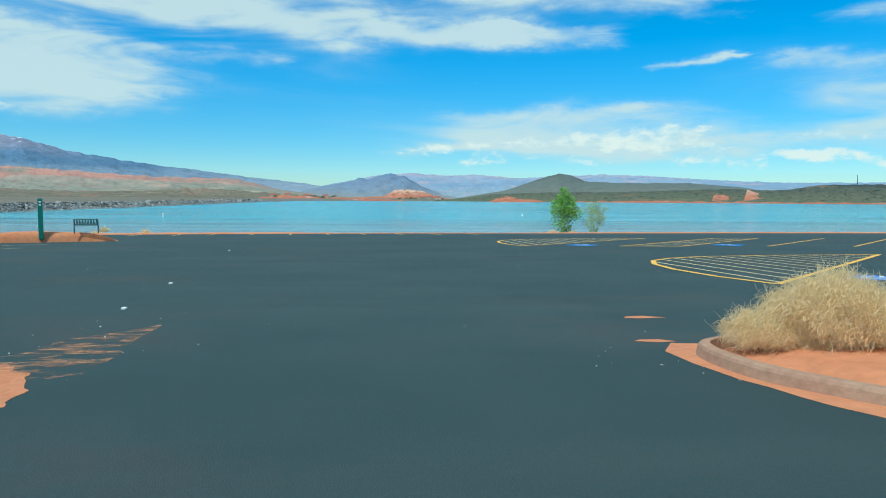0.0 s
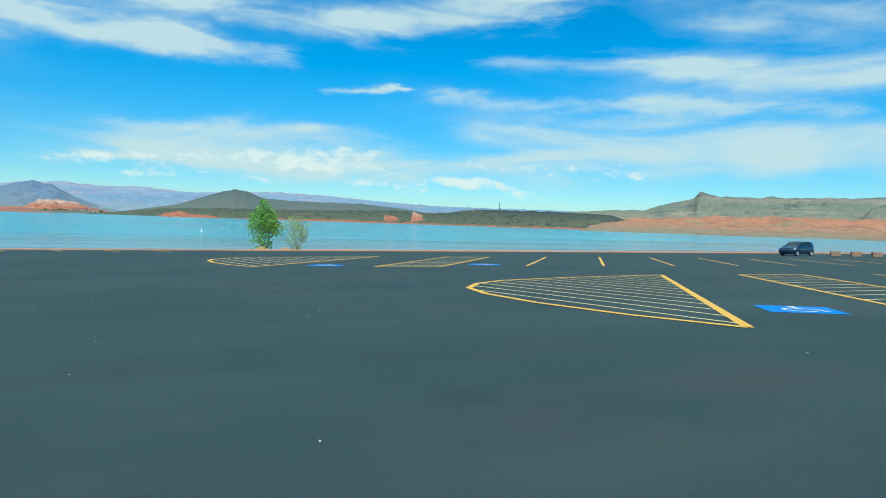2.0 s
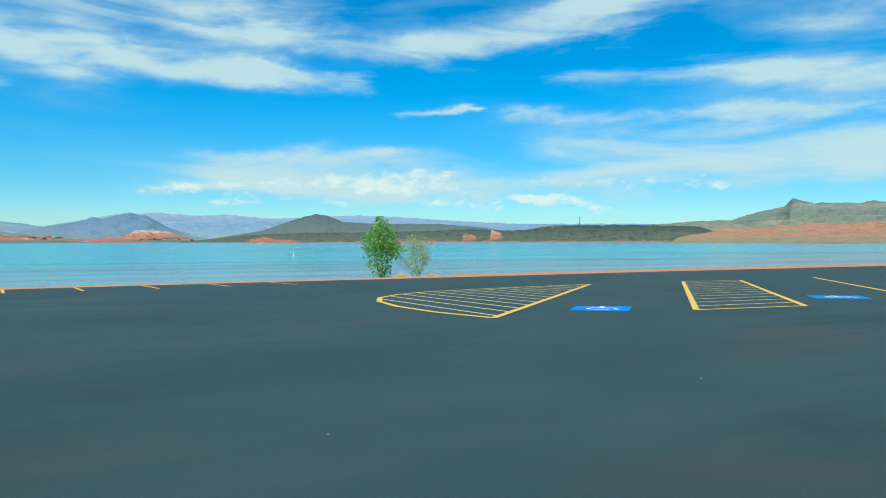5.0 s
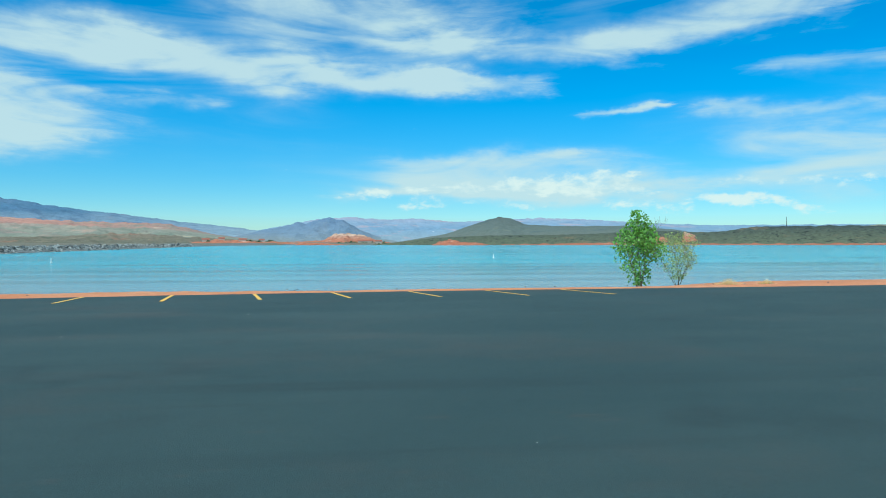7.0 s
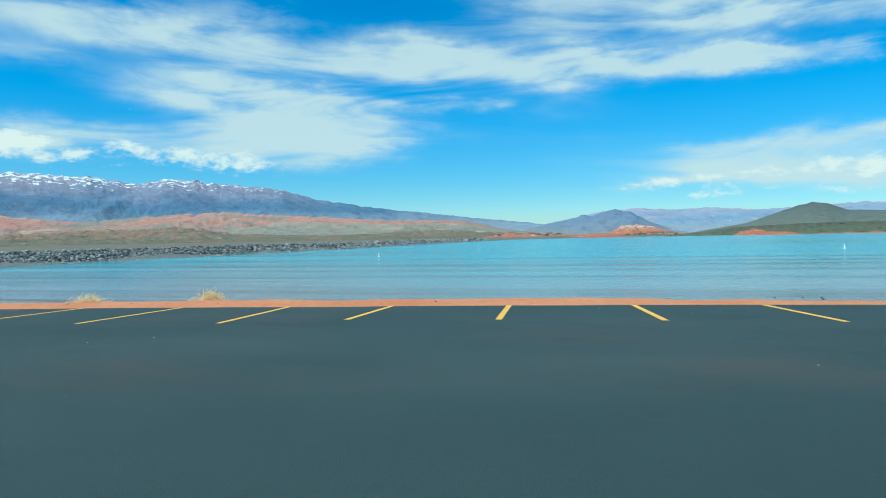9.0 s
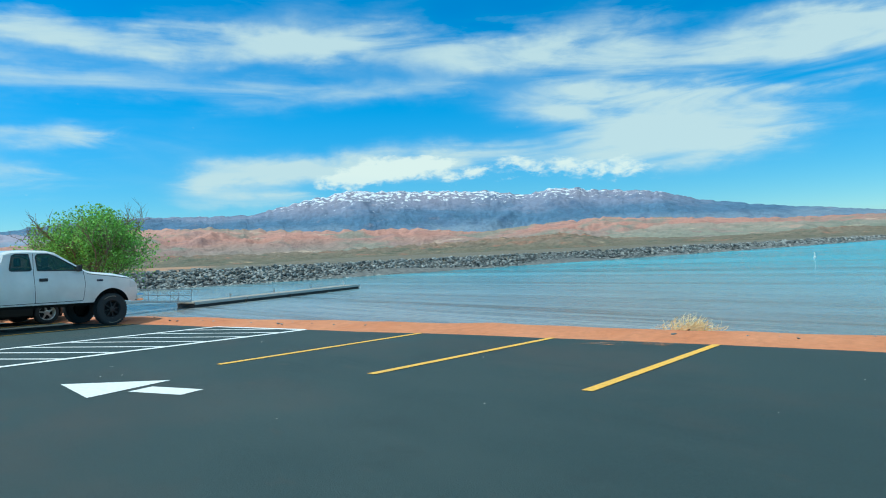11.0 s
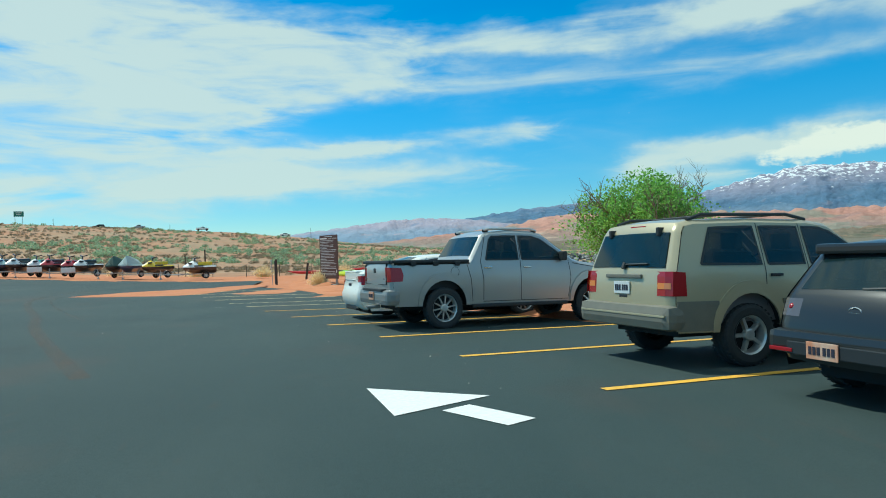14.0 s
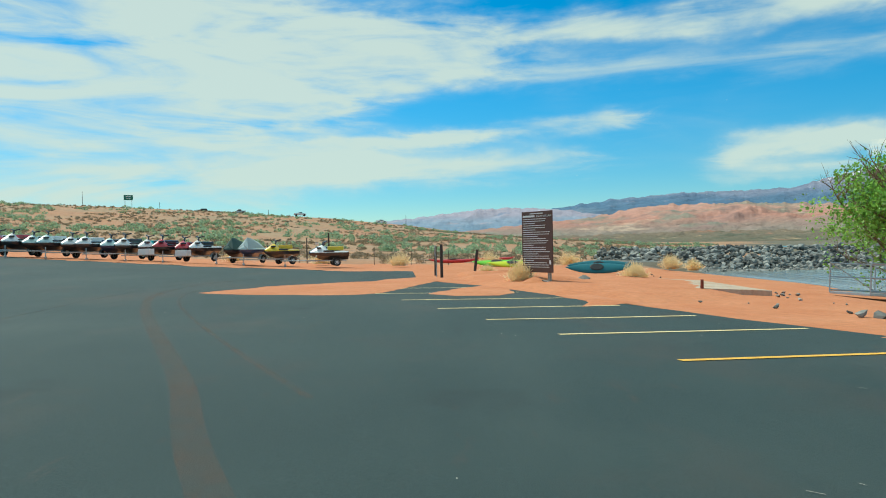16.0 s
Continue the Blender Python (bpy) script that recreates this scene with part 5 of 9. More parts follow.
def car(name, label, S, contour, bottom, axles, r, tyre_w, rim_r, spokes, paint, arch_r, windows, gaps, glass=GLASS, screens=(), skip=None,
        rim_mat=ALLOY, pose_m=None, letters=False, category="car", track_in=0.02, cladding=None, clad_top=0.0, arch_lip=None):
    """The whole car; screens hold contour ranges for windscreen and rear window as (first, last, share)."""
    root = empty(name, pose_m or Matrix(), label, category)
    bm = bmesh.new()
    panes = [(seg, share) for _, seg, share in screens]
    contour = with_points(contour, [q for seg, _ in panes for q in seg])
    swept(bm, S, contour, skip=skip, cols=sorted({*COLS, *(sd * share for _, share in panes for sd in (1, -1))}), panes=panes)
    c = refine(contour)
    ns = normals2(c)
    top = [tuple(q - n * S.edge) for q, n in zip(c, ns)]
    low = []
    for cy in axles[::-1]:
        low += arch(cy, arch_r, bottom)[::-1]
    poly = top + [(top[-1][0] - 0.02, bottom)] + low + [(top[0][0] + 0.02, bottom)]
    for sd in (1, -1):
        side_sheet(bm, S, poly, side=sd, holes=[list(w_) for _, w_ in windows])
    bmesh.ops.remove_doubles(bm, verts=bm.verts[:], dist=0.003)
    body = part("body", bm, paint, root, smooth=False)
    for p_ in body.data.polygons:
        p_.use_smooth = True
    md = body.modifiers.new("split", "EDGE_SPLIT")
    md.split_angle = radians(38)
    # dark inside of the wheel wells and the floor
    bm = bmesh.new()
    w_in = S.w - tyre_w - 0.10
    box(bm, -w_in, 0.35, bottom - 0.08, w_in, S.L - 0.35, bottom + 0.12)
    for cy in axles:
        for sd in (1, -1):
            ring = [(q[0], q[1]) for q in arch(cy, arch_r + 0.005, bottom)]
            a = [bm.verts.new((sd * (S.half(q[0], q[1]) - 0.004), q[0], q[1])) for q in ring]
            b = [bm.verts.new((sd * w_in, q[0], q[1])) for q in ring]
            for i in range(len(ring) - 1):
                bm.faces.new((a[i], a[i + 1], b[i + 1], b[i]))
            bm.faces.new(b)
    part("underbody", bm, DARK, root)
    # door linings, dashboard and steering wheel behind the glass
    ya, yb = min(q[0] for _, w_ in windows for q in w_), max(q[0] for _, w_ in windows for q in w_)
    zb = min(q[1] for _, w_ in windows for q in w_)
    for sd in (1, -1):
        bm = bmesh.new()
        side_sheet(bm, S, [(ya, bottom + 0.1), (ya, zb - 0.02), (yb, zb - 0.02), (yb, bottom + 0.1)], -0.06, sd, 0.4)
        part("door_lining", bm, SEAT, root)
    bm = bmesh.new()
    box(bm, -S.w + 0.14, yb - 0.28, zb - 0.28, S.w - 0.14, yb + 0.12, zb - 0.01, 0.05)
    part("dashboard", bm, BLACK, root)
    bm = bmesh.new()
    m_w = Matrix.Translation((-S.w * 0.45, yb - 0.42, zb - 0.02)) @ Matrix.Rotation(radians(-25), 4, "X")
    for k in range(16):
        a0, a1 = 6.2832 * k / 16, 6.2832 * (k + 1) / 16
        tube(bm, m_w @ Vector((0.18 * math.cos(a0), 0, 0.18 * math.sin(a0))), m_w @ Vector((0.18 * math.cos(a1), 0, 0.18 * math.sin(a1))), 0.014, n=6, caps=False)
    part("steering_wheel", bm, BLACK, root)
    for cy in axles:
        for sd in (1, -1):
            wheel(root, sd * (S.w - track_in - tyre_w / 2), cy, r, tyre_w, rim_r, spokes, rim_mat, letters=letters)
    for wname, poly_w in windows:
        for sd in (1, -1):
            bm = bmesh.new()
            side_sheet(bm, S, poly_w, 0.004, sd, 0.2)
            g = part(wname, bm, glass, root, smooth=True)
            bm = bmesh.new()
            ribbon(bm, S, list(poly_w) + [poly_w[0]], 0.028, 0.006, sd)
            part("window_seal", bm, BLACK, g)
    for sname, seg, share in screens:
        bm = bmesh.new()
        swept(bm, S, seg, out=0.006, cols=[-share, -share * 0.8, -share * 0.4, 0, share * 0.4, share * 0.8, share])
        part(sname, bm, glass, root, smooth=True)
    for path in gaps:
        for sd in (1, -1):
            bm = bmesh.new()
            ribbon(bm, S, path, 0.012, 0.002, sd)
            part("panel_gap", bm, BLACK, root)
    if arch_lip:
        for cy in axles:
            for sd in (1, -1):
                bm = bmesh.new()
                outer = arch(cy, arch_r + 0.075, bottom)
                inner = arch(cy, arch_r - 0.004, bottom)[::-1]
                side_sheet(bm, S, outer + inner, 0.004, sd, 0.3, thick=0.02)
                part("wheel_arch_lip", bm, arch_lip, root)
    return root


def add_box(parent, name, mat, x0, y0, z0, x1, y1, z1, bevel=0.01, label=""):
    bm = bmesh.new()
    box(bm, x0, y0, z0, x1, y1, z1, bevel)
    return part(name, bm, mat, parent, label)


def both(parent, name, mat, x0, y0, z0, x1, y1, z1, bevel=0.01):
    for sd in (1, -1):
        a, b = sorted((sd * x0, sd * x1))
        add_box(parent, name, mat, a, y0, z0, b, y1, z1, bevel)


def handle(parent, S, y, z, mat, l=0.17, h=0.035):
    for sd in (1, -1):
        bm = bmesh.new()
        x = S.half(y, z)
        box(bm, min(sd * x, sd * (x + 0.03)), y - l / 2, z - h / 2, max(sd * x, sd * (x + 0.03)), y + l / 2, z + h / 2, 0.01)
        part("door_handle", bm, mat, parent)


def mirror(parent, S, y, z, mat, w=0.2, h=0.17):
    for sd in (1, -1):
        bm = bmesh.new()
        x = S.half(y, z)
        a, b = sorted((sd * (x + 0.03), sd * (x + 0.03 + w)))
        box(bm, a, y - 0.05, z - h / 2, b, y + 0.06, z + h / 2, 0.03)
        a, b = sorted((sd * (x - 0.01), sd * (x + 0.06)))
        box(bm, a, y - 0.02, z - h / 2, b, y + 0.03, z - h / 2 + 0.05)
        part("side_mirror", bm, mat, parent)


def seats(parent, rows_, z, w):
    for y in rows_:
        for sd in (1, -1):
            bm = bmesh.new()
            box(bm, sd * w * 0.45 - 0.24, y - 0.08, z, sd * w * 0.45 + 0.24, y + 0.08, z + 0.55, 0.05)
            box(bm, sd * w * 0.45 - 0.12, y - 0.06, z + 0.57, sd * w * 0.45 + 0.12, y + 0.04, z + 0.78, 0.04)
            part("seat", bm, SEAT, parent)


def bed(root, S, y0, y1, rail, floor, mat):
    """The open cargo bed: floor, inner walls and front wall."""
    bm = bmesh.new()
    w = S.w - 0.12
    vs = [(-w, y0), (w, y0), (w, y1), (-w, y1)]
    lo = [bm.verts.new((x, y, floor)) for x, y in vs]
    hi = [bm.verts.new((x, y, rail)) for x, y in vs]
    bm.faces.new(lo)
    for i in range(4):
        bm.faces.new((lo[i], hi[i], hi[(i + 1) % 4], lo[(i + 1) % 4]))
    part("bed_liner", bm, mat, root)


def place(S, ro, right, az, track_in=0.02):
    """Stand a car so that its rear right wheel meets the ground at right."""
    a = radians(az)
    x = S.w - track_in
    ox = right[0] - math.cos(a) * x + math.sin(a) * ro
    oy = right[1] - math.sin(a) * x - math.cos(a) * ro
    # the pose's origin is the tail's middle; lay it on the slope under the car's middle
    cx, cy = ox - math.sin(a) * 2.4, oy + math.cos(a) * 2.4
    return on_ground(cx, cy, az) @ Matrix.Translation((0, -2.4, 0))


def white_pickup():
    S = Shell(0.985, 5.72, 1.34, 0.22, 0.09, 0.7, 0.62, bulge=0.035)
    tail = [(0.06, 0.66), (0.05, 0.9), (0.05, 1.38), (0.08, 1.43)]
    contour = tail + [(2.03, 1.43), (2.06, 1.47), (2.24, 1.88), (2.40, 1.935), (2.8, 1.955), (3.25, 1.945), (3.48, 1.895), (4.22, 1.44), (4.36, 1.40), (4.9, 1.35), (5.35, 1.26), (5.55, 1.16), (5.64, 1.02), (5.66, 0.8), (5.62, 0.66)]
    wins = [("quarter_window", [(2.36, 1.49), (2.44, 1.82), (2.52, 1.86), (2.82, 1.86), (2.86, 1.49), (2.82, 1.46), (2.40, 1.46)]),
            ("door_window", [(3.00, 1.46), (2.98, 1.80), (3.04, 1.86), (3.30, 1.86), (3.46, 1.80), (4.00, 1.49), (3.98, 1.45)])]
    gaps = [[(2.03, 0.64), (2.03, 1.42)], [(2.93, 0.66), (2.90, 1.4), (2.93, 1.88)], [(4.10, 0.70), (4.15, 1.1), (4.12, 1.42)], [(2.06, 0.66), (4.08, 0.68)], [(4.2, 1.36), (5.45, 1.20)]]
    m = on_ground(-38.46 - math.sin(radians(12.0)) * 2.4, 40.66 + math.cos(radians(12.0)) * 2.4, 12.0) @ Matrix.Translation((0, -2.4, 0)) @ Matrix.Diagonal((0.97, 0.93, 0.97, 1))
    c = car("pickup_truck", "white extended-cab pickup with rust spots and tall tyres", S, contour, 0.62, (1.08, 4.86), 0.415, 0.27, 0.225, 8, PAINT_WHITE, 0.50, wins, gaps, CLEAR_GLASS,
            [("rear_window", [(2.085, 1.53), (2.225, 1.84)], 0.80), ("windscreen", [(3.52, 1.86), (4.18, 1.48)], 0.86)], lambda y, z: 0.14 < y < 1.98 and z > 1.40,
            rim_mat=BLACK, pose_m=m, letters=True, category="pickup truck", track_in=-0.01)
    bed(c, S, 0.14, 1.98, 1.42, 0.85, BLACK)
    for sd in (1, -1):
        a, b = sorted((sd * 0.86, sd * 0.965))
        add_box(c, "bed_rail_cap", BLACK, a, 0.16, 1.405, b, 2.0, 1.44, 0.012, "black plastic bed rail cap")
    bm = bmesh.new()
    ribbon(bm, S, [(0.06, 1.02), (2.0, 0.98), (4.0, 0.98), (5.4, 0.98)], 0.02, 0.003, 1)
    ribbon(bm, S, [(0.06, 1.02), (2.0, 0.98), (4.0, 0.98), (5.4, 0.98)], 0.02, 0.003, -1)
    part("side_moulding", bm, PAINT_WHITE, c)
    for t0, t1 in ((0.87, 0.99), (-0.99, -0.87)):
        bm = bmesh.new()
        end_patch(bm, S, tail, t0, t1, 0.93, 1.32, 0.012, 0.05)
        part("tail_lamp", bm, RED_LAMP, c, "tall red tail lamp")
    for sd in (1, -1):
        bm = bmesh.new()
        side_sheet(bm, S, [(0.05, 0.93), (0.05, 1.32), (0.11, 1.32), (0.15, 1.28), (0.175, 1.16), (0.175, 1.02), (0.14, 0.94)], 0.008, sd, 0.06)
        part("tail_lamp_side", bm, RED_LAMP, c)
        bm = bmesh.new()
        side_sheet(bm, S, [(5.36, 0.98), (5.36, 1.16), (5.52, 1.12), (5.56, 0.98)], 0.006, sd, 0.3)
        part("head_lamp", bm, LAMP, c)
    for t0, t1 in ((0.62, 0.95), (-0.95, -0.62)):
        bm = bmesh.new()
        end_patch(bm, S, contour[-5:], t0, t1, 0.98, 1.12, 0.01, 0.03, front=True)
        part("head_lamp", bm, LAMP, c)
    bm = bmesh.new()
    end_patch(bm, S, contour[-5:], -0.58, 0.58, 0.88, 1.12, 0.012, 0.03, front=True)
    part("grille", bm, BLACK, c)
    # tailgate seams, latch, badges and rust
    bm = bmesh.new()
    for x0, z0, x1, z1 in ((-0.79, 0.88, -0.775, 1.40), (0.775, 0.88, 0.79, 1.40), (-0.79, 0.88, 0.79, 0.895)):
        box(bm, x0, 0.035, z0, x1, 0.06, z1)
    part("tailgate_gap", bm, BLACK, c)
    add_box(c, "tailgate_latch", BLACK, -0.12, 0.005, 1.23, 0.12, 0.05, 1.33, 0.02)
    add_box(c, "badge", CHROME, -0.70, 0.012, 1.02, -0.50, 0.045, 1.07, 0.008)
    bm = bmesh.new()
    lathe(bm, [(0.0, -0.006), (0.085, -0.004), (0.095, 0.02)], 20, Matrix.Translation((0.62, 0.03, 1.0)) @ Matrix.Diagonal((1, 1, 0.5, 1)))
    part("badge", bm, INK, c)
    for x, z, rr in ((-0.36, 1.16, 0.018), (-0.36, 1.11, 0.024), (-0.355, 1.04, 0.018), (-0.08, 1.12, 0.014), (0.15, 1.06, 0.01), (0.3, 0.98, 0.012), (-0.6, 1.2, 0.01), (0.45, 1.03, 0.012)):
        bm = bmesh.new()
        n = 9
        vs = [bm.verts.new((x + rr * random.uniform(0.6, 1.1) * math.cos(6.283 * k / n), 0.018, z + rr * random.uniform(0.8, 1.5) * math.sin(6.283 * k / n))) for k in range(n)]
        bm.faces.new(vs)
        part("rust_spot", bm, RUST, c)
    add_box(c, "rear_bumper", WORN_CHROME, -0.98, -0.13, 0.58, 0.98, 0.10, 0.84, 0.06, "dented chrome step bumper")
    add_box(c, "bumper_step", BLACK, -0.94, -0.10, 0.82, 0.94, 0.05, 0.862, 0.012)
    add_box(c, "bumper_recess", BLACK, -0.22, -0.137, 0.62, 0.22, -0.10, 0.80, 0.01)
    plate(c, 0.0, -0.148, 0.72, PLATE_RED)
    bm = bmesh.new()
    tube(bm, (0, 0.1, 0.55), (0, -0.22, 0.55), 0.035, n=8)
    tube(bm, (0, -0.20, 0.55), (0, -0.20, 0.64), 0.018, n=8)
    bmesh.ops.create_icosphere(bm, subdivisions=2, radius=0.032, matrix=Matrix.Translation((0, -0.20, 0.66)))
    part("tow_hitch", bm, STEEL, c)
    add_box(c, "front_bumper", CHROME, -0.95, 5.56, 0.60, 0.95, 5.78, 0.80, 0.05)
    handle(c, S, 3.12, 1.23, BLACK, 0.2, 0.075)
    mirror(c, S, 3.98, 1.50, BLACK, 0.13, 0.16)
    seats(c, (2.75, 3.4), 1.0, 0.9)
    add_box(c, "third_brake_lamp", RED_LAMP, -0.18, 2.20, 1.895, 0.18, 2.30, 1.925, 0.008)
    box_ = add_box(c, "tool_box", ALLOY, -0.93, 1.40, 1.30, 0.93, 1.98, 1.51, 0.02, "ribbed aluminium tool box across the bed")
    bm = bmesh.new()
    for k in range(3):
        box(bm, -0.935, 1.44, 1.40 + k * 0.04, 0.935, 1.455, 1.415 + k * 0.04)
    part("rib", bm, STEEL, box_)
    for sd in (1, -1):
        bm = bmesh.new()
        ribbon(bm, S, [(0.60, 1.22), (0.90, 1.22)], 0.035, 0.004, sd)
        part("decal", bm, STEEL, c, "faded grey side decal")
        bm = bmesh.new()
        ribbon(bm, S, [(4.45, 1.18), (4.62, 1.18)], 0.05, 0.008, sd)
        part("fender_badge", bm, INK, c)
    return c


def silver_pickup():
    S = Shell(0.935, 5.34, 1.16, 0.24, 0.10, 0.8, 0.42, bulge=0.03)
    tail = [(0.10, 0.62), (0.08, 0.8), (0.07, 1.12), (0.10, 1.20)]
    contour = tail + [(1.66, 1.22), (1.69, 1.26), (1.98, 1.70), (2.14, 1.765), (2.6, 1.80), (3.1, 1.785), (3.35, 1.73), (4.05, 1.24), (4.2, 1.19), (4.8, 1.10), (5.12, 0.98), (5.25, 0.82), (5.26, 0.6), (5.22, 0.45)]
    wins = [("rear_door_window", [(2.02, 1.24), (2.13, 1.62), (2.20, 1.68), (2.72, 1.69), (2.74, 1.24)]),
            ("front_door_window", [(2.82, 1.24), (2.80, 1.69), (3.10, 1.68), (3.30, 1.62), (3.82, 1.28), (3.82, 1.23)])]
    gaps = [[(1.72, 0.48), (1.68, 0.9), (1.60, 1.2)], [(1.95, 0.50), (1.95, 0.9), (1.90, 1.20), (2.05, 1.70)], [(2.78, 0.48), (2.78, 1.70)], [(3.88, 0.50), (3.94, 0.9), (3.90, 1.22)], [(1.95, 0.47), (3.88, 0.47)], [(4.0, 1.16), (5.0, 1.0)]]
    m = place(S, 1.13, (-48.14, 38.06), 18.0) @ Matrix.Translation((S.w, 1.13, 0)) @ Matrix.Diagonal((0.94, 0.96, 1, 1)) @ Matrix.Translation((-S.w, -1.13, 0))
    c = car("pickup_truck", "silver crew-cab pickup with alloy wheels and black bed rail", S, contour, 0.42, (1.13, 4.445), 0.375, 0.24, 0.245, 10, PAINT_SILVER, 0.455, wins, gaps, GLASS,
            [("rear_window", [(1.72, 1.31), (1.955, 1.67)], 0.90), ("windscreen", [(3.40, 1.70), (4.0, 1.28)], 0.88)], lambda y, z: 0.16 < y < 1.62 and z > 1.17,
            pose_m=m, category="pickup truck", track_in=-0.005, arch_lip=PAINT_SILVER)
    bed(c, S, 0.16, 1.62, 1.2, 0.7, BLACK)
    for sd in (1, -1):
        a, b = sorted((sd * 0.80, sd * 0.915))
        add_box(c, "bed_rail", BLACK, a, 0.08, 1.19, b, 1.66, 1.25, 0.02, "black bed rail with tie-downs")
        for y in (0.5, 0.95, 1.4):
            a, b = sorted((sd * 0.905, sd * 0.955))
            add_box(c, "tie_down", BLACK, a, y - 0.05, 1.14, b, y + 0.05, 1.22, 0.012)
    add_box(c, "tailgate_cap", BLACK, -0.84, 0.05, 1.19, 0.84, 0.13, 1.245, 0.015)
    for t0, t1 in ((0.72, 0.985), (-0.985, -0.72)):
        bm = bmesh.new()
        end_patch(bm, S, tail, t0, t1, 0.86, 1.12, 0.014, 0.05)
        l = part("tail_lamp", bm, RED_LAMP, c)
        bm = bmesh.new()
        end_patch(bm, S, tail, t0 + (t1 - t0) * (0.08 if t0 > 0 else 0.62), t0 + (t1 - t0) * (0.38 if t0 > 0 else 0.92), 0.885, 0.945, 0.018, 0.02)
        part("reverse_lens", bm, SMOKED, l)
    for sd in (1, -1):
        bm = bmesh.new()
        side_sheet(bm, S, [(0.09, 0.86), (0.09, 1.12), (0.28, 1.11), (0.32, 0.98), (0.30, 0.87)], 0.006, sd, 0.3)
        part("tail_lamp_side", bm, RED_LAMP, c)
        bm = bmesh.new()
        side_sheet(bm, S, [(4.98, 0.78), (4.95, 0.96), (5.10, 0.93), (5.18, 0.80)], 0.006, sd, 0.3)
        part("head_lamp", bm, LAMP, c)
        bm = bmesh.new()
        n = 16
        y0, z0 = 1.35, 1.03
        ribbon(bm, S, [(y0 + 0.085 * math.cos(6.283 * k / n), z0 + 0.085 * math.sin(6.283 * k / n)) for k in range(n + 1)], 0.008, 0.003, sd)
        part("fuel_door", bm, BLACK, c)
    bm = bmesh.new()
    for x0, z0, x1, z1 in ((-0.67, 0.82, -0.66, 1.18), (0.66, 0.82, 0.67, 1.18), (-0.67, 0.81, 0.67, 0.82)):
        box(bm, x0, 0.052, z0, x1, 0.09, z1)
    part("tailgate_gap", bm, BLACK, c)
    add_box(c, "tailgate_latch", BLACK, -0.07, 0.035, 1.02, 0.07, 0.08, 1.11, 0.015)
    bm = bmesh.new()
    lathe(bm, [(0.0, -0.008), (0.075, -0.006), (0.085, 0.02)], 20, Matrix.Translation((0, 0.062, 0.92)) @ Matrix.Diagonal((1, 1, 0.6, 1)))
    part("badge", bm, CHROME, c)
    add_box(c, "badge", CHROME, -0.56, 0.058, 0.90, -0.36, 0.085, 0.93, 0.005)
    add_box(c, "badge", CHROME, 0.44, 0.058, 0.90, 0.56, 0.085, 0.93, 0.005)
    add_box(c, "rear_bumper", BUMPER, -0.91, -0.02, 0.44, 0.91, 0.26, 0.72, 0.09)
    add_box(c, "bumper_pad", BLACK, -0.62, -0.03, 0.69, 0.62, 0.1, 0.735, 0.01)
    plate(c, 0.0, -0.034, 0.60, PLATE_RED)
    bm = bmesh.new()
    tube(bm, (0.12, 0.1, 0.40), (0.12, -0.16, 0.40), 0.032, n=8)
    part("tow_hitch", bm, STEEL, c)
    add_box(c, "front_bumper", PAINT_GREY, -0.88, 5.0, 0.40, 0.88, 5.32, 0.64, 0.07)
    both(c, "side_step", BLACK, 0.82, 1.7, 0.36, 0.95, 3.85, 0.43, 0.02)
    for sd in (1, -1):
        x = sd * (S.half(2.6, 1.74) - 0.10)
        for y in (2.12, 3.22):
            bm = bmesh.new()
            box(bm, x - 0.02, y - 0.06, 1.76, x + 0.02, y + 0.06, 1.815, 0.015)
            part("rail_foot", bm, BLACK, c)
        bm = bmesh.new()
        tube(bm, (x, 2.08, 1.80), (x, 2.22, 1.83), 0.026, n=8)
        tube(bm, (x, 2.22, 1.83), (x, 3.12, 1.83), 0.026, n=8)
        tube(bm, (x, 3.12, 1.83), (x, 3.28, 1.79), 0.026, n=8)
        part("roof_rail", bm, ALLOY, c)
    handle(c, S, 2.05, 1.10, CHROME)
    handle(c, S, 2.92, 1.10, CHROME)
    mirror(c, S, 3.72, 1.30, BLACK, 0.17, 0.18)
    seats(c, (2.4, 3.2), 0.85, 0.85)
    return c


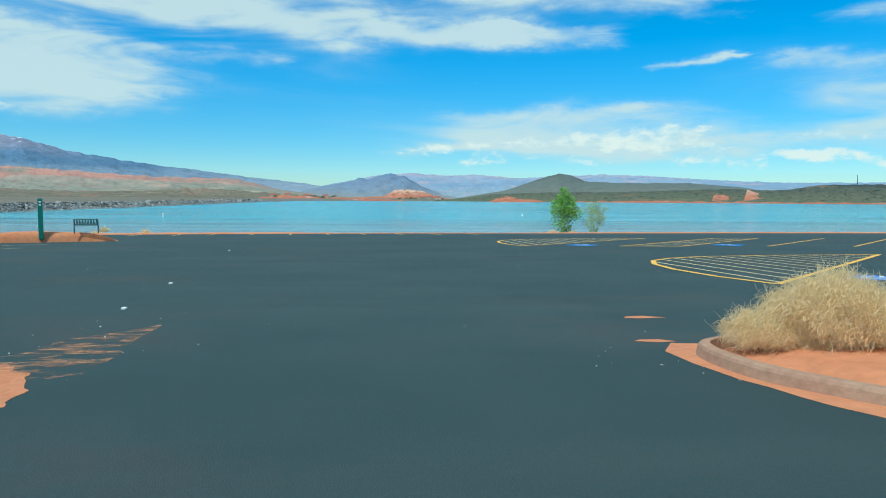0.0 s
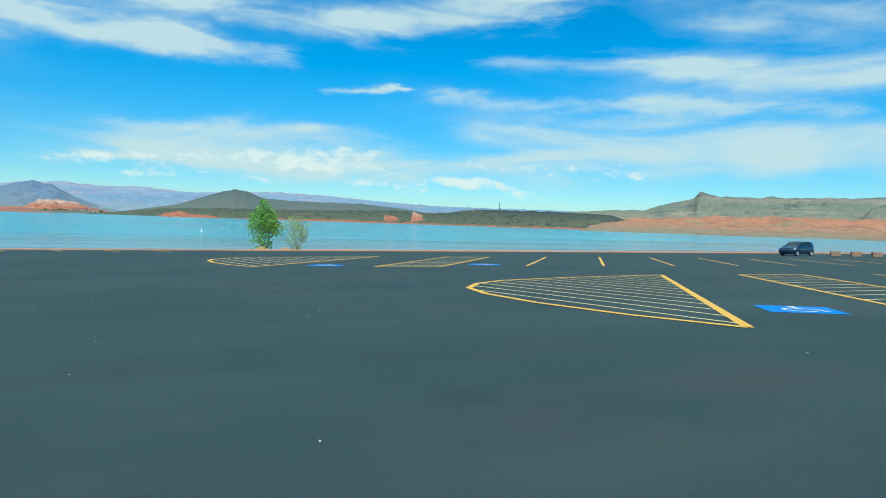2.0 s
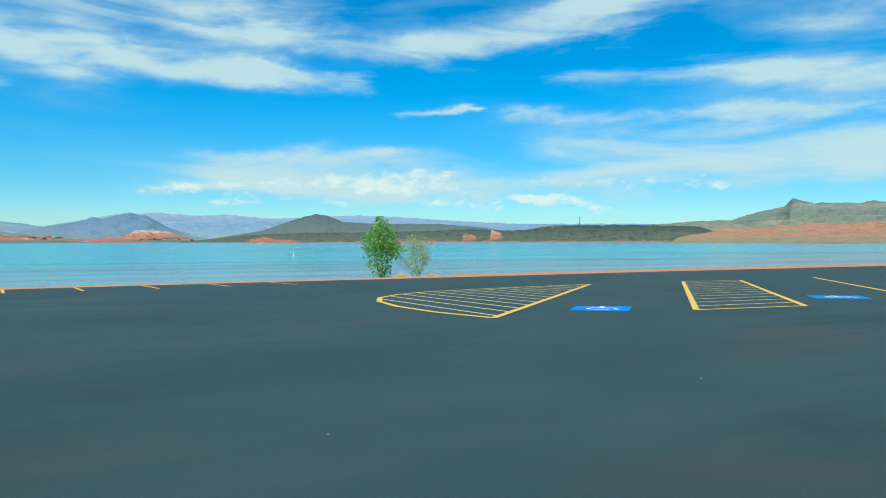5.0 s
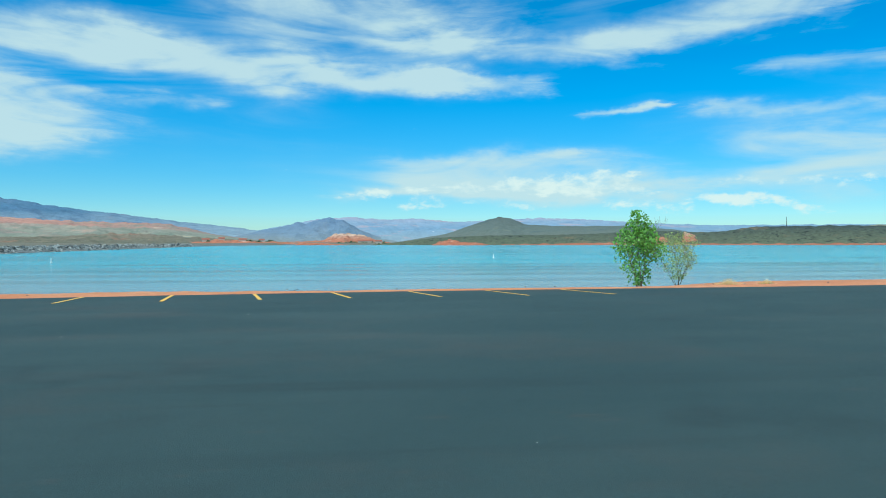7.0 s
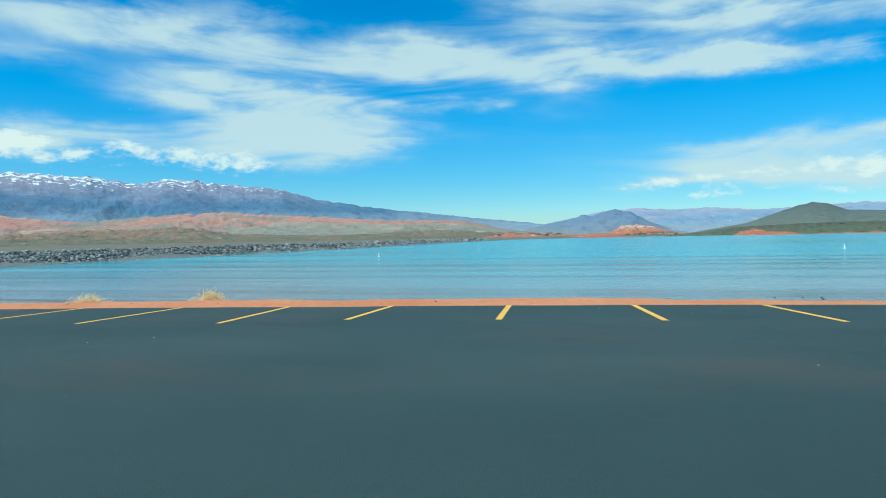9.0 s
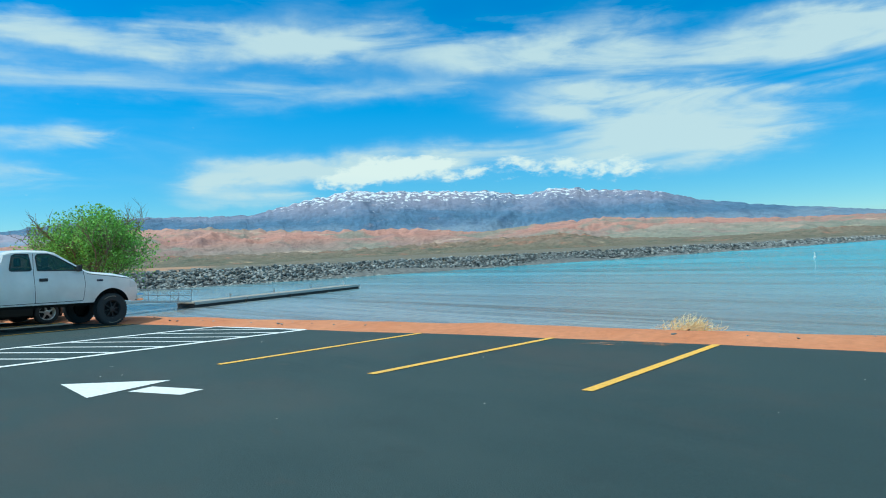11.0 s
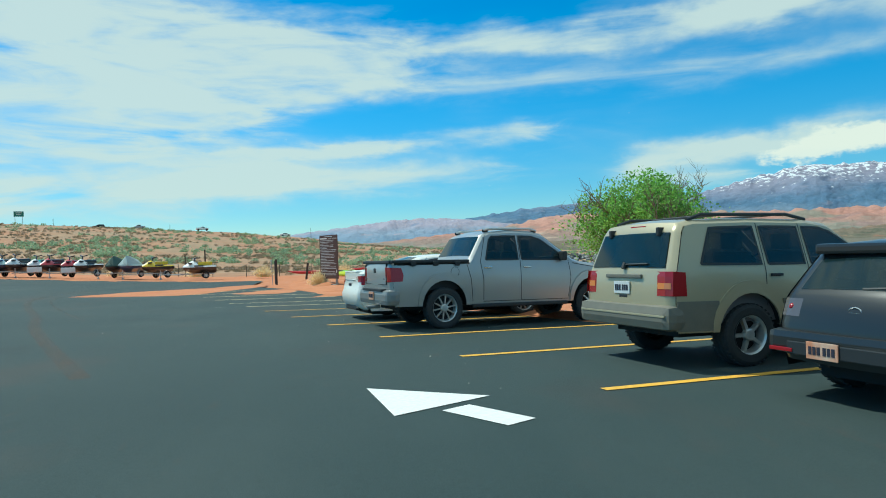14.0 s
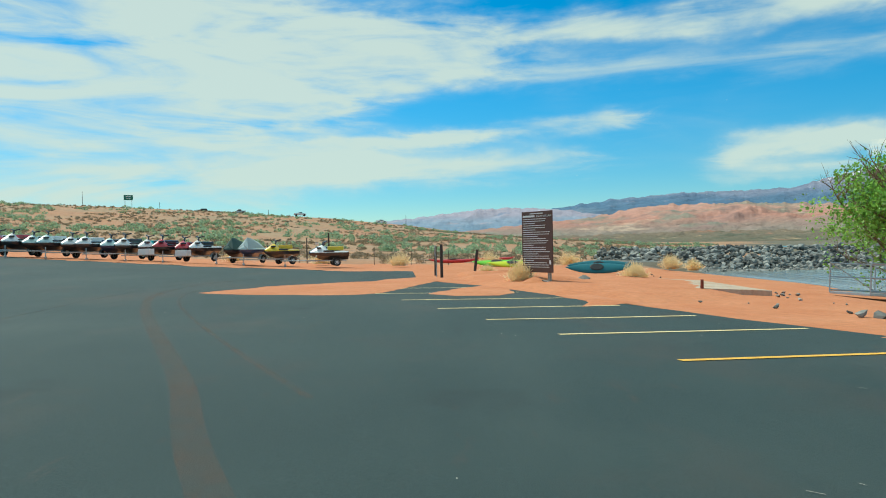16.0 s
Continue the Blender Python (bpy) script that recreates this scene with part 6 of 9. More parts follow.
def tan_suv():
    S = Shell(0.915, 4.61, 1.14, 0.28, 0.11, 0.8, 0.42, bulge=0.02)
    tail = [(0.06, 0.62), (0.05, 0.78), (0.07, 1.10), (0.24, 1.60)]
    contour = tail + [(0.30, 1.68), (0.45, 1.715), (1.2, 1.74), (2.1, 1.735), (2.45, 1.69), (3.15, 1.20), (3.3, 1.15), (4.1, 1.06), (4.42, 0.98), (4.54, 0.85), (4.56, 0.6), (4.52, 0.46)]
    wins = [("quarter_window", [(0.42, 1.20), (0.62, 1.62), (1.24, 1.64), (1.26, 1.19)]), ("rear_door_window", [(1.36, 1.19), (1.34, 1.64), (1.92, 1.64), (1.92, 1.19)]),
            ("front_door_window", [(2.02, 1.19), (2.0, 1.64), (2.28, 1.63), (2.44, 1.58), (2.98, 1.24), (2.98, 1.19)])]
    gaps = [[(1.30, 0.70), (1.30, 1.0), (1.31, 1.68)], [(1.96, 0.50), (1.96, 1.68)], [(3.05, 0.55), (3.10, 0.9), (3.05, 1.16)], [(1.45, 0.48), (3.05, 0.48)]]
    m = place(S, 1.05, (-43.1, 41.0), 16.0) @ Matrix.Diagonal((1, 1, 0.955, 1))
    c = car("suv", "tan boxy sport utility vehicle with grey lower cladding", S, contour, 0.42, (1.05, 3.74), 0.365, 0.24, 0.225, 5, PAINT_TAN, 0.445, wins, gaps, GLASS,
            [("rear_window", [(0.085, 1.16), (0.225, 1.57)], 0.86), ("windscreen", [(2.50, 1.66), (3.1, 1.24)], 0.88)], pose_m=m, track_in=-0.005, category="suv", arch_lip=PAINT_TAN)
    for sd in (1, -1):
        for y0, y1 in ((0.10, 0.60), (1.52, 3.28), (4.20, 4.48)):
            bm = bmesh.new()
            side_sheet(bm, S, [(y0, 0.44), (y0, 0.78), (y1, 0.78), (y1, 0.44)], 0.006, sd, 0.3, thick=0.012)
            part("cladding", bm, PAINT_GREY, c, "grey plastic side cladding")
    for t0, t1 in ((0.72, 0.985), (-0.985, -0.72)):
        bm = bmesh.new()
        end_patch(bm, S, tail, t0, t1, 0.84, 1.12, 0.014, 0.05)
        l = part("tail_lamp", bm, RED_LAMP, c)
        bm = bmesh.new()
        end_patch(bm, S, tail, t0 * 0.96 + t1 * 0.04, t1 * 0.9 + t0 * 0.1, 0.92, 0.99, 0.018, 0.02)
        part("amber_lens", bm, AMBER, l)
    for sd in (1, -1):
        bm = bmesh.new()
        side_sheet(bm, S, [(0.06, 0.84), (0.08, 1.12), (0.22, 1.11), (0.22, 0.84)], 0.006, sd, 0.3)
        part("tail_lamp_side", bm, RED_LAMP, c)
    add_box(c, "rear_bumper", PAINT_GREY, -0.87, -0.04, 0.44, 0.87, 0.26, 0.74, 0.11, "grey plastic rear bumper")
    add_box(c, "bumper_strip", PAINT_TAN, -0.80, -0.046, 0.60, 0.80, 0.0, 0.625, 0.004)
    add_box(c, "lift_handle", PAINT_GREY, -0.34, 0.015, 1.035, 0.34, 0.07, 1.085, 0.012)
    plate(c, -0.02, 0.02, 0.92, PLATE_WHITE)
    add_box(c, "hatch_latch", BLACK, -0.08, 0.02, 0.795, 0.08, 0.06, 0.835, 0.01)
    bm = bmesh.new()
    tube(bm, (0.0, 0.05, 1.20), (0.42, 0.06, 1.21), 0.012, n=6)
    tube(bm, (0.0, 0.03, 1.15), (0.0, 0.06, 1.22), 0.03, n=8)
    part("rear_wiper", bm, BLACK, c)
    for x in (-0.45, 0.45):
        add_box(c, "window_hinge", BLACK, x - 0.025, 0.17, 1.54, x + 0.025, 0.28, 1.64, 0.008)
    add_box(c, "third_brake_lamp", RED_LAMP, -0.14, 0.25, 1.645, 0.14, 0.31, 1.675, 0.006)
    for sd in (1, -1):
        x = sd * (S.half(1.2, 1.70) - 0.10)
        bm = bmesh.new()
        pts = [(x, 0.42, 1.72), (x, 0.62, 1.785), (x, 1.9, 1.80), (x, 2.2, 1.74)]
        for a, b in zip(pts, pts[1:]):
            tube(bm, a, b, 0.022, n=7)
        part("roof_rail", bm, BLACK, c)
    for y in (0.95, 1.65):
        bm = bmesh.new()
        tube(bm, (-0.66, y, 1.79), (0.66, y, 1.79), 0.018, n=7)
        part("cross_bar", bm, BLACK, c)
    handle(c, S, 1.45, 1.06, BLACK)
    handle(c, S, 2.12, 1.06, BLACK)
    mirror(c, S, 2.92, 1.27, BLACK, 0.17, 0.16)
    add_box(c, "front_bumper", PAINT_GREY, -0.86, 4.3, 0.40, 0.86, 4.62, 0.66, 0.07)
    seats(c, (1.3, 2.1), 0.8, 0.85)
    return c


def dark_hatchback():
    S = Shell(0.875, 4.49, 0.95, 0.34, 0.15, 0.9, 0.24, bulge=0.03)
    tail = [(0.10, 0.34), (0.02, 0.50), (0.03, 0.66), (0.12, 0.92), (0.42, 1.26)]
    contour = tail + [(0.50, 1.355), (0.72, 1.40), (1.4, 1.455), (2.1, 1.455), (2.55, 1.38), (3.3, 0.98), (3.45, 0.93), (4.0, 0.83), (4.32, 0.70), (4.44, 0.5), (4.40, 0.28)]
    wins = [("quarter_window", [(0.82, 1.05), (0.92, 1.30), (1.15, 1.34), (1.2, 1.02)]), ("rear_door_window", [(1.26, 1.01), (1.22, 1.35), (1.85, 1.37), (1.88, 0.99)]),
            ("front_door_window", [(1.96, 0.99), (1.93, 1.37), (2.25, 1.36), (2.45, 1.31), (3.05, 0.98)])]
    gaps = [[(1.30, 0.62), (1.22, 1.0), (1.20, 1.38)], [(1.92, 0.34), (1.91, 1.39)], [(3.1, 0.36), (3.15, 0.7), (3.1, 0.95)], [(1.45, 0.32), (3.1, 0.32)]]
    m = place(S, 0.95, (-40.35, 41.75), 15.5) @ Matrix.Diagonal((1, 1, 0.95, 1))
    c = car("hatchback", "dark grey hatchback with silver alloy wheels", S, contour, 0.26, (0.95, 3.59), 0.315, 0.21, 0.215, 5, PAINT_DARK, 0.375, wins, gaps, GLASS,
            [("rear_window", [(0.17, 0.97), (0.41, 1.245)], 0.80), ("windscreen", [(2.6, 1.355), (3.24, 1.01)], 0.86)], pose_m=m, track_in=0.0)
    for t0, t1 in ((0.58, 0.97), (-0.97, -0.58)):
        bm = bmesh.new()
        end_patch(bm, S, tail, t0, t1, 0.74, 0.90, 0.014, 0.05)
        l = part("tail_lamp", bm, SMOKED, c, "smoked clear-lens tail lamp")
        for k in (0.32, 0.68):
            bm = bmesh.new()
            tx = (t0 + (t1 - t0) * k) * S.half(0.07, 0.82)
            bmesh.ops.create_uvsphere(bm, u_segments=14, v_segments=8, radius=0.036, matrix=Matrix.Translation((tx, rear_y(tail, 0.82) + 0.012 + 0.03 * abs(k * 2 - 0.6), 0.82)))
            part("lamp_bowl", bm, RED_LAMP if abs(t0 + (t1 - t0) * k) > 0.75 else CHROME, l)
    bm = bmesh.new()
    box(bm, -0.62, 0.36, 1.30, 0.62, 0.62, 1.40, 0.03)
    part("roof_spoiler", bm, PAINT_DARK, c)
    add_box(c, "rear_bumper", PAINT_DARK, -0.80, -0.03, 0.40, 0.80, 0.22, 0.62, 0.07)
    both(c, "reflector", RED_LAMP, 0.52, -0.045, 0.42, 0.76, -0.01, 0.455, 0.005)
    add_box(c, "bumper_recess", BLACK, -0.58, -0.038, 0.40, 0.58, 0.0, 0.52, 0.01)
    plate(c, -0.22, -0.045, 0.46, PLATE_RED)
    bm = bmesh.new()
    tube(bm, (0.0, 0.16, 1.0), (0.36, 0.17, 1.02), 0.014, n=6)
    part("rear_wiper", bm, BLACK, c)
    bm = bmesh.new()
    lathe(bm, [(0.045, 0.0), (0.055, -0.008), (0.062, 0.0)], 20, Matrix.Translation((0, 0.06, 0.80)) @ Matrix.Diagonal((1.15, 1, 0.9, 1)))
    box(bm, -0.05, 0.048, 0.79, 0.05, 0.06, 0.805)
    part("badge", bm, CHROME, c)
    bm = bmesh.new()
    tube(bm, (0.25, 0.95, 1.43), (0.25, 0.62, 1.72), 0.006, n=5)
    part("antenna", bm, BLACK, c)
    handle(c, S, 1.38, 0.88, PAINT_DARK)
    handle(c, S, 2.05, 0.87, PAINT_DARK)
    mirror(c, S, 2.95, 1.02, PAINT_DARK, 0.16, 0.13)
    seats(c, (1.2, 2.0), 0.6, 0.8)
    return c


def white_sedan():
    S = Shell(0.91, 4.80, 0.98, 0.36, 0.14, 0.9, 0.22, bulge=0.03)
    tail = [(0.22, 0.23), (0.08, 0.29), (0.0, 0.42), (-0.015, 0.60), (0.03, 0.70), (0.06, 0.90), (0.05, 1.06)]
    contour = tail + [(0.14, 1.10), (0.62, 1.12), (1.42, 1.42), (1.7, 1.455), (2.3, 1.475), (2.75, 1.44), (3.0, 1.36), (3.62, 1.02), (3.78, 0.97), (4.4, 0.86), (4.64, 0.74), (4.76, 0.52), (4.72, 0.28)]
    wins = [("rear_door_window", [(1.22, 1.06), (1.52, 1.33), (1.72, 1.37), (2.10, 1.39), (2.10, 1.02)]), ("front_door_window", [(2.18, 1.02), (2.18, 1.39), (2.55, 1.38), (2.80, 1.32), (3.40, 1.01)])]
    gaps = [[(1.36, 0.66), (1.30, 1.0), (1.55, 1.40)], [(2.14, 0.34), (2.14, 1.42)], [(3.42, 0.36), (3.48, 0.7), (3.42, 0.99)], [(1.55, 0.30), (3.42, 0.30)], [(0.12, 0.76), (0.9, 0.74)]]
    m = place(S, 1.07, (-50.48, 37.5), 16.0) @ Matrix.Diagonal((1, 1, 0.94, 1))
    c = car("sedan", "pearl white four-door sedan with alloy wheels", S, contour, 0.21, (1.07, 3.845), 0.33, 0.21, 0.22, 10, PAINT_PEARL, 0.385, wins, gaps, GLASS,
            [("rear_window", [(0.70, 1.155), (1.36, 1.40)], 0.82), ("windscreen", [(3.04, 1.335), (3.56, 1.055)], 0.86)], pose_m=m, track_in=0.0, category="sedan")
    for t0, t1 in ((0.50, 0.985), (-0.985, -0.50)):
        bm = bmesh.new()
        end_patch(bm, S, tail, t0, t1, 0.86, 1.0, 0.012, 0.05)
        l = part("tail_lamp", bm, RED_LAMP, c, "red and clear tail lamp")
        bm = bmesh.new()
        end_patch(bm, S, tail, t0 * 0.96 + t1 * 0.04, t0 * 0.45 + t1 * 0.55, 0.91, 0.985, 0.017, 0.02)
        part("reverse_lens", bm, LAMP, l)
    for sd in (1, -1):
        bm = bmesh.new()
        side_sheet(bm, S, [(0.06, 0.80), (0.07, 1.0), (0.34, 1.0), (0.30, 0.90), (0.16, 0.80)], 0.006, sd, 0.3)
        part("tail_lamp_side", bm, RED_LAMP, c)
    add_box(c, "boot_spoiler", PAINT_PEARL, -0.60, 0.03, 1.08, 0.60, 0.2, 1.115, 0.015)
    add_box(c, "trim_bar", CHROME, -0.42, 0.018, 0.895, 0.42, 0.06, 0.918, 0.006)
    plate(c, 0.0, 0.018, 0.80, PLATE_WHITE)
    bm = bmesh.new()
    lathe(bm, [(0.05, 0.0), (0.06, -0.008), (0.068, 0.0)], 20, Matrix.Translation((0, 0.036, 0.97)) @ Matrix.Diagonal((1.2, 1, 0.85, 1)))
    part("badge", bm, CHROME, c)
    bm = bmesh.new()
    for x0, z0, x1, z1 in ((-0.52, 0.70, 0.52, 0.706),):
        box(bm, x0, 0.012, z0, x1, 0.05, z1)
    part("boot_gap", bm, BLACK, c)
    add_box(c, "bumper_valance", BLACK, -0.46, 0.02, 0.22, 0.46, 0.25, 0.33, 0.03)
    bm = bmesh.new()
    tube(bm, (0.55, 0.25, 0.30), (0.55, 0.02, 0.30), 0.035, n=10)
    part("exhaust", bm, CHROME, c)
    handle(c, S, 1.50, 0.90, PAINT_PEARL)
    handle(c, S, 2.28, 0.89, PAINT_PEARL)
    mirror(c, S, 3.32, 1.05, PAINT_PEARL, 0.16, 0.13)
    seats(c, (1.5, 2.3), 0.6, 0.82)
    return c


def blue_hatchback():
    S = Shell(0.84, 4.1, 0.95, 0.30, 0.13, 0.8, 0.24, bulge=0.03)
    tail = [(0.08, 0.34), (0.02, 0.55), (0.05, 0.85), (0.22, 1.30)]
    contour = tail + [(0.30, 1.43), (0.6, 1.49), (1.4, 1.52), (2.0, 1.50), (2.4, 1.42), (3.25, 0.98), (3.5, 0.90), (3.9, 0.78), (4.04, 0.55), (4.0, 0.28)]
    wins = [("rear_door_window", [(0.55, 1.05), (0.62, 1.38), (1.45, 1.42), (1.45, 1.0)]), ("front_door_window", [(1.53, 1.0), (1.53, 1.42), (2.1, 1.40), (2.3, 1.34), (3.0, 0.99)])]
    gaps = [[(1.49, 0.34), (1.49, 1.45)], [(2.9, 0.36), (2.95, 0.9)], [(0.9, 0.62), (0.7, 1.0)]]
    c = car("hatchback", "small dark blue hatchback parked alone by the shore", S, contour, 0.26, (0.75, 3.25), 0.30, 0.2, 0.2, 6, PAINT_BLUE, 0.36, wins, gaps, GLASS,
            [("rear_window", [(0.09, 0.96), (0.215, 1.28)], 0.8), ("windscreen", [(2.46, 1.39), (3.18, 1.01)], 0.86)], pose_m=on_ground(49.9, 44.2, 95) @ Matrix.Translation((0, -1.6, 0)) @ Matrix.Diagonal((0.8, 0.78, 0.78, 1)), track_in=0.0)
    for sd in (1, -1):
        bm = bmesh.new()
        side_sheet(bm, S, [(0.05, 0.80), (0.08, 1.02), (0.30, 1.0), (0.26, 0.84)], 0.006, sd, 0.3)
        part("tail_lamp", bm, RED_LAMP, c)
        bm = bmesh.new()
        side_sheet(bm, S, [(3.6, 0.66), (3.55, 0.84), (3.8, 0.78), (3.9, 0.68)], 0.006, sd, 0.3)
        part("head_lamp", bm, LAMP, c)
    mirror(c, S, 2.85, 1.02, PAINT_BLUE, 0.16, 0.13)
    plate(c, 0.0, 0.02, 0.72, PLATE_WHITE)
    return c


white_pickup()
silver_pickup()
tan_suv()
dark_hatchback()
white_sedan()
blue_hatchback()


# ---- shore, sand and kerbs ----
def berm():
    bm = bmesh.new()
    pts = []
    for (ax, ay), (bx, by) in zip(EDGE, EDGE[1:]):
        n = max(1, int(math.hypot(bx - ax, by - ay) / 0.7))
        pts += [(ax + (bx - ax) * k / n, ay + (by - ay) * k / n) for k in range(n)]
    pts.append(EDGE[-1])
    prof = ((-0.35, 0.004), (-0.1, 0.02), (0.15, 0.055), (0.5, 0.09), (0.9, 0.06), (1.4, -0.10), (2.4, -0.42), (3.6, -0.85))
    rows = []
    for i, (x, y) in enumerate(pts):
        a, b = pts[max(i - 1, 0)], pts[min(i + 1, len(pts) - 1)]
        d = Vector((b[0] - a[0], b[1] - a[1])).normalized()
        nn = Vector((-d.y, d.x))
        row = []
        for o, h in prof:
            k_ = 1 - 0.55 * smooth01((x + 15) / 10) * (1 - 0.6 * smooth01((x - 4) / 10))
            o, h = (o * k_, h * k_) if o < 1 else (o, h)
            wob = 0.22 * k_ * noise.noise((x * 0.5, y * 0.5, o * 0.3))
            q = Vector((x, y)) + nn * (o + wob)
            lump = 0.05 * k_ * noise.noise((q.x * 1.3, q.y * 1.3, 4)) * (1 if o > 0 else 0)
            row.append(bm.verts.new((q.x, q.y, lot_z(x, y) + h + lump)))
        rows.append(row)
    for r0, r1 in zip(rows, rows[1:]):
        for j in range(len(prof) - 1):
            bm.faces.new((r0[j], r1[j], r1[j + 1], r0[j + 1]))
    bmesh.ops.recalc_face_normals(bm, faces=bm.faces[:])
    if sum(f.normal.z for f in bm.faces) < 0:
        bmesh.ops.reverse_faces(bm, faces=bm.faces[:])
    thing("shore_berm", bm, SAND, "low red sand berm along the lot's shore edge", "sand bank", "structure", smooth=True)


berm()


def sand_patch(poly, wob, seed, label="thin drift of red sand blown over the asphalt", h=0.012, step=0.35, name="sand_drift", z_extra=0.0):
    fine = soft_outline(poly, wob, step, seed)
    fine = [(x + wob * (0.35 * noise.noise((x * 3.1, y * 3.1, seed)) + 0.18 * noise.noise((x * 9, y * 9, seed))), y + wob * (0.35 * noise.noise((x * 3.1, y * 3.1, seed + 3)) + 0.18 * noise.noise((x * 9, y * 9, seed + 3)))) for x, y in fine]
    bm = bmesh.new()
    c = Vector((sum(p_[0] for p_ in fine) / len(fine), sum(p_[1] for p_ in fine) / len(fine)))
    rings = []
    for f, hh in ((1.0, 0.003), (0.8, 0.6), (0.45, 1.0)):
        rings.append([bm.verts.new((c.x + (x - c.x) * f, c.y + (y - c.y) * f, lot_z(c.x + (x - c.x) * f, c.y + (y - c.y) * f) + (z_extra + h * hh if f < 1 else 0.003 if z_extra >= 0 else -0.16))) for x, y in fine])
    n = len(fine)
    for a, b in zip(rings, rings[1:]):
        for i in range(n):
            bm.faces.new((a[i], a[(i + 1) % n], b[(i + 1) % n], b[i]))
    m = bm.verts.new((c.x, c.y, lot_z(c.x, c.y) + z_extra + h))
    for i in range(n):
        bm.faces.new((rings[-1][i], rings[-1][(i + 1) % n], m))
    bmesh.ops.recalc_face_normals(bm, faces=bm.faces[:])
    if sum(f.normal.z for f in bm.faces) < 0:
        bmesh.ops.reverse_faces(bm, faces=bm.faces[:])
    return thing(name, bm, SAND, label, "sand", group="sand drifts", smooth=True)


def thin_drift(poly, name="sand_drift", label="thin ragged drift of red sand blown over the asphalt"):
    """A film of sand that lies on the asphalt and breaks up towards its rim."""
    bm = bmesh.new()
    bm.faces.new([bm.verts.new((x, y, lot_z(x, y) + 0.004)) for x, y in poly])
    bmesh.ops.triangulate(bm, faces=bm.faces[:])
    bmesh.ops.recalc_face_normals(bm, faces=bm.faces[:])
    if sum(f.normal.z for f in bm.faces) < 0:
        bmesh.ops.reverse_faces(bm, faces=bm.faces[:])
    return thing(name, bm, SAND_THIN, label, "sand", group="sand drifts")


thin_drift([(-3.45, 8.4), (-3.75, 7.8), (-4.1, 7.35), (-4.1, 6.6), (-4.4, 6.1), (-3.4, 5.4), (-3.05, 5.7), (-3.1, 6.4), (-3.3, 7.2)])
for k, (poly, wob) in enumerate((
        ([(-3.15, 4.7), (-3.2, 5.2), (-3.5, 5.75), (-3.95, 6.05), (-4.8, 6.0), (-6.5, 5.3), (-6.5, 3.4), (-4, 4.0)], 0.20),
        ([(2.38, 8.9), (2.6, 8.86), (2.95, 8.95), (2.7, 9.1), (2.45, 9.05)], 0.05), ([(2.05, 7.25), (2.3, 7.18), (2.5, 7.22), (2.35, 7.36), (2.15, 7.34)], 0.06),
        ([(-66.1, 23.7), (-67.6, 24.3), (-69.6, 24.6), (-71.8, 26.0), (-74.0, 27.6), (-78.0, 29.0), (-79.0, 30.0), (-75, 30.4), (-70.2, 29.5), (-67.2, 29.1), (-66.0, 28.4), (-65.5, 26.9), (-65.5, 25.2)], 0.22),
        ([(-66.6, 30.3), (-68.6, 30.9), (-71.5, 32.0), (-70.0, 33.0), (-67.4, 33.0), (-66.2, 32.4), (-65.9, 31.2)], 0.2),
        ([(-62.6, 34.2), (-64.4, 34.6), (-66.5, 34.0), (-67.2, 35.0), (-64, 35.9)], 0.2),
        ([(-88.5, 20), (-86.5, 22), (-85.5, 25.5), (-87, 27), (-92, 24)], 0.8), ([(-92, 2), (-89.4, 3), (-88.4, 10), (-87, 18), (-90, 19), (-94, 10)], 0.9))):
    sand_patch(poly, wob, 20 + k, h=0.01 if k < 3 else 0.02, step=0.07 if k < 3 else 0.25)
thin_drift([(-26.4, 48.4), (-25.2, 49.0), (-25.0, 49.5), (-26.0, 49.3)])

# loose mounds of sand west of the stalls
for k, (poly, h) in enumerate(((((-64, 36.2), (-70, 32.4), (-76, 31.2), (-84, 30.5), (-88, 34), (-84, 40), (-74, 42), (-66, 40)), 0.22),
                               (((-71, 33.5), (-74, 32.6), (-77, 34), (-76, 36.4), (-73, 36.6)), 0.34), (((-79, 31.4), (-83, 30.8), (-86, 32.4), (-83, 34.4), (-80, 33.6)), 0.25))):
    sand_patch(list(poly), 0.6, 60 + k, "soft mound of loose red sand", h, 0.8, "sand_mound", -0.06)

def smooth_path(pts, n=4):
    out = []
    for i in range(len(pts) - 1):
        p0, p1, p2, p3 = (Vector(pts[max(i - 1, 0)]), Vector(pts[i]), Vector(pts[i + 1]), Vector(pts[min(i + 2, len(pts) - 1)]))
        for k in range(n):
            t = k / n
            out.append(tuple(0.5 * (2 * p1 + (p2 - p0) * t + (2 * p0 - 5 * p1 + 4 * p2 - p3) * t * t + (3 * p1 - p0 - 3 * p2 + p3) * t ** 3)))
    return out + [tuple(pts[-1])]


# rusty tyre track swept over the asphalt
DUST = material("dusty_asphalt", (0.20, 0.115, 0.08), 0.9, grain=0.3, scale=25)
nt_ = DUST.node_tree
nz_, mr_ = nt_.nodes.new("ShaderNodeTexNoise"), nt_.nodes.new("ShaderNodeMapRange")
nz_.inputs["Scale"].default_value, nz_.inputs["Detail"].default_value = 4.0, 9
nt_.links.new(nt_.nodes.new("ShaderNodeNewGeometry").outputs["Position"], nz_.inputs["Vector"])
mr_.inputs["From Min"].default_value, mr_.inputs["From Max"].default_value, mr_.inputs["To Max"].default_value = 0.25, 0.85, 0.42
nt_.links.new(nz_.outputs["Fac"], mr_.inputs["Value"])
nt_.links.new(mr_.outputs[0], nt_.nodes["Principled BSDF"].inputs["Alpha"])
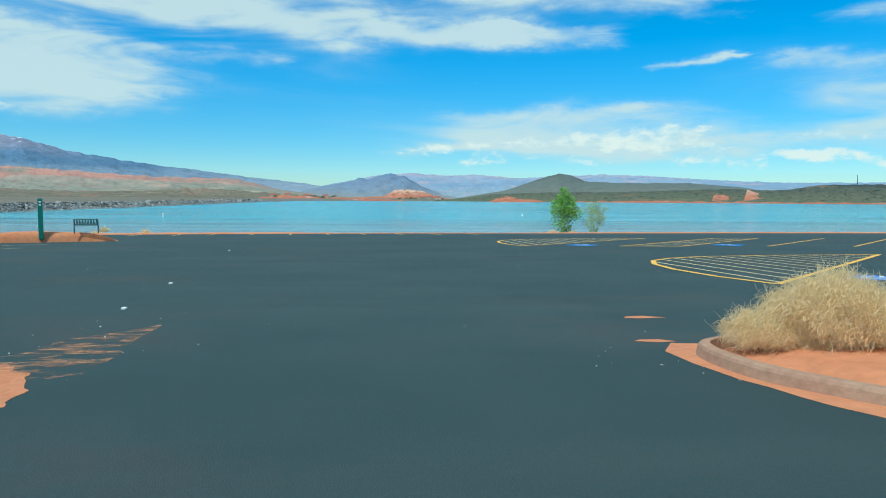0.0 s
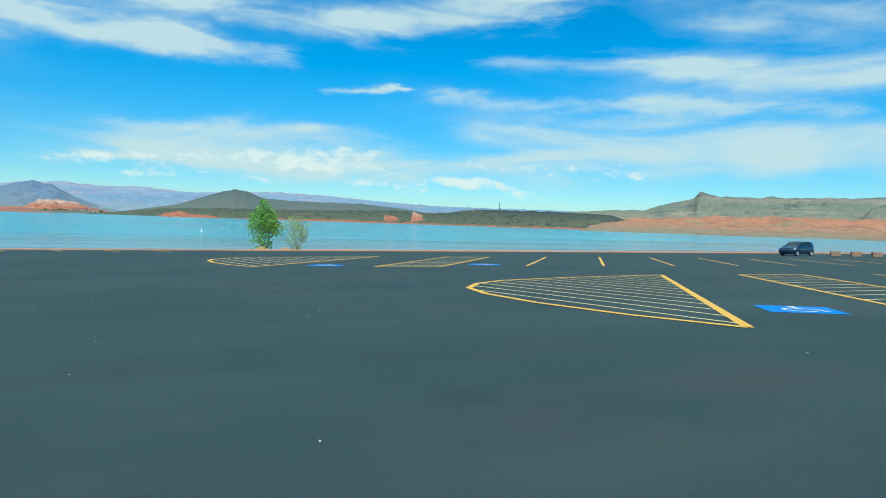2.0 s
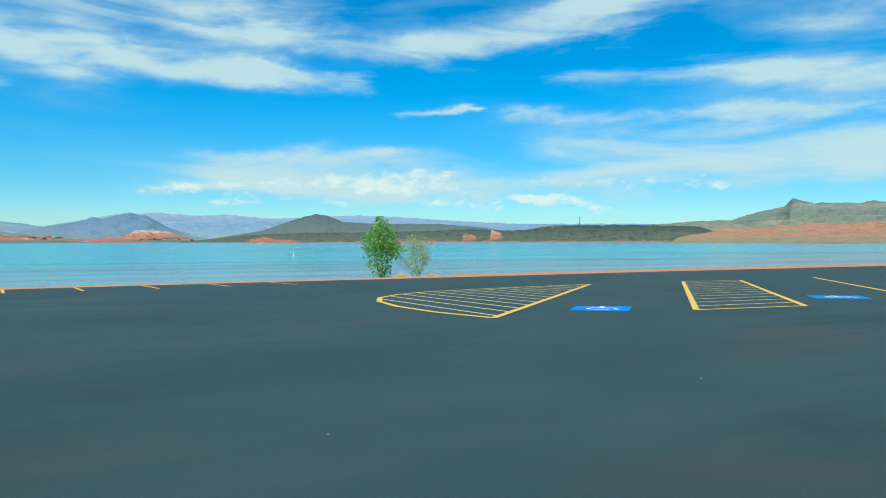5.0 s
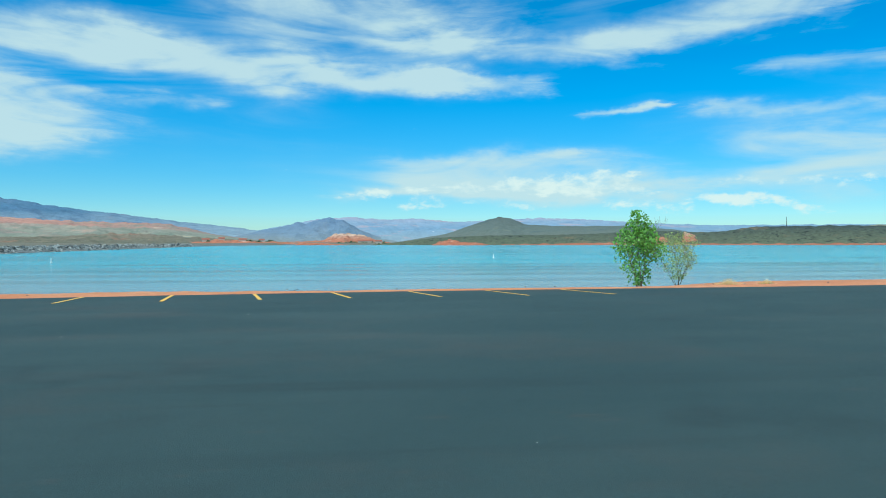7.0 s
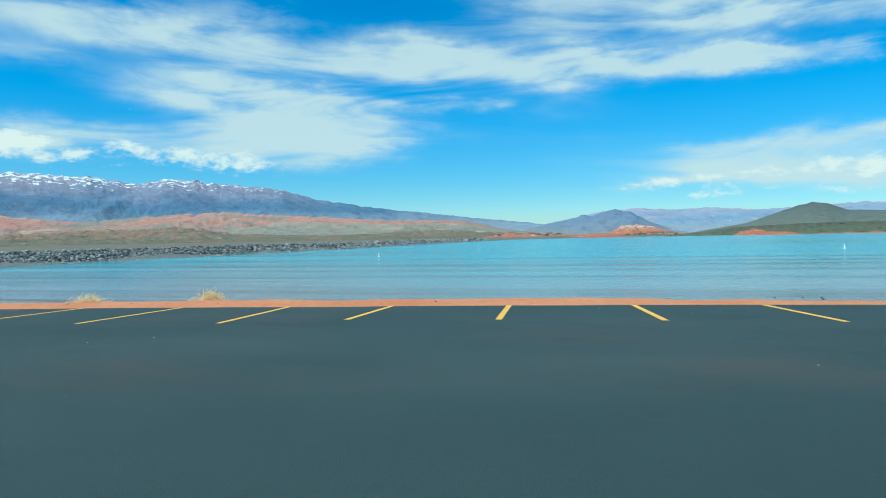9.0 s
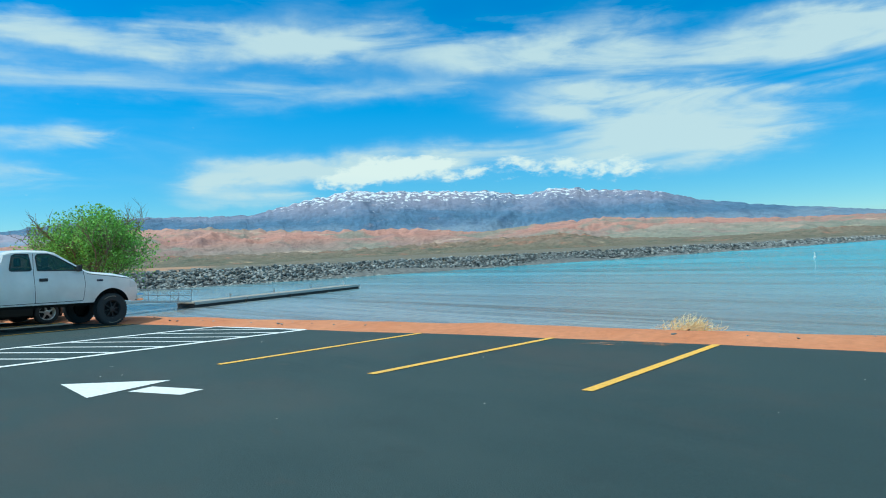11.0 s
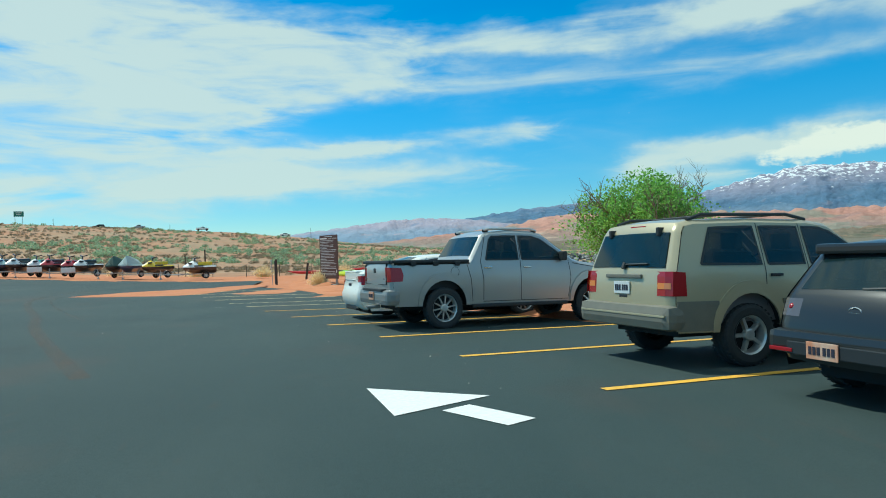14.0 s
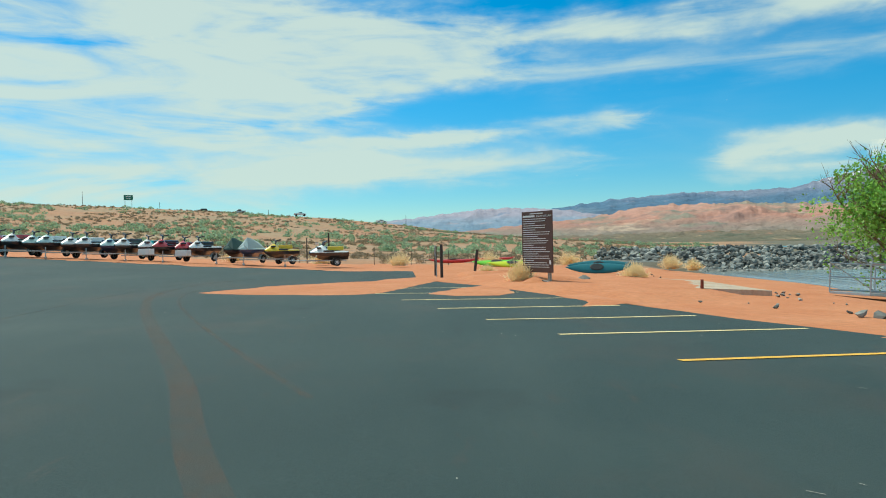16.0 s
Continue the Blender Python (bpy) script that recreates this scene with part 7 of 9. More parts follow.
def tyre_track(path, half, label):
    bm = bmesh.new()
    path = smooth_path(path, 6)
    prev = None
    for (ax, ay), (bx, by) in zip(path[:1] + path, path):
        d = Vector((bx - ax, by - ay)) if (ax, ay) != (bx, by) else Vector((path[1][0] - ax, path[1][1] - ay))
        sd = Vector((-d.y, d.x)).normalized() * half
        cur = [bm.verts.new((q.x, q.y, lot_z(q.x, q.y) + 0.0035)) for q in (Vector((bx, by)) + sd, Vector((bx, by)), Vector((bx, by)) - sd)]
        if prev:
            bm.faces.new((prev[1], cur[1], cur[0], prev[0]))
            bm.faces.new((prev[2], cur[2], cur[1], prev[1]))
        prev = cur
    thing("tyre_track", bm, DUST, label, "track", group="tyre tracks")


tyre_track([(-43.5, 33.7), (-46.5, 32.0), (-50.3, 29.95), (-52.8, 28.8), (-57.6, 26.3), (-61.2, 24.5), (-64.6, 23.1), (-68.4, 22.3), (-72, 22.2), (-76, 23.0)], 0.11, "dusty reddish tyre track curving over the asphalt")
tyre_track([(-52.0, 30.2), (-55.2, 28.4), (-59.6, 26.1), (-63.4, 24.3), (-66.6, 23.4), (-70.5, 23.2)], 0.04, "thin dusty tyre track beside a broader one")
tyre_track([(-52.0, 25.4), (-56.5, 23.8), (-62.0, 22.4), (-68.0, 21.6), (-74.0, 21.4)], 0.05, "thin pale tyre track over the asphalt")


def sweep_profile(bm, path, prof, z_of):
    """prof: (offset to the left, height); closed round."""
    rows = []
    for i, (x, y) in enumerate(path):
        a, b = path[max(i - 1, 0)], path[min(i + 1, len(path) - 1)]
        d = Vector((b[0] - a[0], b[1] - a[1])).normalized()
        nn = Vector((-d.y, d.x))
        rows.append([bm.verts.new((x + nn.x * o, y + nn.y * o, z_of(x, y) + h)) for o, h in prof])
    n = len(prof)
    for r0, r1 in zip(rows, rows[1:]):
        for j in range(n):
            bm.faces.new((r0[j], r0[(j + 1) % n], r1[(j + 1) % n], r1[j]))
    bm.faces.new(rows[0][::-1])
    bm.faces.new(rows[-1])
    bmesh.ops.recalc_face_normals(bm, faces=bm.faces[:])


KERB = smooth_path([(5.2, 1.6), (4.3, 3.0), (3.55, 4.15), (2.98, 4.85), (2.6, 5.45), (2.45, 6.1), (2.5, 6.6), (2.8, 6.9), (3.3, 7.1), (4.2, 7.25), (6.0, 7.4), (9, 7.6)])
bm = bmesh.new()
sweep_profile(bm, KERB, [(0.03, -0.05), (0.0, 0.09), (-0.015, 0.115), (-0.04, 0.125), (-0.11, 0.125), (-0.12, -0.05)], lot_z)
thing("kerb", bm, CONCRETE, "weathered concrete kerb round a planted island", "kerb", "structure")
isl = [(x, y) for x, y in KERB] + [(9, -2), (6, 0.5)]
sand_patch([(x + 0.16, y - 0.12) if y > 5 else (x + 0.17, y) for x, y in isl], 0.0, 70, "red sand filling the kerbed island", 0.10, 0.6, "island_sand", 0.095)
sand_patch([(2.2, 6.7), (2.27, 6.1), (2.45, 5.45), (2.75, 4.75), (3.2, 4.0), (3.9, 2.8), (4.3, 3.0), (3.45, 4.2), (2.95, 5.0), (2.7, 5.7), (2.58, 6.2), (2.62, 6.7), (3.0, 7.1), (2.4, 7.1)], 0.10, 71, "red sand washed along the kerb foot", 0.012, 0.25)

# ---- paint on the ground: arrows and blue squares ----
def paint_poly(bm, pts, lift=0.006):
    bm.faces.new([bm.verts.new((x, y, lot_z(x, y) + lift)) for x, y in pts])


def arrow(cx, cy, az):
    a = radians(az)
    f, r = Vector((-math.sin(a), math.cos(a))), Vector((math.cos(a), math.sin(a)))
    P_ = lambda u, v: (cx + f.x * u + r.x * v, cy + f.y * u + r.y * v)
    ob = empty("arrow_marking", Matrix(), "white painted direction arrow on the asphalt", "marking")
    bm = bmesh.new()
    paint_poly(bm, [P_(0.95, 0), P_(-0.15, -0.55), P_(-0.15, 0.55)])
    part("arrow_head", bm, WHITE, ob)
    bm = bmesh.new()
    paint_poly(bm, [P_(-0.28, -0.16), P_(-1.0, -0.16), P_(-1.0, 0.16), P_(-0.28, 0.16)])
    part("arrow_shaft", bm, WHITE, ob)


arrow(-41.7, 37.35, 128)
arrow(-27.75, 42.55, 116)


def access_square(cx, cy, az):
    a = radians(az)
    f, r = Vector((-math.sin(a), math.cos(a))), Vector((math.cos(a), math.sin(a)))
    P_ = lambda u, v: (cx + f.x * u + r.x * v, cy + f.y * u + r.y * v)
    ob = empty("access_marking", Matrix(), "blue painted square with a white wheelchair symbol", "marking")
    bm = bmesh.new()
    paint_poly(bm, [P_(-0.6, -0.6), P_(-0.6, 0.6), P_(0.6, 0.6), P_(0.6, -0.6)])
    part("blue_square", bm, BLUE, ob)
    bm = bmesh.new()
    n = 14
    ring = [(0.30 * math.cos(2.3 + 4.3 * k / n), 0.30 * math.sin(2.3 + 4.3 * k / n)) for k in range(n + 1)]
    for (a0, b0), (a1, b1) in zip(ring, ring[1:]):
        paint_poly(bm, [P_(a0 - 0.1, b0), P_(a1 - 0.1, b1), P_(a1 * 0.78 - 0.1, b1 * 0.78), P_(a0 * 0.78 - 0.1, b0 * 0.78)], 0.011)
    for q in ([(0.02, -0.05), (0.38, -0.05), (0.38, 0.03), (0.02, 0.03)], [(0.02, 0.03), (0.09, 0.03), (0.09, 0.30), (0.02, 0.30)], [(0.09, 0.24), (0.02, 0.30), (-0.32, 0.40), (-0.30, 0.32)],
              [(0.42, -0.06), (0.52, -0.06), (0.52, 0.05), (0.42, 0.05)]):
        paint_poly(bm, [P_(u, v) for u, v in q], 0.011)
    part("wheelchair_symbol", bm, WHITE, ob)


access_square(9.5, 14.75, -38)
access_square(6.55, 31.9, -38)
access_square(13.35, 31.9, -38)
for x, y in ((-5.4, 13.5), (-4.6, 9.8), (-8.4, 26.8)):
    bm = bmesh.new()
    box(bm, x - 0.032, y - 0.04, lot_z(x, y), x + 0.032, y + 0.04, lot_z(x, y) + 0.03, 0.008)
    thing("pavement_marker", bm, WHITE, "small white raised pavement marker", "marker", group="pavement markers")
for a, b in (((-20.6, 37.5), (-24.4, 33.5)), ((-19.1, 33.0), (-22.4, 29.2)), ((-17.8, 28.9), (-20.8, 25.2))):
    line(a, b, 0.1, PALE, "pale stall line by the bench island")

# ---- trees and brush ----
def leaf_cloud(pts, size, seed, droop=0.3):
    rnd = random.Random(seed)
    verts, faces = [], []
    for p_ in pts:
        s = size * rnd.uniform(0.6, 1.3)
        a = Vector((rnd.gauss(0, 1), rnd.gauss(0, 1), rnd.gauss(0, 0.7) - droop)).normalized()
        b = a.cross(Vector((rnd.gauss(0, 1), rnd.gauss(0, 1), rnd.gauss(0, 1)))).normalized()
        i = len(verts)
        c = Vector(p_)
        verts += [c - a * s * 0.5, c + b * s * 0.36, c + a * s * 0.55, c - b * s * 0.36]
        faces.append((i, i + 1, i + 2, i + 3))
    return verts, faces


def tree(x, y, z, height, spread, leaf_n, leaf_size, leaf_mat, stems, seed, label, low=0.15, lean=0.0, r0=0.09, openness=0.5, ups=0.9, reach=0.8, outline=((0, 0.3), (0.5, 1), (1, 0.3)), fill=0.0):
    rnd = random.Random(seed)
    root = empty("tree", Matrix.Translation((x, y, z)), label, "tree")
    bm = bmesh.new()
    tips, along = [], []

    def limb(p_, d, length, r, depth):
        n = 4
        q = Vector(p_)
        for k in range(n):
            d = (d + Vector((rnd.gauss(0, 0.14), rnd.gauss(0, 0.14), rnd.gauss(0.05, 0.08)))).normalized()
            e = q + d * length / n
            tube(bm, q, e, r * (1 - 0.18 * k), r * (1 - 0.18 * (k + 1)), 6 if r > 0.02 else 4, caps=False)
            q = e
            if depth < 3 and k >= 1:
                for _ in range(2 if depth else 1):
                    side = Vector((rnd.gauss(0, 1), rnd.gauss(0, 1), rnd.uniform(-0.1, 0.8))).normalized()
                    limb(q, (d * 0.75 + side * 0.8).normalized(), length * rnd.uniform(0.4, 0.62), r * 0.5, depth + 1)
            if depth >= 1:
                along.append(q.copy())
        tips.append(q.copy())

    for k in range(stems):
        a = 6.283 * k / stems + rnd.uniform(-0.4, 0.4)
        tilt = spread / height * rnd.uniform(0.25, 0.95) if stems > 1 else 0.06
        d = Vector((math.cos(a) * tilt + lean, math.sin(a) * tilt, ups)).normalized()
        limb((0.12 * math.cos(a) * (stems > 1), 0.12 * math.sin(a) * (stems > 1), -0.15), d, height * reach * rnd.uniform(0.6, 0.82), r0 * rnd.uniform(0.75, 1.1), 0)
    part("trunk", bm, BARK, root)
    base = [p_ for p_ in tips * 3 + along if p_.z > height * low]
    pts = []
    for _ in range(leaf_n):
        p_ = rnd.choice(base)
        s = spread * 0.085 * (1 + openness)
        q = p_ + Vector((rnd.gauss(0, s), rnd.gauss(0, s), rnd.gauss(0, s * 0.8)))
        if rnd.random() < fill:
            zz, aa = height * rnd.uniform(low, 0.98), rnd.uniform(0, 6.283)
            rr = spread / 2 * lerp_list(outline, zz / height) * math.sqrt(rnd.random())
            q = Vector((rr * math.cos(aa) + lean * 0.4 * zz, rr * math.sin(aa), zz))
            if noise.noise((q.x * 1.7, q.y * 1.7, q.z * 1.7 + seed)) < rnd.uniform(-0.35, 0.15):
                continue
        q.z = max(q.z, 0.1)
        if q.z > height * rnd.uniform(0.95, 1.04):
            continue
        if leaf_n > 20000 and noise.noise((q.x * 0.62, q.y * 0.62, q.z * 0.62 + seed)) < -0.12 and rnd.random() < 0.88:
            continue
        lim = spread / 2 * lerp_list(outline, q.z / height) * (0.88 + 0.75 * noise.noise((q.x * 0.7, q.y * 0.7, q.z * 0.7 + seed)))
        d_ = math.hypot(q.x, q.y)
        if d_ > lim:
            if rnd.random() < 0.8:
                continue
            f_ = lim / d_ * rnd.uniform(0.7, 1.1)
            q.x, q.y = q.x * f_, q.y * f_
        pts.append(q)
    v, f = leaf_cloud(pts, leaf_size, seed + 1)
    crown = mesh_thing("crown", v, f, leaf_mat)
    crown.parent = root
    return root


tree(13.2, 74.3, -2.75, 5.5, 4.4, 6000, 0.19, LEAF, 4, 3, "slim young green cottonwood at the water's edge", 0.03, lean=-0.08, r0=0.05, openness=0.15, ups=2.0, reach=0.78, fill=0.62,
     outline=((0, 0.3), (0.15, 0.5), (0.35, 0.85), (0.55, 0.95), (0.7, 0.6), (0.85, 0.42), (1, 0.25)))
tree(16.8, 76.2, -2.7, 3.9, 3.6, 5600, 0.10, LEAF_PALE, 9, 5, "thin yellow-green willow shrub at the water's edge", 0.10, r0=0.022, openness=0.2, ups=1.7, reach=0.78, fill=0.65,
     outline=((0, 0.12), (0.25, 0.5), (0.6, 0.95), (0.8, 0.9), (1, 0.45)))
tree(-82.2, 55.4, -3.1, 8.5, 10.0, 50000, 0.19, LEAF, 13, 11, "broad bushy green cottonwood beside the boat ramp", 0.10, r0=0.12, openness=0.45, reach=0.88, ups=0.75,
     outline=((0, 0.7), (0.25, 1.0), (0.5, 1.08), (0.68, 0.98), (0.82, 0.72), (0.93, 0.42), (1.0, 0.2), (1.08, 0.0)))


def tumbleweed(x, y, z, r, h, n, seed, label="dry straw-coloured tumbleweed bush", thick=0.004, name="dry_bush"):
    rnd = random.Random(seed)
    verts, faces = [], []
    for _ in range(n):
        a, t = rnd.uniform(0, 6.283), rnd.random() ** 0.6
        tip = Vector((math.cos(a) * r * t * rnd.uniform(0.75, 1.1), math.sin(a) * r * t * rnd.uniform(0.75, 1.1), h * (1 - 0.75 * t * t) * rnd.uniform(0.55, 1.05)))
        foot = Vector((rnd.gauss(0, r * 0.22), rnd.gauss(0, r * 0.22), -0.02))
        if rnd.random() < 0.5:
            foot = foot.lerp(tip, rnd.uniform(0.3, 0.65)) + Vector((rnd.gauss(0, r * 0.1), rnd.gauss(0, r * 0.1), 0))
        mid = (foot + tip) / 2 + Vector((rnd.gauss(0, r * 0.12), rnd.gauss(0, r * 0.12), rnd.gauss(0.05, 0.06) * h))
        tip += Vector((rnd.gauss(0, 0.05), rnd.gauss(0, 0.05), rnd.gauss(0, 0.05))) * r
        pts = [foot, (foot + mid) / 2 + Vector((rnd.gauss(0, 0.02), rnd.gauss(0, 0.02), 0)) * r, mid, (mid + tip) / 2 + Vector((rnd.gauss(0, 0.03), rnd.gauss(0, 0.03), 0)) * r, tip]
        i0 = len(verts)
        for k, q in enumerate(pts):
            w = thick * (1.3 - 0.22 * k)
            for j in range(3):
                verts.append(q + Vector((w * math.cos(2.094 * j), w * math.sin(2.094 * j), w * 0.4 * j)))
        for k in range(4):
            for j in range(3):
                b0 = i0 + k * 3
                faces.append((b0 + j, b0 + (j + 1) % 3, b0 + 3 + (j + 1) % 3, b0 + 3 + j))
    ob = mesh_thing(name, verts, faces, TWIG)
    ob.location = (x, y, z)
    return tagged(ob, label, "bush", "dry bushes")


for k, (x, y, r, h) in enumerate(((-73.1, 33.6, 0.75, 0.95), (-77.4, 39.0, 0.8, 0.8), (-78.6, 39.4, 0.6, 0.6), (-94.1, 45.6, 1.1, 1.1), (-95.5, 47.6, 0.9, 0.9), (-104.5, 40.2, 1.4, 1.3), (-101.5, 33.4, 1.3, 1.2), (-103.0, 36.8, 1.2, 1.2),
                                  (-83.0, 32.6, 0.6, 0.5), (-98, 26.5, 1.3, 1.1), (-101, 20.0, 1.5, 1.1), (-99.2, 13.5, 1.3, 0.9))):
    tumbleweed(x, y, land_z(x, y) + 0.05, r, h, 420, 30 + k, thick=0.010)
for k, (x, y, r, h) in enumerate(((-25.75, 50.75, 0.62, 0.34), (-22.55, 51.7, 0.6, 0.42), (8.6, 53.3, 0.6, 0.3), (10.2, 53.4, 0.4, 0.25))):
    tumbleweed(x, y, lot_z(x, y) - 0.02, r, h, 260, 50 + k, "tuft of dry straw-coloured grass on the berm", 0.006, "grass_tuft")


def thorn_ball(x, y, z, r, h, n, seed, thick=0.0018):
    """A round dead tumbleweed: a dense tangle of fine curling twigs."""
    rnd = random.Random(seed)
    verts, faces = [], []
    c = Vector((0, 0, h * 0.46))
    for _ in range(n):
        d = Vector((rnd.gauss(0, 1), rnd.gauss(0, 1), rnd.gauss(0, 1))).normalized()
        lump = 0.86 + 0.32 * noise.noise((d.x * 2.2 + seed, d.y * 2.2, d.z * 2.2))
        k = rnd.random() ** 0.45 * lump
        q = c + Vector((d.x * r * k, d.y * r * k, d.z * h * 0.54 * k))
        if q.z < 0.01:
            q.z = 0.02
        u = (d * 0.3 + Vector((rnd.gauss(0, 0.9), rnd.gauss(0, 0.9), rnd.gauss(-0.1, 0.8)))).normalized()
        l = r * rnd.uniform(0.05, 0.13)
        i0 = len(verts)
        for s_ in range(4):
            w = thick * (1.25 - 0.3 * s_)
            verts += [q + Vector((w, -w * 0.5, -w * 0.5)), q + Vector((-w * 0.5, w, -w * 0.5)), q + Vector((-w * 0.5, -w * 0.5, w))]
            u = (u + Vector((rnd.gauss(0, 0.6), rnd.gauss(0, 0.6), rnd.gauss(-0.05, 0.6)))).normalized()
            q = q + u * l
        for s_ in range(3):
            b0 = i0 + s_ * 3
            faces += [(b0 + j, b0 + (j + 1) % 3, b0 + 3 + (j + 1) % 3, b0 + 3 + j) for j in range(3)]
    ob = mesh_thing("dry_bush", verts, faces, TWIG)
    ob.location = (x, y, z)
    return tagged(ob, "round straw-coloured tumbleweed caught on the kerbed island", "bush", "dry bushes")


thorn_ball(3.62, 6.24, lot_z(3.9, 6.4) + 0.11, 0.62, 0.74, 19000, 1)
thorn_ball(3.05, 6.35, lot_z(3.1, 6.5) + 0.11, 0.44, 0.36, 6500, 2)
thorn_ball(4.6, 6.0, lot_z(4.5, 6.3) + 0.11, 0.42, 0.36, 4000, 5)
thorn_ball(4.2, 5.45, lot_z(4.2, 5.4) + 0.11, 0.46, 0.38, 5000, 3)


def sagebrush(name, n, r0, r1, size, mat, seed, band, label):
    """Scrub over the rising ground west of the lot."""
    rnd = random.Random(seed)
    verts, faces = [], []
    count = 0
    while count < n:
        az, r = rnd.uniform(70, 134), r0 + (r1 - r0) * rnd.random() ** 0.8
        x, y = -47 - math.sin(radians(az)) * r, 32 + math.cos(radians(az)) * r
        if rnd.random() < 0.01:
            count += 1
        if lake_distance(x, y) > -12 or x > -107:
            continue
        dens = noise.noise((x * 0.04, y * 0.04, seed)) + 0.7 * noise.noise((x * 0.13, y * 0.13, 3))
        if dens + band < rnd.uniform(-0.15, 0.45):
            continue
        z = land_z(x, y)
        s = size * rnd.uniform(0.55, 1.3)
        for _ in range(64):
            d = Vector((rnd.gauss(0, 1), rnd.gauss(0, 1), abs(rnd.gauss(0, 1)))).normalized() * rnd.random() ** 0.4
            c = Vector((x + d.x * 0.62 * s, y + d.y * 0.62 * s, z + (0.02 + d.z * 0.52) * s))
            u = Vector((rnd.gauss(0, 1), rnd.gauss(0, 1), rnd.gauss(0, 1))).normalized() * 0.11 * s
            v = u.cross(Vector((rnd.gauss(0, 1), rnd.gauss(0, 1), rnd.gauss(0, 1)))).normalized() * 0.085 * s
            i = len(verts)
            verts += [c - u, c + v, c + u, c - v]
            faces.append((i, i + 1, i + 2, i + 3))
        count += 1
    tagged(mesh_thing(name, verts, faces, mat), label, "brush", kind="stuff")


sagebrush("sagebrush", 280, 96, 185, 2.0, SAGE, 77, 0.0, "grey-green sagebrush scattered over red earth")
sagebrush("sagebrush", 760, 150, 290, 1.6, SAGE, 79, -0.12, "small grey-green sagebrush on the far rise")
sagebrush("dry_scrub", 4600, 58, 290, 0.85, SAGE_DRY, 78, 0.1, "low dry brown scrub over red earth")


# ---- the rock-faced dam ----
def rock_mesh(seed):
    rnd = random.Random(seed)
    bm = bmesh.new()
    bmesh.ops.create_icosphere(bm, subdivisions=1, radius=0.5)
    for v in bm.verts:
        v.co *= rnd.uniform(0.58, 1.2)
        v.co.z *= 0.8
    return finish(bm, "rock", ROCK)


ROCKS = [rock_mesh(k) for k in range(7)]
DAM = [(-128, 46), (-124, 53), (-122.5, 60), (-123.5, 100), (-126.5, 145), (-132, 218), (-148, 340), (-165, 465), (-190, 640), (-210, 800)]


def dam_rocks():
    rnd = random.Random(5)
    dam = tagged(new("rock_embankment"), "dam face of piled dark basalt boulders", "embankment", kind="structure")
    pos = []
    for (ax, ay), (bx, by) in zip(DAM, DAM[1:]):
        L_ = math.hypot(bx - ax, by - ay)
        d = Vector(((bx - ax) / L_, (by - ay) / L_))
        nn = Vector((-d.y, d.x))
        far = max(0, ay - 145)
        size = 0.6 + min(far / 220, 1.7)
        n = int(L_ * 4.2 / size ** 2 * (5.2 if ay < 140 else 3.2))
        for _ in range(n):
            t, o = rnd.random() * L_, rnd.uniform(-1.6, 4.2)
            q = Vector((ax, ay)) + d * t + nn * o
            z = LAKE - 0.15 + max(0, o + 0.3) * 0.62
            s = size * rnd.choice((0.5, 0.7, 0.9, 1.2, 1.5)) * rnd.uniform(0.85, 1.15)
            pos.append((q.x, q.y, min(z, -0.75), s))
    pos.sort(key=lambda q: (q[0] + 47) ** 2 + (q[1] - 32) ** 2)
    verts, faces = [], []
    for k, (x, y, z, s) in enumerate(pos):
        m = Matrix.LocRotScale((x, y, z), Euler((rnd.uniform(-0.5, 0.5), rnd.uniform(-0.5, 0.5), rnd.uniform(0, 6.28))), (s * rnd.uniform(0.8, 1.4), s, s))
        me = ROCKS[k % 7]
        if k < 290:
            ob = new("rock", me)
            ob.matrix_world = m
            ob.parent = dam
        else:
            i = len(verts)
            verts += [m @ v.co for v in me.vertices]
            faces += [tuple(i + j for j in p_.vertices) for p_ in me.polygons]
    rest = mesh_thing("riprap", verts, faces, ROCK)
    rest.parent = dam
    rest["kind"] = "stuff"


dam_rocks()


def loose_rock(x, y, s, label="dark basalt boulder half sunk in red sand", k=0):
    ob = new("boulder", ROCKS[k % 7])
    ob.matrix_world = Matrix.LocRotScale((x, y, lot_z(x, y) - 0.06 + s * 0.2), Euler((0.2, 0.3, k * 1.3)), (s * 1.3, s, s))
    tagged(ob, label, "rock", "boulders")


for k, (x, y, s) in enumerate(((-74.2, 36.2, 0.7), (-74.7, 35.7, 0.28), (-72.2, 34.5, 0.5), (-72.9, 34.2, 0.3), (-61.4, 39.9, 0.26), (-61.2, 40.15, 0.24), (-61.0, 40.4, 0.26), (-60.8, 40.7, 0.24))):
    loose_rock(x, y, s, k=k)

def scattered(name, spots, lo, hi, mat, seed, label):
    """Loose small stones lying about."""
    rnd = random.Random(seed)
    verts, faces = [], []
    for x, y, z in spots(rnd):
        s = rnd.uniform(lo, hi)
        me = ROCKS[rnd.randrange(7)]
        m = Matrix.LocRotScale((x, y, z + s * 0.2), Euler((rnd.uniform(-0.4, 0.4), rnd.uniform(-0.4, 0.4), rnd.uniform(0, 6.28))), (s * 1.3, s, s * 0.8))
        i = len(verts)
        verts += [m @ v.co for v in me.vertices]
        faces += [tuple(i + j for j in p_.vertices) for p_ in me.polygons]
    tagged(mesh_thing(name, verts, faces, mat), label, "stones", kind="stuff")


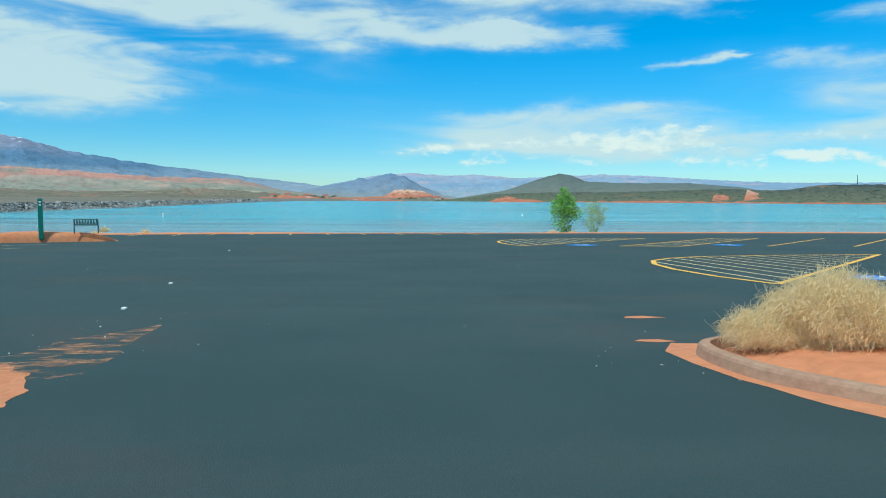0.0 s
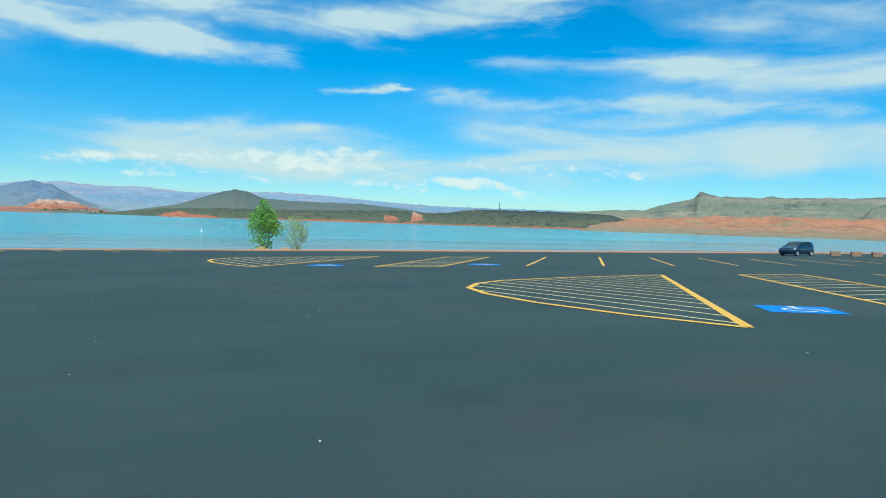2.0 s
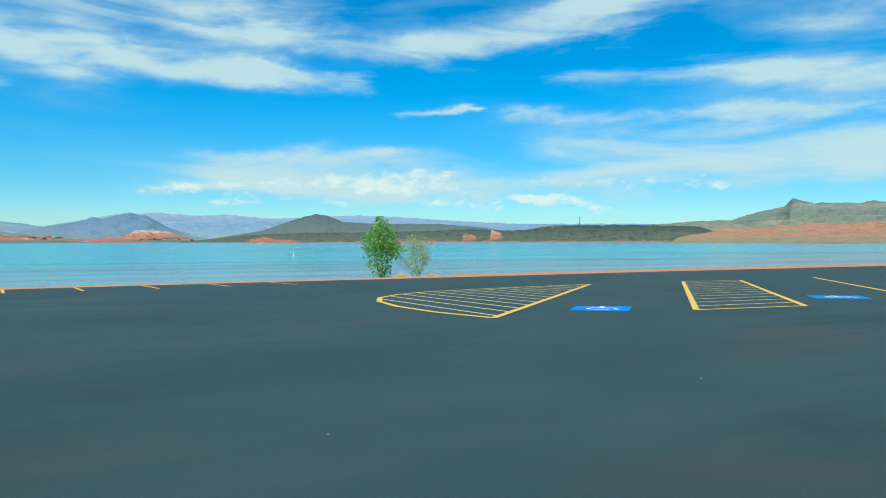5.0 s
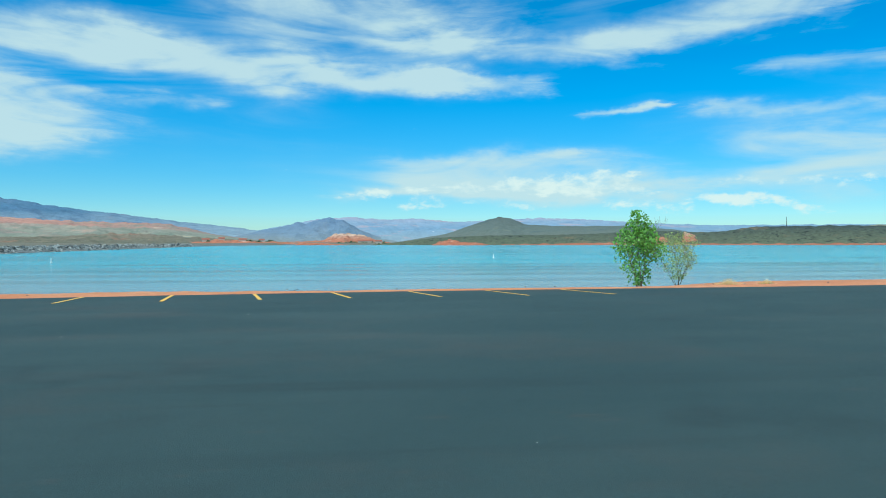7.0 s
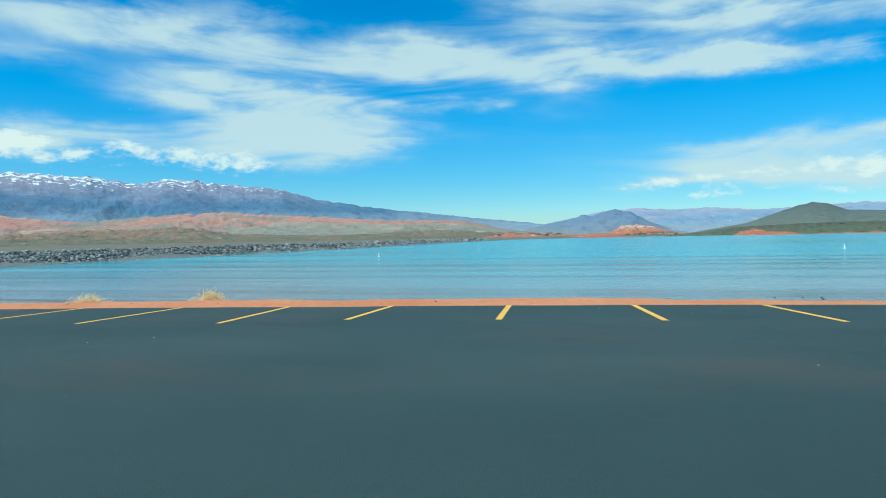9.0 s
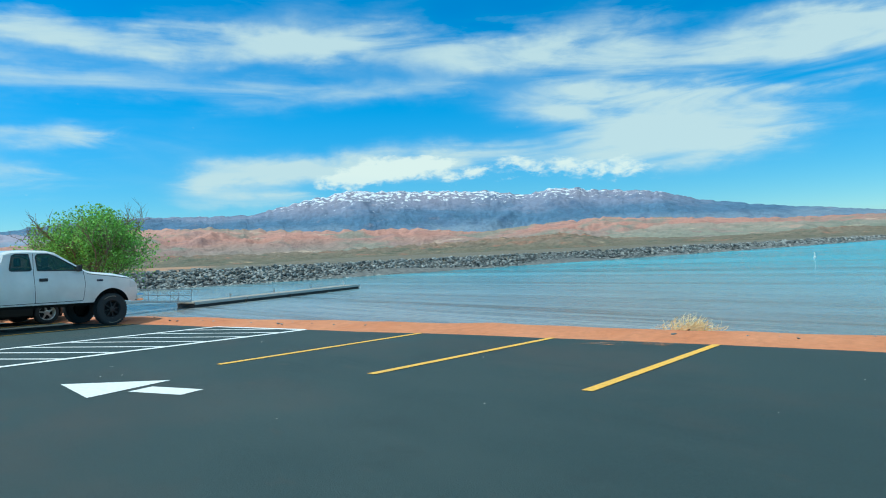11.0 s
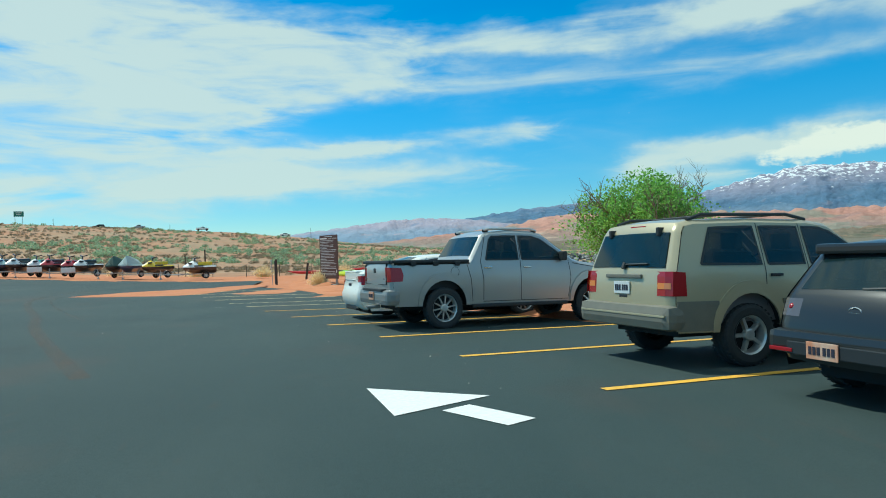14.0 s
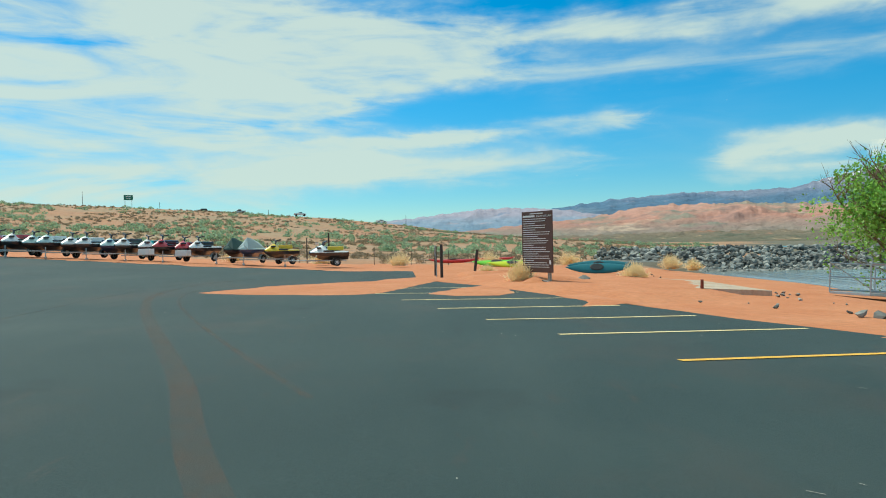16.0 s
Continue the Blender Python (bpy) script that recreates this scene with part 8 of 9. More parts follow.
def lot_spots(rnd):
    for cx, cy, spread, n in ((0.8, 18.0, 1.6, 26), (1.0, 19.5, 2.5, 14), (-1.0, 12.0, 5.0, 24), (-6, 26, 8, 30), (-14, 42, 6, 24), (-28, 44, 5, 26), (-44, 36.5, 4, 26), (-56, 33, 5, 30), (2.2, 6.5, 0.6, 20), (-3.4, 7.2, 0.9, 24), (25, 30, 12, 30)):
        for _ in range(n):
            x, y = rnd.gauss(cx, spread), rnd.gauss(cy, spread)
            yield x, y, lot_z(x, y)


def berm_spots(rnd):
    for _ in range(240):
        k = rnd.randrange(len(EDGE) - 2)
        f = rnd.random()
        x, y = EDGE[k][0] * (1 - f) + EDGE[k + 1][0] * f, EDGE[k][1] * (1 - f) + EDGE[k + 1][1] * f
        o = rnd.uniform(0.15, 1.0)
        yield x, y + o, lot_z(x, y) + 0.05


def sand_spots(rnd):
    for _ in range(150):
        x, y = rnd.uniform(-86, -62), rnd.uniform(32, 42)
        if y > 36 + 0.33 * (-63 - x) * -1 + 2 or x < -70:
            yield x, y, land_z(x, y) - 0.07


def fleck_spots():
    rnd = random.Random(88)
    bm = bmesh.new()
    for cx, cy, spread, n in ((0.9, 18.3, 0.9, 16), (-29.3, 43.3, 0.9, 9), (-50.5, 34.2, 1.6, 14), (-45.5, 36.2, 1.3, 8), (-9.5, 45.5, 1.2, 6)):
        for _ in range(n):
            x, y = rnd.gauss(cx, spread), rnd.gauss(cy, spread)
            a, l = rnd.uniform(0, 3.14), rnd.uniform(0.03, 0.10)
            strip(bm, (x, y), (x + l * math.cos(a), y + l * math.sin(a)), rnd.uniform(0.004, 0.008), 0.005)
    thing("paint_flecks", bm, PEBBLE, "short pale scratches and flecks on the asphalt", "marks", "stuff")


PEBBLE = material("pale_pebbles", (0.42, 0.38, 0.33), 0.9, per_piece=0.5)
fleck_spots()
scattered("pebbles", lot_spots, 0.008, 0.024, PEBBLE, 41, "pale grit and pebbles strewn over the asphalt")
scattered("berm_stones", berm_spots, 0.02, 0.075, ROCK, 42, "small dark stones along the sand berm")
scattered("sand_stones", sand_spots, 0.04, 0.16, ROCK, 43, "small dark stones in the red sand")

# ---- dock, gangway and buoys ----
WOOD = material("weathered_wood", (0.34, 0.30, 0.25), 0.9, grain=0.25, scale=18, tint=(0.42, 0.38, 0.32), tint_scale=2)


def dock():
    a, b = Vector((-74.3, 60.0)), Vector((-83.9, 81.9))
    d = (b - a).normalized()
    root = empty("floating_dock", Matrix.Translation((a.x, a.y, LAKE)) @ Matrix.Rotation(math.atan2(d.y, d.x), 4, "Z"), "long low floating dock with grey deck and dark bumpers", "dock")
    L_ = (b - a).length
    n = 4
    for k in range(n):
        s = L_ / n
        bm = bmesh.new()
        box(bm, k * s + 0.05, -0.9, 0.30, (k + 1) * s - 0.05, 0.9, 0.40, 0.02)
        sec = part("deck_section", bm, WOOD, root)
        bm = bmesh.new()
        box(bm, k * s + 0.1, -0.85, -0.2, (k + 1) * s - 0.1, 0.85, 0.28, 0.03)
        part("float", bm, BLACK, sec)
        for sd in (-1, 1):
            bm = bmesh.new()
            box(bm, k * s + 0.05, sd * 0.93 - 0.04, 0.22, (k + 1) * s - 0.05, sd * 0.93 + 0.04, 0.44, 0.015)
            part("edge_beam", bm, STEEL, sec)
        for u in range(int(s / 0.45)):
            bm = bmesh.new()
            box(bm, k * s + 0.1 + u * 0.45, -0.86, 0.40, k * s + 0.1 + u * 0.45 + 0.41, 0.86, 0.425)
            part("plank", bm, WOOD, sec)
    for k in range(n + 1):
        bm = bmesh.new()
        tube(bm, (k * L_ / n * 0.98 + 0.2, 1.02, -1.5), (k * L_ / n * 0.98 + 0.2, 1.02, 0.75 if k < n else 0.9), 0.06, n=8)
        part("pile", bm, STEEL if k < n else WHITE, root)


dock()


def gangway():
    a, b = Vector((-68.6, 43.6)), Vector((-74.3, 60.0))
    d = (b - a)
    L_ = d.length
    za, zb = lot_z(a.x, a.y) - 0.05, LAKE + 0.45
    root = empty("gangway", Matrix.Translation((a.x, a.y, za)) @ Matrix.Rotation(math.atan2(d.y, d.x), 4, "Z") @ Matrix.Rotation(-math.atan2(zb - za, L_), 4, "Y"), "grey metal gangway with truss railings down to the dock", "gangway")
    bm = bmesh.new()
    box(bm, 0, -0.75, 0, L_, 0.75, 0.08, 0.01)
    part("walkway", bm, STEEL, root)
    for sd in (-0.75, 0.75):
        rl = new("railing")
        rl.parent = root
        for h in (0.12, 0.55, 1.0):
            bm = bmesh.new()
            tube(bm, (0, sd, h), (L_, sd, h), 0.028, n=6)
            part("rail", bm, STEEL, rl)
        n = 9
        for k in range(n + 1):
            bm = bmesh.new()
            tube(bm, (k * L_ / n, sd, 0.05), (k * L_ / n, sd, 1.0), 0.024, n=6)
            part("post", bm, STEEL, rl)
            if k < n:
                bm = bmesh.new()
                tube(bm, (k * L_ / n, sd, 0.12 if k % 2 else 1.0), ((k + 1) * L_ / n, sd, 1.0 if k % 2 else 0.12), 0.018, n=5)
                part("brace", bm, STEEL, rl)


gangway()
PALE_CONCRETE = material("pale_concrete", (0.52, 0.43, 0.33), 0.9, grain=0.2, scale=9, tint=(0.45, 0.27, 0.17), tint_scale=1.2)


def ramp_slab(poly, top):
    """The flat head of the boat ramp, cast in sections."""
    bm = bmesh.new()
    up = [bm.verts.new((x, y, lot_z(x, y) + top)) for x, y in poly]
    down = [bm.verts.new((x, y, lot_z(x, y) - 0.2)) for x, y in poly]
    bm.faces.new(up)
    for k in range(len(poly)):
        n_ = (k + 1) % len(poly)
        bm.faces.new((up[k], down[k], down[n_], up[n_]))
    bmesh.ops.recalc_face_normals(bm, faces=bm.faces[:])
    thing("ramp_slab", bm, PALE_CONCRETE, "flat pale concrete slab at the head of the boat ramp", "slab", "structure")


A_, B_, C_, D_ = Vector((-77.2, 39.6)), Vector((-70.2, 37.5)), Vector((-68.1, 41.0)), Vector((-75.4, 41.2))
for k in range(4):
    f0, f1 = k / 4, (k + 1) / 4 - 0.008
    ramp_slab([tuple(A_.lerp(B_, f0)), tuple(A_.lerp(B_, f1)), tuple(D_.lerp(C_, f1)), tuple(D_.lerp(C_, f0))], 0.09)
bm = bmesh.new()
tube(bm, (-69.2, 39.2, lot_z(-69.2, 39.2)), (-69.18, 39.2, lot_z(-69.2, 39.2) + 0.38), 0.06, 0.05, 8)
thing("marker_stub", bm, material("rusty_red_post", (0.22, 0.05, 0.03), 0.8, grain=0.2, scale=20), "short rusty red stub post on the ramp", "post")


def buoy(x, y):
    root = empty("buoy", Matrix.Translation((x, y, LAKE)), "white upright marker buoy floating on the lake", "buoy", "buoys")
    root.scale = (0.55, 0.55, 0.55)
    bm = bmesh.new()
    lathe(bm, [(0.0, -0.3), (0.38, -0.2), (0.45, 0.1), (0.3, 0.35), (0.0, 0.4)], 14, Matrix.Rotation(radians(90), 4, "X"))
    part("float", bm, WHITE, root)
    bm = bmesh.new()
    lathe(bm, [(0.18, 0.3), (0.17, 1.5), (0.0, 1.6)], 12, Matrix.Rotation(radians(90), 4, "X"))
    part("mast", bm, WHITE, root)


buoy(-67.5, 165)
buoy(22, 190)

# ---- sign, gate posts, bench, kayaks ----
SIGN_BROWN = material("sign_brown", (0.10, 0.048, 0.035), 0.6, grain=0.08, scale=6)


def rules_sign():
    a, b = Vector((-73.23, 33.69)), Vector((-72.0, 34.70))
    d = (b - a)
    w = d.length
    zt, zb = 1.30, -1.02
    g = lot_z(-72.6, 34.2)
    root = empty("notice_board", Matrix.Translation((a.x, a.y, g)) @ Matrix.Rotation(math.atan2(d.y, d.x), 4, "Z"), "tall brown notice board with rows of white lettering", "sign")
    bm = bmesh.new()
    box(bm, 0, 0, zb - g, w, 0.05, zt - g, 0.008)
    panel = part("board", bm, SIGN_BROWN, root)
    for x in (0.25, w - 0.3):
        bm = bmesh.new()
        box(bm, x, 0.05, -0.4, x + 0.1, 0.15, zt - g - 0.05, 0.006)
        part("post", bm, WOOD, root)
    rnd = random.Random(4)
    z = zt - g - 0.30
    rows = 0
    while z > zb - g + 0.12 and rows < 26:
        if rows in (2, 5, 8, 12, 16, 19):
            l = w * rnd.uniform(0.3, 0.55)
        else:
            l = w * rnd.uniform(0.72, 0.9)
        bm = bmesh.new()
        box(bm, 0.07, -0.004, z, 0.07 + l, 0.001, z + 0.021)
        part("text_bar", bm, PLATE_WHITE, root)
        z -= 0.083
        rows += 1
    bm = bmesh.new()
    box(bm, w * 0.28, -0.004, zt - g - 0.10, w * 0.72, 0.001, zt - g - 0.065)
    part("text_bar", bm, PLATE_WHITE, root)
    bm = bmesh.new()
    box(bm, 0.07, -0.004, zt - g - 0.215, w * 0.44, 0.001, zt - g - 0.145)
    part("text_bar", bm, PLATE_WHITE, root)
    cu = bpy.data.curves.new("lettering", "FONT")
    cu.body, cu.size, cu.extrude = "KNOW THE LAW", 0.098, 0.002
    ob = new("lettering", cu)
    ob.parent = root
    ob.matrix_local = Matrix.Translation((w * 0.50, -0.003, zt - g - 0.22)) @ Matrix.Rotation(radians(90), 4, "X")
    cu.materials.append(PLATE_WHITE)
    bm = bmesh.new()
    lathe(bm, [(0.0, -0.004), (0.05, -0.003), (0.05, 0.002)], 14, Matrix.Translation((w - 0.12, 0, 0.85)) @ Matrix.Diagonal((1, 1, 1.8, 1)))
    part("emblem", bm, PLATE_WHITE, root)


rules_sign()
POST = material("dark_post", (0.055, 0.045, 0.04), 0.8, grain=0.25, scale=20)
for x, y, h, tx, ty in ((-82.6, 29.9, 1.45, 0, 0), (-80.2, 30.3, 1.55, 0.02, 0), (-82.2, 31.9, 1.3, 0.05, 0.2), (-104.8, 19.8, 2.6, 0, 0)):
    bm = bmesh.new()
    g = land_z(x, y)
    tube(bm, (x, y, g - 0.3), (x + tx, y + ty, g + h), 0.075, 0.07, 10)
    thing("gate_post", bm, POST, "dark round gate post in the sand", "post", group="gate posts")
x, y = -80.25, 30.1
g = land_z(x, y)
root = empty("reflector_post", Matrix.Translation((x, y, g)), "thin post with a white reflector panel", "post")
bm = bmesh.new()
tube(bm, (0, -0.05, -0.2), (-0.04, -0.1, 1.5), 0.02, n=6)
part("stake", bm, STEEL, root)
bm = bmesh.new()
box(bm, -0.09, -0.14, 0.95, 0.06, -0.12, 1.5, 0.004)
part("reflector", bm, PLATE_WHITE, root)
x, y = -104.4, 18.0
root = empty("lamp_post", Matrix.Translation((x, y, land_z(x, y))), "short dark post with a white lamp arm", "post")
bm = bmesh.new()
tube(bm, (0, 0, -0.3), (0, 0, 2.1), 0.05, n=8)
part("pole", bm, POST, root)
bm = bmesh.new()
tube(bm, (0, 0, 1.75), (0.1, 0.9, 1.7), 0.03, n=6)
part("arm", bm, POST, root)
bm = bmesh.new()
box(bm, -0.05, 0.75, 1.5, 0.25, 1.05, 1.68, 0.04)
part("lamp_head", bm, PLATE_WHITE, root)


def kayak(x, y, z, az, L_, mat, label, roll=0.0):
    root = empty("kayak", Matrix.Translation((x, y, z)) @ Matrix.Rotation(radians(az), 4, "Z") @ Matrix.Rotation(roll, 4, "Y"), label, "kayak", "kayaks")
    bm = bmesh.new()
    rows = []
    n = 18
    for i in range(n + 1):
        t = -1 + 2 * i / n
        w = 0.36 * max(1 - abs(t) ** 2.4, 0.01)
        rk = 0.16 * abs(t) ** 3
        row = []
        for k in range(12):
            a = 2 * math.pi * k / 12
            row.append(bm.verts.new((math.cos(a) * w, t * L_ / 2, 0.18 + rk + math.sin(a) * 0.18 * (1 if math.sin(a) < 0 else 0.6) * max(1 - abs(t) ** 3, 0.05))))
        rows.append(row)
    for a, b in zip(rows, rows[1:]):
        for k in range(12):
            bm.faces.new((a[k], a[(k + 1) % 12], b[(k + 1) % 12], b[k]))
    bm.faces.new(rows[0])
    bm.faces.new(rows[-1][::-1])
    bmesh.ops.recalc_face_normals(bm, faces=bm.faces[:])
    part("hull", bm, mat, root, smooth=True)
    bm = bmesh.new()
    lathe(bm, [(0.0, 0.0), (0.2, 0.01), (0.24, 0.03), (0.2, 0.05)], 18, Matrix.Translation((0, -0.1, 0.29)) @ Matrix.Rotation(radians(90), 4, "X") @ Matrix.Diagonal((1, 1, 1.7, 1)))
    part("cockpit_rim", bm, BLACK, root)


K_RED = material("red_plastic", (0.55, 0.03, 0.04), 0.45)
K_GREEN = material("lime_plastic", (0.20, 0.62, 0.04), 0.45)
K_LIME = material("yellow_plastic", (0.62, 0.70, 0.03), 0.45)
K_TEAL = material("teal_plastic", (0.012, 0.15, 0.19), 0.45)
gz = lambda x, y: land_z(x, y) + 0.02
kayak(-97.6, 30.6, gz(-97.6, 30.6) + 0.25, 12, 3.9, K_RED, "red plastic kayak lying on the sand")
kayak(-102.5, 33.9, gz(-102.5, 33.9) + 0.35, 10, 3.4, K_RED, "red plastic kayak lying on the sand behind others")
kayak(-91.8, 33.6, gz(-91.8, 33.6) + 0.25, 14, 3.6, K_GREEN, "bright green plastic kayak lying on the sand", 0.5)
kayak(-90.6, 34.6, gz(-90.6, 34.6) + 0.22, 6, 3.6, K_LIME, "yellow-green plastic kayak lying on the sand", 0.45)
kayak(-87.2, 39.3, gz(-87.2, 39.3) + 0.12, -4, 3.9, K_TEAL, "dark teal kayak lying on its side on the sand", 0.9)
kayak(-87.7, 39.5, gz(-87.7, 39.5) + 0.28, -6, 3.9, K_TEAL, "dark teal kayak leaning on another", 1.1)

GREEN_METAL = material("green_metal", (0.015, 0.16, 0.11), 0.45, coat=0.3)
DARK_GREEN = material("dark_green_metal", (0.006, 0.05, 0.045), 0.5)


def bench_island():
    bm = bmesh.new()
    c = Vector((-20.9, 35.2))
    n, rings = 40, []
    for f, h in ((1.0, 0.0), (0.9, 0.26), (0.75, 0.48), (0.4, 0.58), (0.0, 0.60)):
        if f == 0:
            break
        row = []
        for k in range(n):
            a = 6.283 * k / n
            wob = 1 + 0.15 * noise.noise((math.cos(a) * 1.5, math.sin(a) * 1.5, 9))
            px, py = c.x - 2.3 + math.cos(a) * 5.4 * f * wob * 0.9 - math.sin(a) * 0.7 * f, c.y - 0.5 + math.cos(a) * 2.6 * f * wob + math.sin(a) * (1.2 if math.sin(a) > 0 else 0.25) * f
            row.append(bm.verts.new((px, py, lot_z(px, py) + h * (1 - 0.6 * smooth01((-21.5 - px) / 4)) + 0.02 * noise.noise((px * 2, py * 2, 1)))))
        rings.append(row)
    for a, b in zip(rings, rings[1:]):
        for k in range(n):
            bm.faces.new((a[k], a[(k + 1) % n], b[(k + 1) % n], b[k]))
    bm.faces.new(rings[-1])
    bmesh.ops.recalc_face_normals(bm, faces=bm.faces[:])
    if sum(f.normal.z for f in bm.faces) < 0:
        bmesh.ops.reverse_faces(bm, faces=bm.faces[:])
    thing("sand_island", bm, SAND, "raised red sand island with a bench and green post", "sand", smooth=True)


bench_island()
root = empty("marker_post", Matrix.Translation((-20.85, 35.45, -0.47)) @ Matrix.Rotation(radians(25), 4, "Z"), "tall square green metal post with a small pale plate", "post")
bm = bmesh.new()
box(bm, -0.11, -0.11, -0.4, 0.11, 0.11, 1.72, 0.015)
part("shaft", bm, GREEN_METAL, root)
for z_ in (1.35, 1.5):
    bm = bmesh.new()
    box(bm, -0.05, -0.118, z_, 0.05, -0.108, z_ + 0.08)
    part("plate", bm, PLATE_WHITE, root)


def bench():
    root = empty("bench", Matrix.Translation((-19.1, 36.6, -0.50)) @ Matrix.Rotation(radians(208), 4, "Z") @ Matrix.Diagonal((0.92, 0.92, 0.72, 1)), "dark green metal park bench with a pierced back", "bench")
    for sd in (-0.62, 0.62):
        bm = bmesh.new()
        tube(bm, (sd, 0.25, -0.15), (sd, 0.22, 0.42), 0.03, n=7)
        tube(bm, (sd, -0.25, -0.15), (sd, -0.22, 0.42), 0.03, n=7)
        tube(bm, (sd, -0.22, 0.42), (sd, -0.32, 0.88), 0.03, n=7)
        tube(bm, (sd, 0.24, 0.40), (sd, 0.26, 0.62), 0.02, n=7)
        tube(bm, (sd, 0.26, 0.62), (sd, -0.26, 0.64), 0.02, n=7)
        part("end_frame", bm, DARK_GREEN, root)
    for k in range(7):
        bm = bmesh.new()
        box(bm, -0.62, -0.2 + k * 0.065, 0.42, 0.62, -0.155 + k * 0.065, 0.44, 0.006)
        part("seat_slat", bm, DARK_GREEN, root)
    for z_ in (0.50, 0.86):
        bm = bmesh.new()
        tube(bm, (-0.62, -0.24 - (z_ - 0.5) * 0.2, z_), (0.62, -0.24 - (z_ - 0.5) * 0.2, z_), 0.03, n=7)
        part("back_rail", bm, DARK_GREEN, root)
    for k in range(17):
        bm = bmesh.new()
        x = -0.58 + k * 0.0725
        tube(bm, (x, -0.25, 0.5), (x + 0.03 * (-1) ** k, -0.31, 0.86), 0.026, n=5)
        part("back_bar", bm, DARK_GREEN, root)


bench()
tumbleweed(-18.3, 36.9, -0.52, 0.4, 0.3, 200, 90, "tuft of grass beside the bench", 0.006, "grass_tuft")


# ---- water scooters on trailers ----
SK = {k: material("gel_" + k, c, 0.3, coat=0.8) for k, c in {"white": (0.74, 0.76, 0.76), "navy": (0.018, 0.045, 0.12), "yellow": (0.75, 0.52, 0.02), "red": (0.5, 0.03, 0.05), "teal": (0.06, 0.42, 0.42), "black": (0.02, 0.02, 0.025), "sky": (0.50, 0.66, 0.66)}.items()}
COVER = material("canvas_cover", (0.42, 0.50, 0.50), 0.9, grain=0.15, scale=8)
COVER2 = material("green_cover", (0.05, 0.09, 0.08), 0.85, grain=0.15, scale=8)


def scooter(m, hull_c, top_c, seat_c, label, cover=None):
    root = empty("water_scooter", m, label, "jet ski", "water scooters")
    bm = bmesh.new()
    n = 12
    rows, rows2 = [], []
    for i in range(n + 1):
        t = i / n
        w = 0.58 * (1 - max(0, (t - 0.55) / 0.45) ** 2.2 * 0.93)
        keel = 0.02 + 0.34 * max(0, (t - 0.6) / 0.4) ** 2
        rows.append([bm.verts.new(v) for v in ((-w, t * 3.0, 0.46), (-w * 0.9, t * 3.0, 0.26 + keel * 0.5), (0, t * 3.0, keel), (w * 0.9, t * 3.0, 0.26 + keel * 0.5), (w, t * 3.0, 0.46))])
    for a, b in zip(rows, rows[1:]):
        for k in range(4):
            bm.faces.new((a[k], a[k + 1], b[k + 1], b[k]))
    bm.faces.new(rows[0][::-1])
    bmesh.ops.recalc_face_normals(bm, faces=bm.faces[:])
    part("hull", bm, SK[hull_c], root)
    bm = bmesh.new()
    prof = [(0.0, 0.50), (0.12, 0.56), (0.45, 0.60), (0.56, 0.68), (0.64, 0.95), (0.72, 0.92), (0.86, 0.74), (0.95, 0.62), (1.0, 0.54)]
    rows = []
    for i in range(17):
        t = i / 16
        w = 0.58 * (1 - max(0, (t - 0.55) / 0.45) ** 2.2 * 0.93)
        h = lerp_list(prof, t)
        rows.append([bm.verts.new(v) for v in ((-w, t * 3.0, 0.455), (-w * 0.9, t * 3.0, 0.53), (-w * 0.42, t * 3.0, 0.5 + (h - 0.5) * 0.5), (0, t * 3.0, h), (w * 0.42, t * 3.0, 0.5 + (h - 0.5) * 0.5), (w * 0.9, t * 3.0, 0.53), (w, t * 3.0, 0.455))])
    for a, b in zip(rows, rows[1:]):
        for k in range(6):
            bm.faces.new((a[k], b[k], b[k + 1], a[k + 1]))
    bm.faces.new(rows[0])
    part("deck", bm, SK[top_c] if not cover else cover, root, smooth=True)
    if cover:
        bm = bmesh.new()
        vs = [(-0.5, 0.3, 0.5), (0.5, 0.3, 0.5), (0.52, 1.6, 0.5), (-0.52, 1.6, 0.5), (-0.45, 2.6, 0.5), (0.45, 2.6, 0.5), (0, 0.4, 0.9), (0, 1.6, 1.18), (0, 2.0, 1.2), (0, 2.5, 0.8)]
        v = [bm.verts.new(q) for q in vs]
        bmesh.ops.convex_hull(bm, input=v)
        part("cover", bm, cover, root, "draped canvas cover")
        return root
    bm = bmesh.new()
    box(bm, -0.17, 0.35, 0.58, 0.17, 1.65, 0.84, 0.08)
    part("seat", bm, SK[seat_c], root)
    bm = bmesh.new()
    tube(bm, (0, 2.0, 0.85), (0, 1.85, 1.02), 0.06, 0.045, 8)
    tube(bm, (-0.38, 1.70, 1.16), (0, 1.88, 1.08), 0.04, n=6)
    tube(bm, (0.38, 1.70, 1.16), (0, 1.88, 1.08), 0.04, n=6)
    tube(bm, (0, 1.9, 1.0), (0, 1.88, 1.1), 0.06, n=6)
    part("handlebar", bm, SK["black"], root)
    for sd in (1, -1):
        bm = bmesh.new()
        box(bm, min(sd * 0.36, sd * 0.56), 1.15, 0.50, max(sd * 0.36, sd * 0.56), 2.0, 0.60, 0.03)
        part("foot_well", bm, SK["black"], root)
        bm = bmesh.new()
        a, b = sorted((sd * 0.10, sd * 0.34))
        box(bm, a, 2.15, 0.70, b, 2.5, 0.80, 0.04)
        part("hood_trim", bm, SK[hull_c], root)
    return root


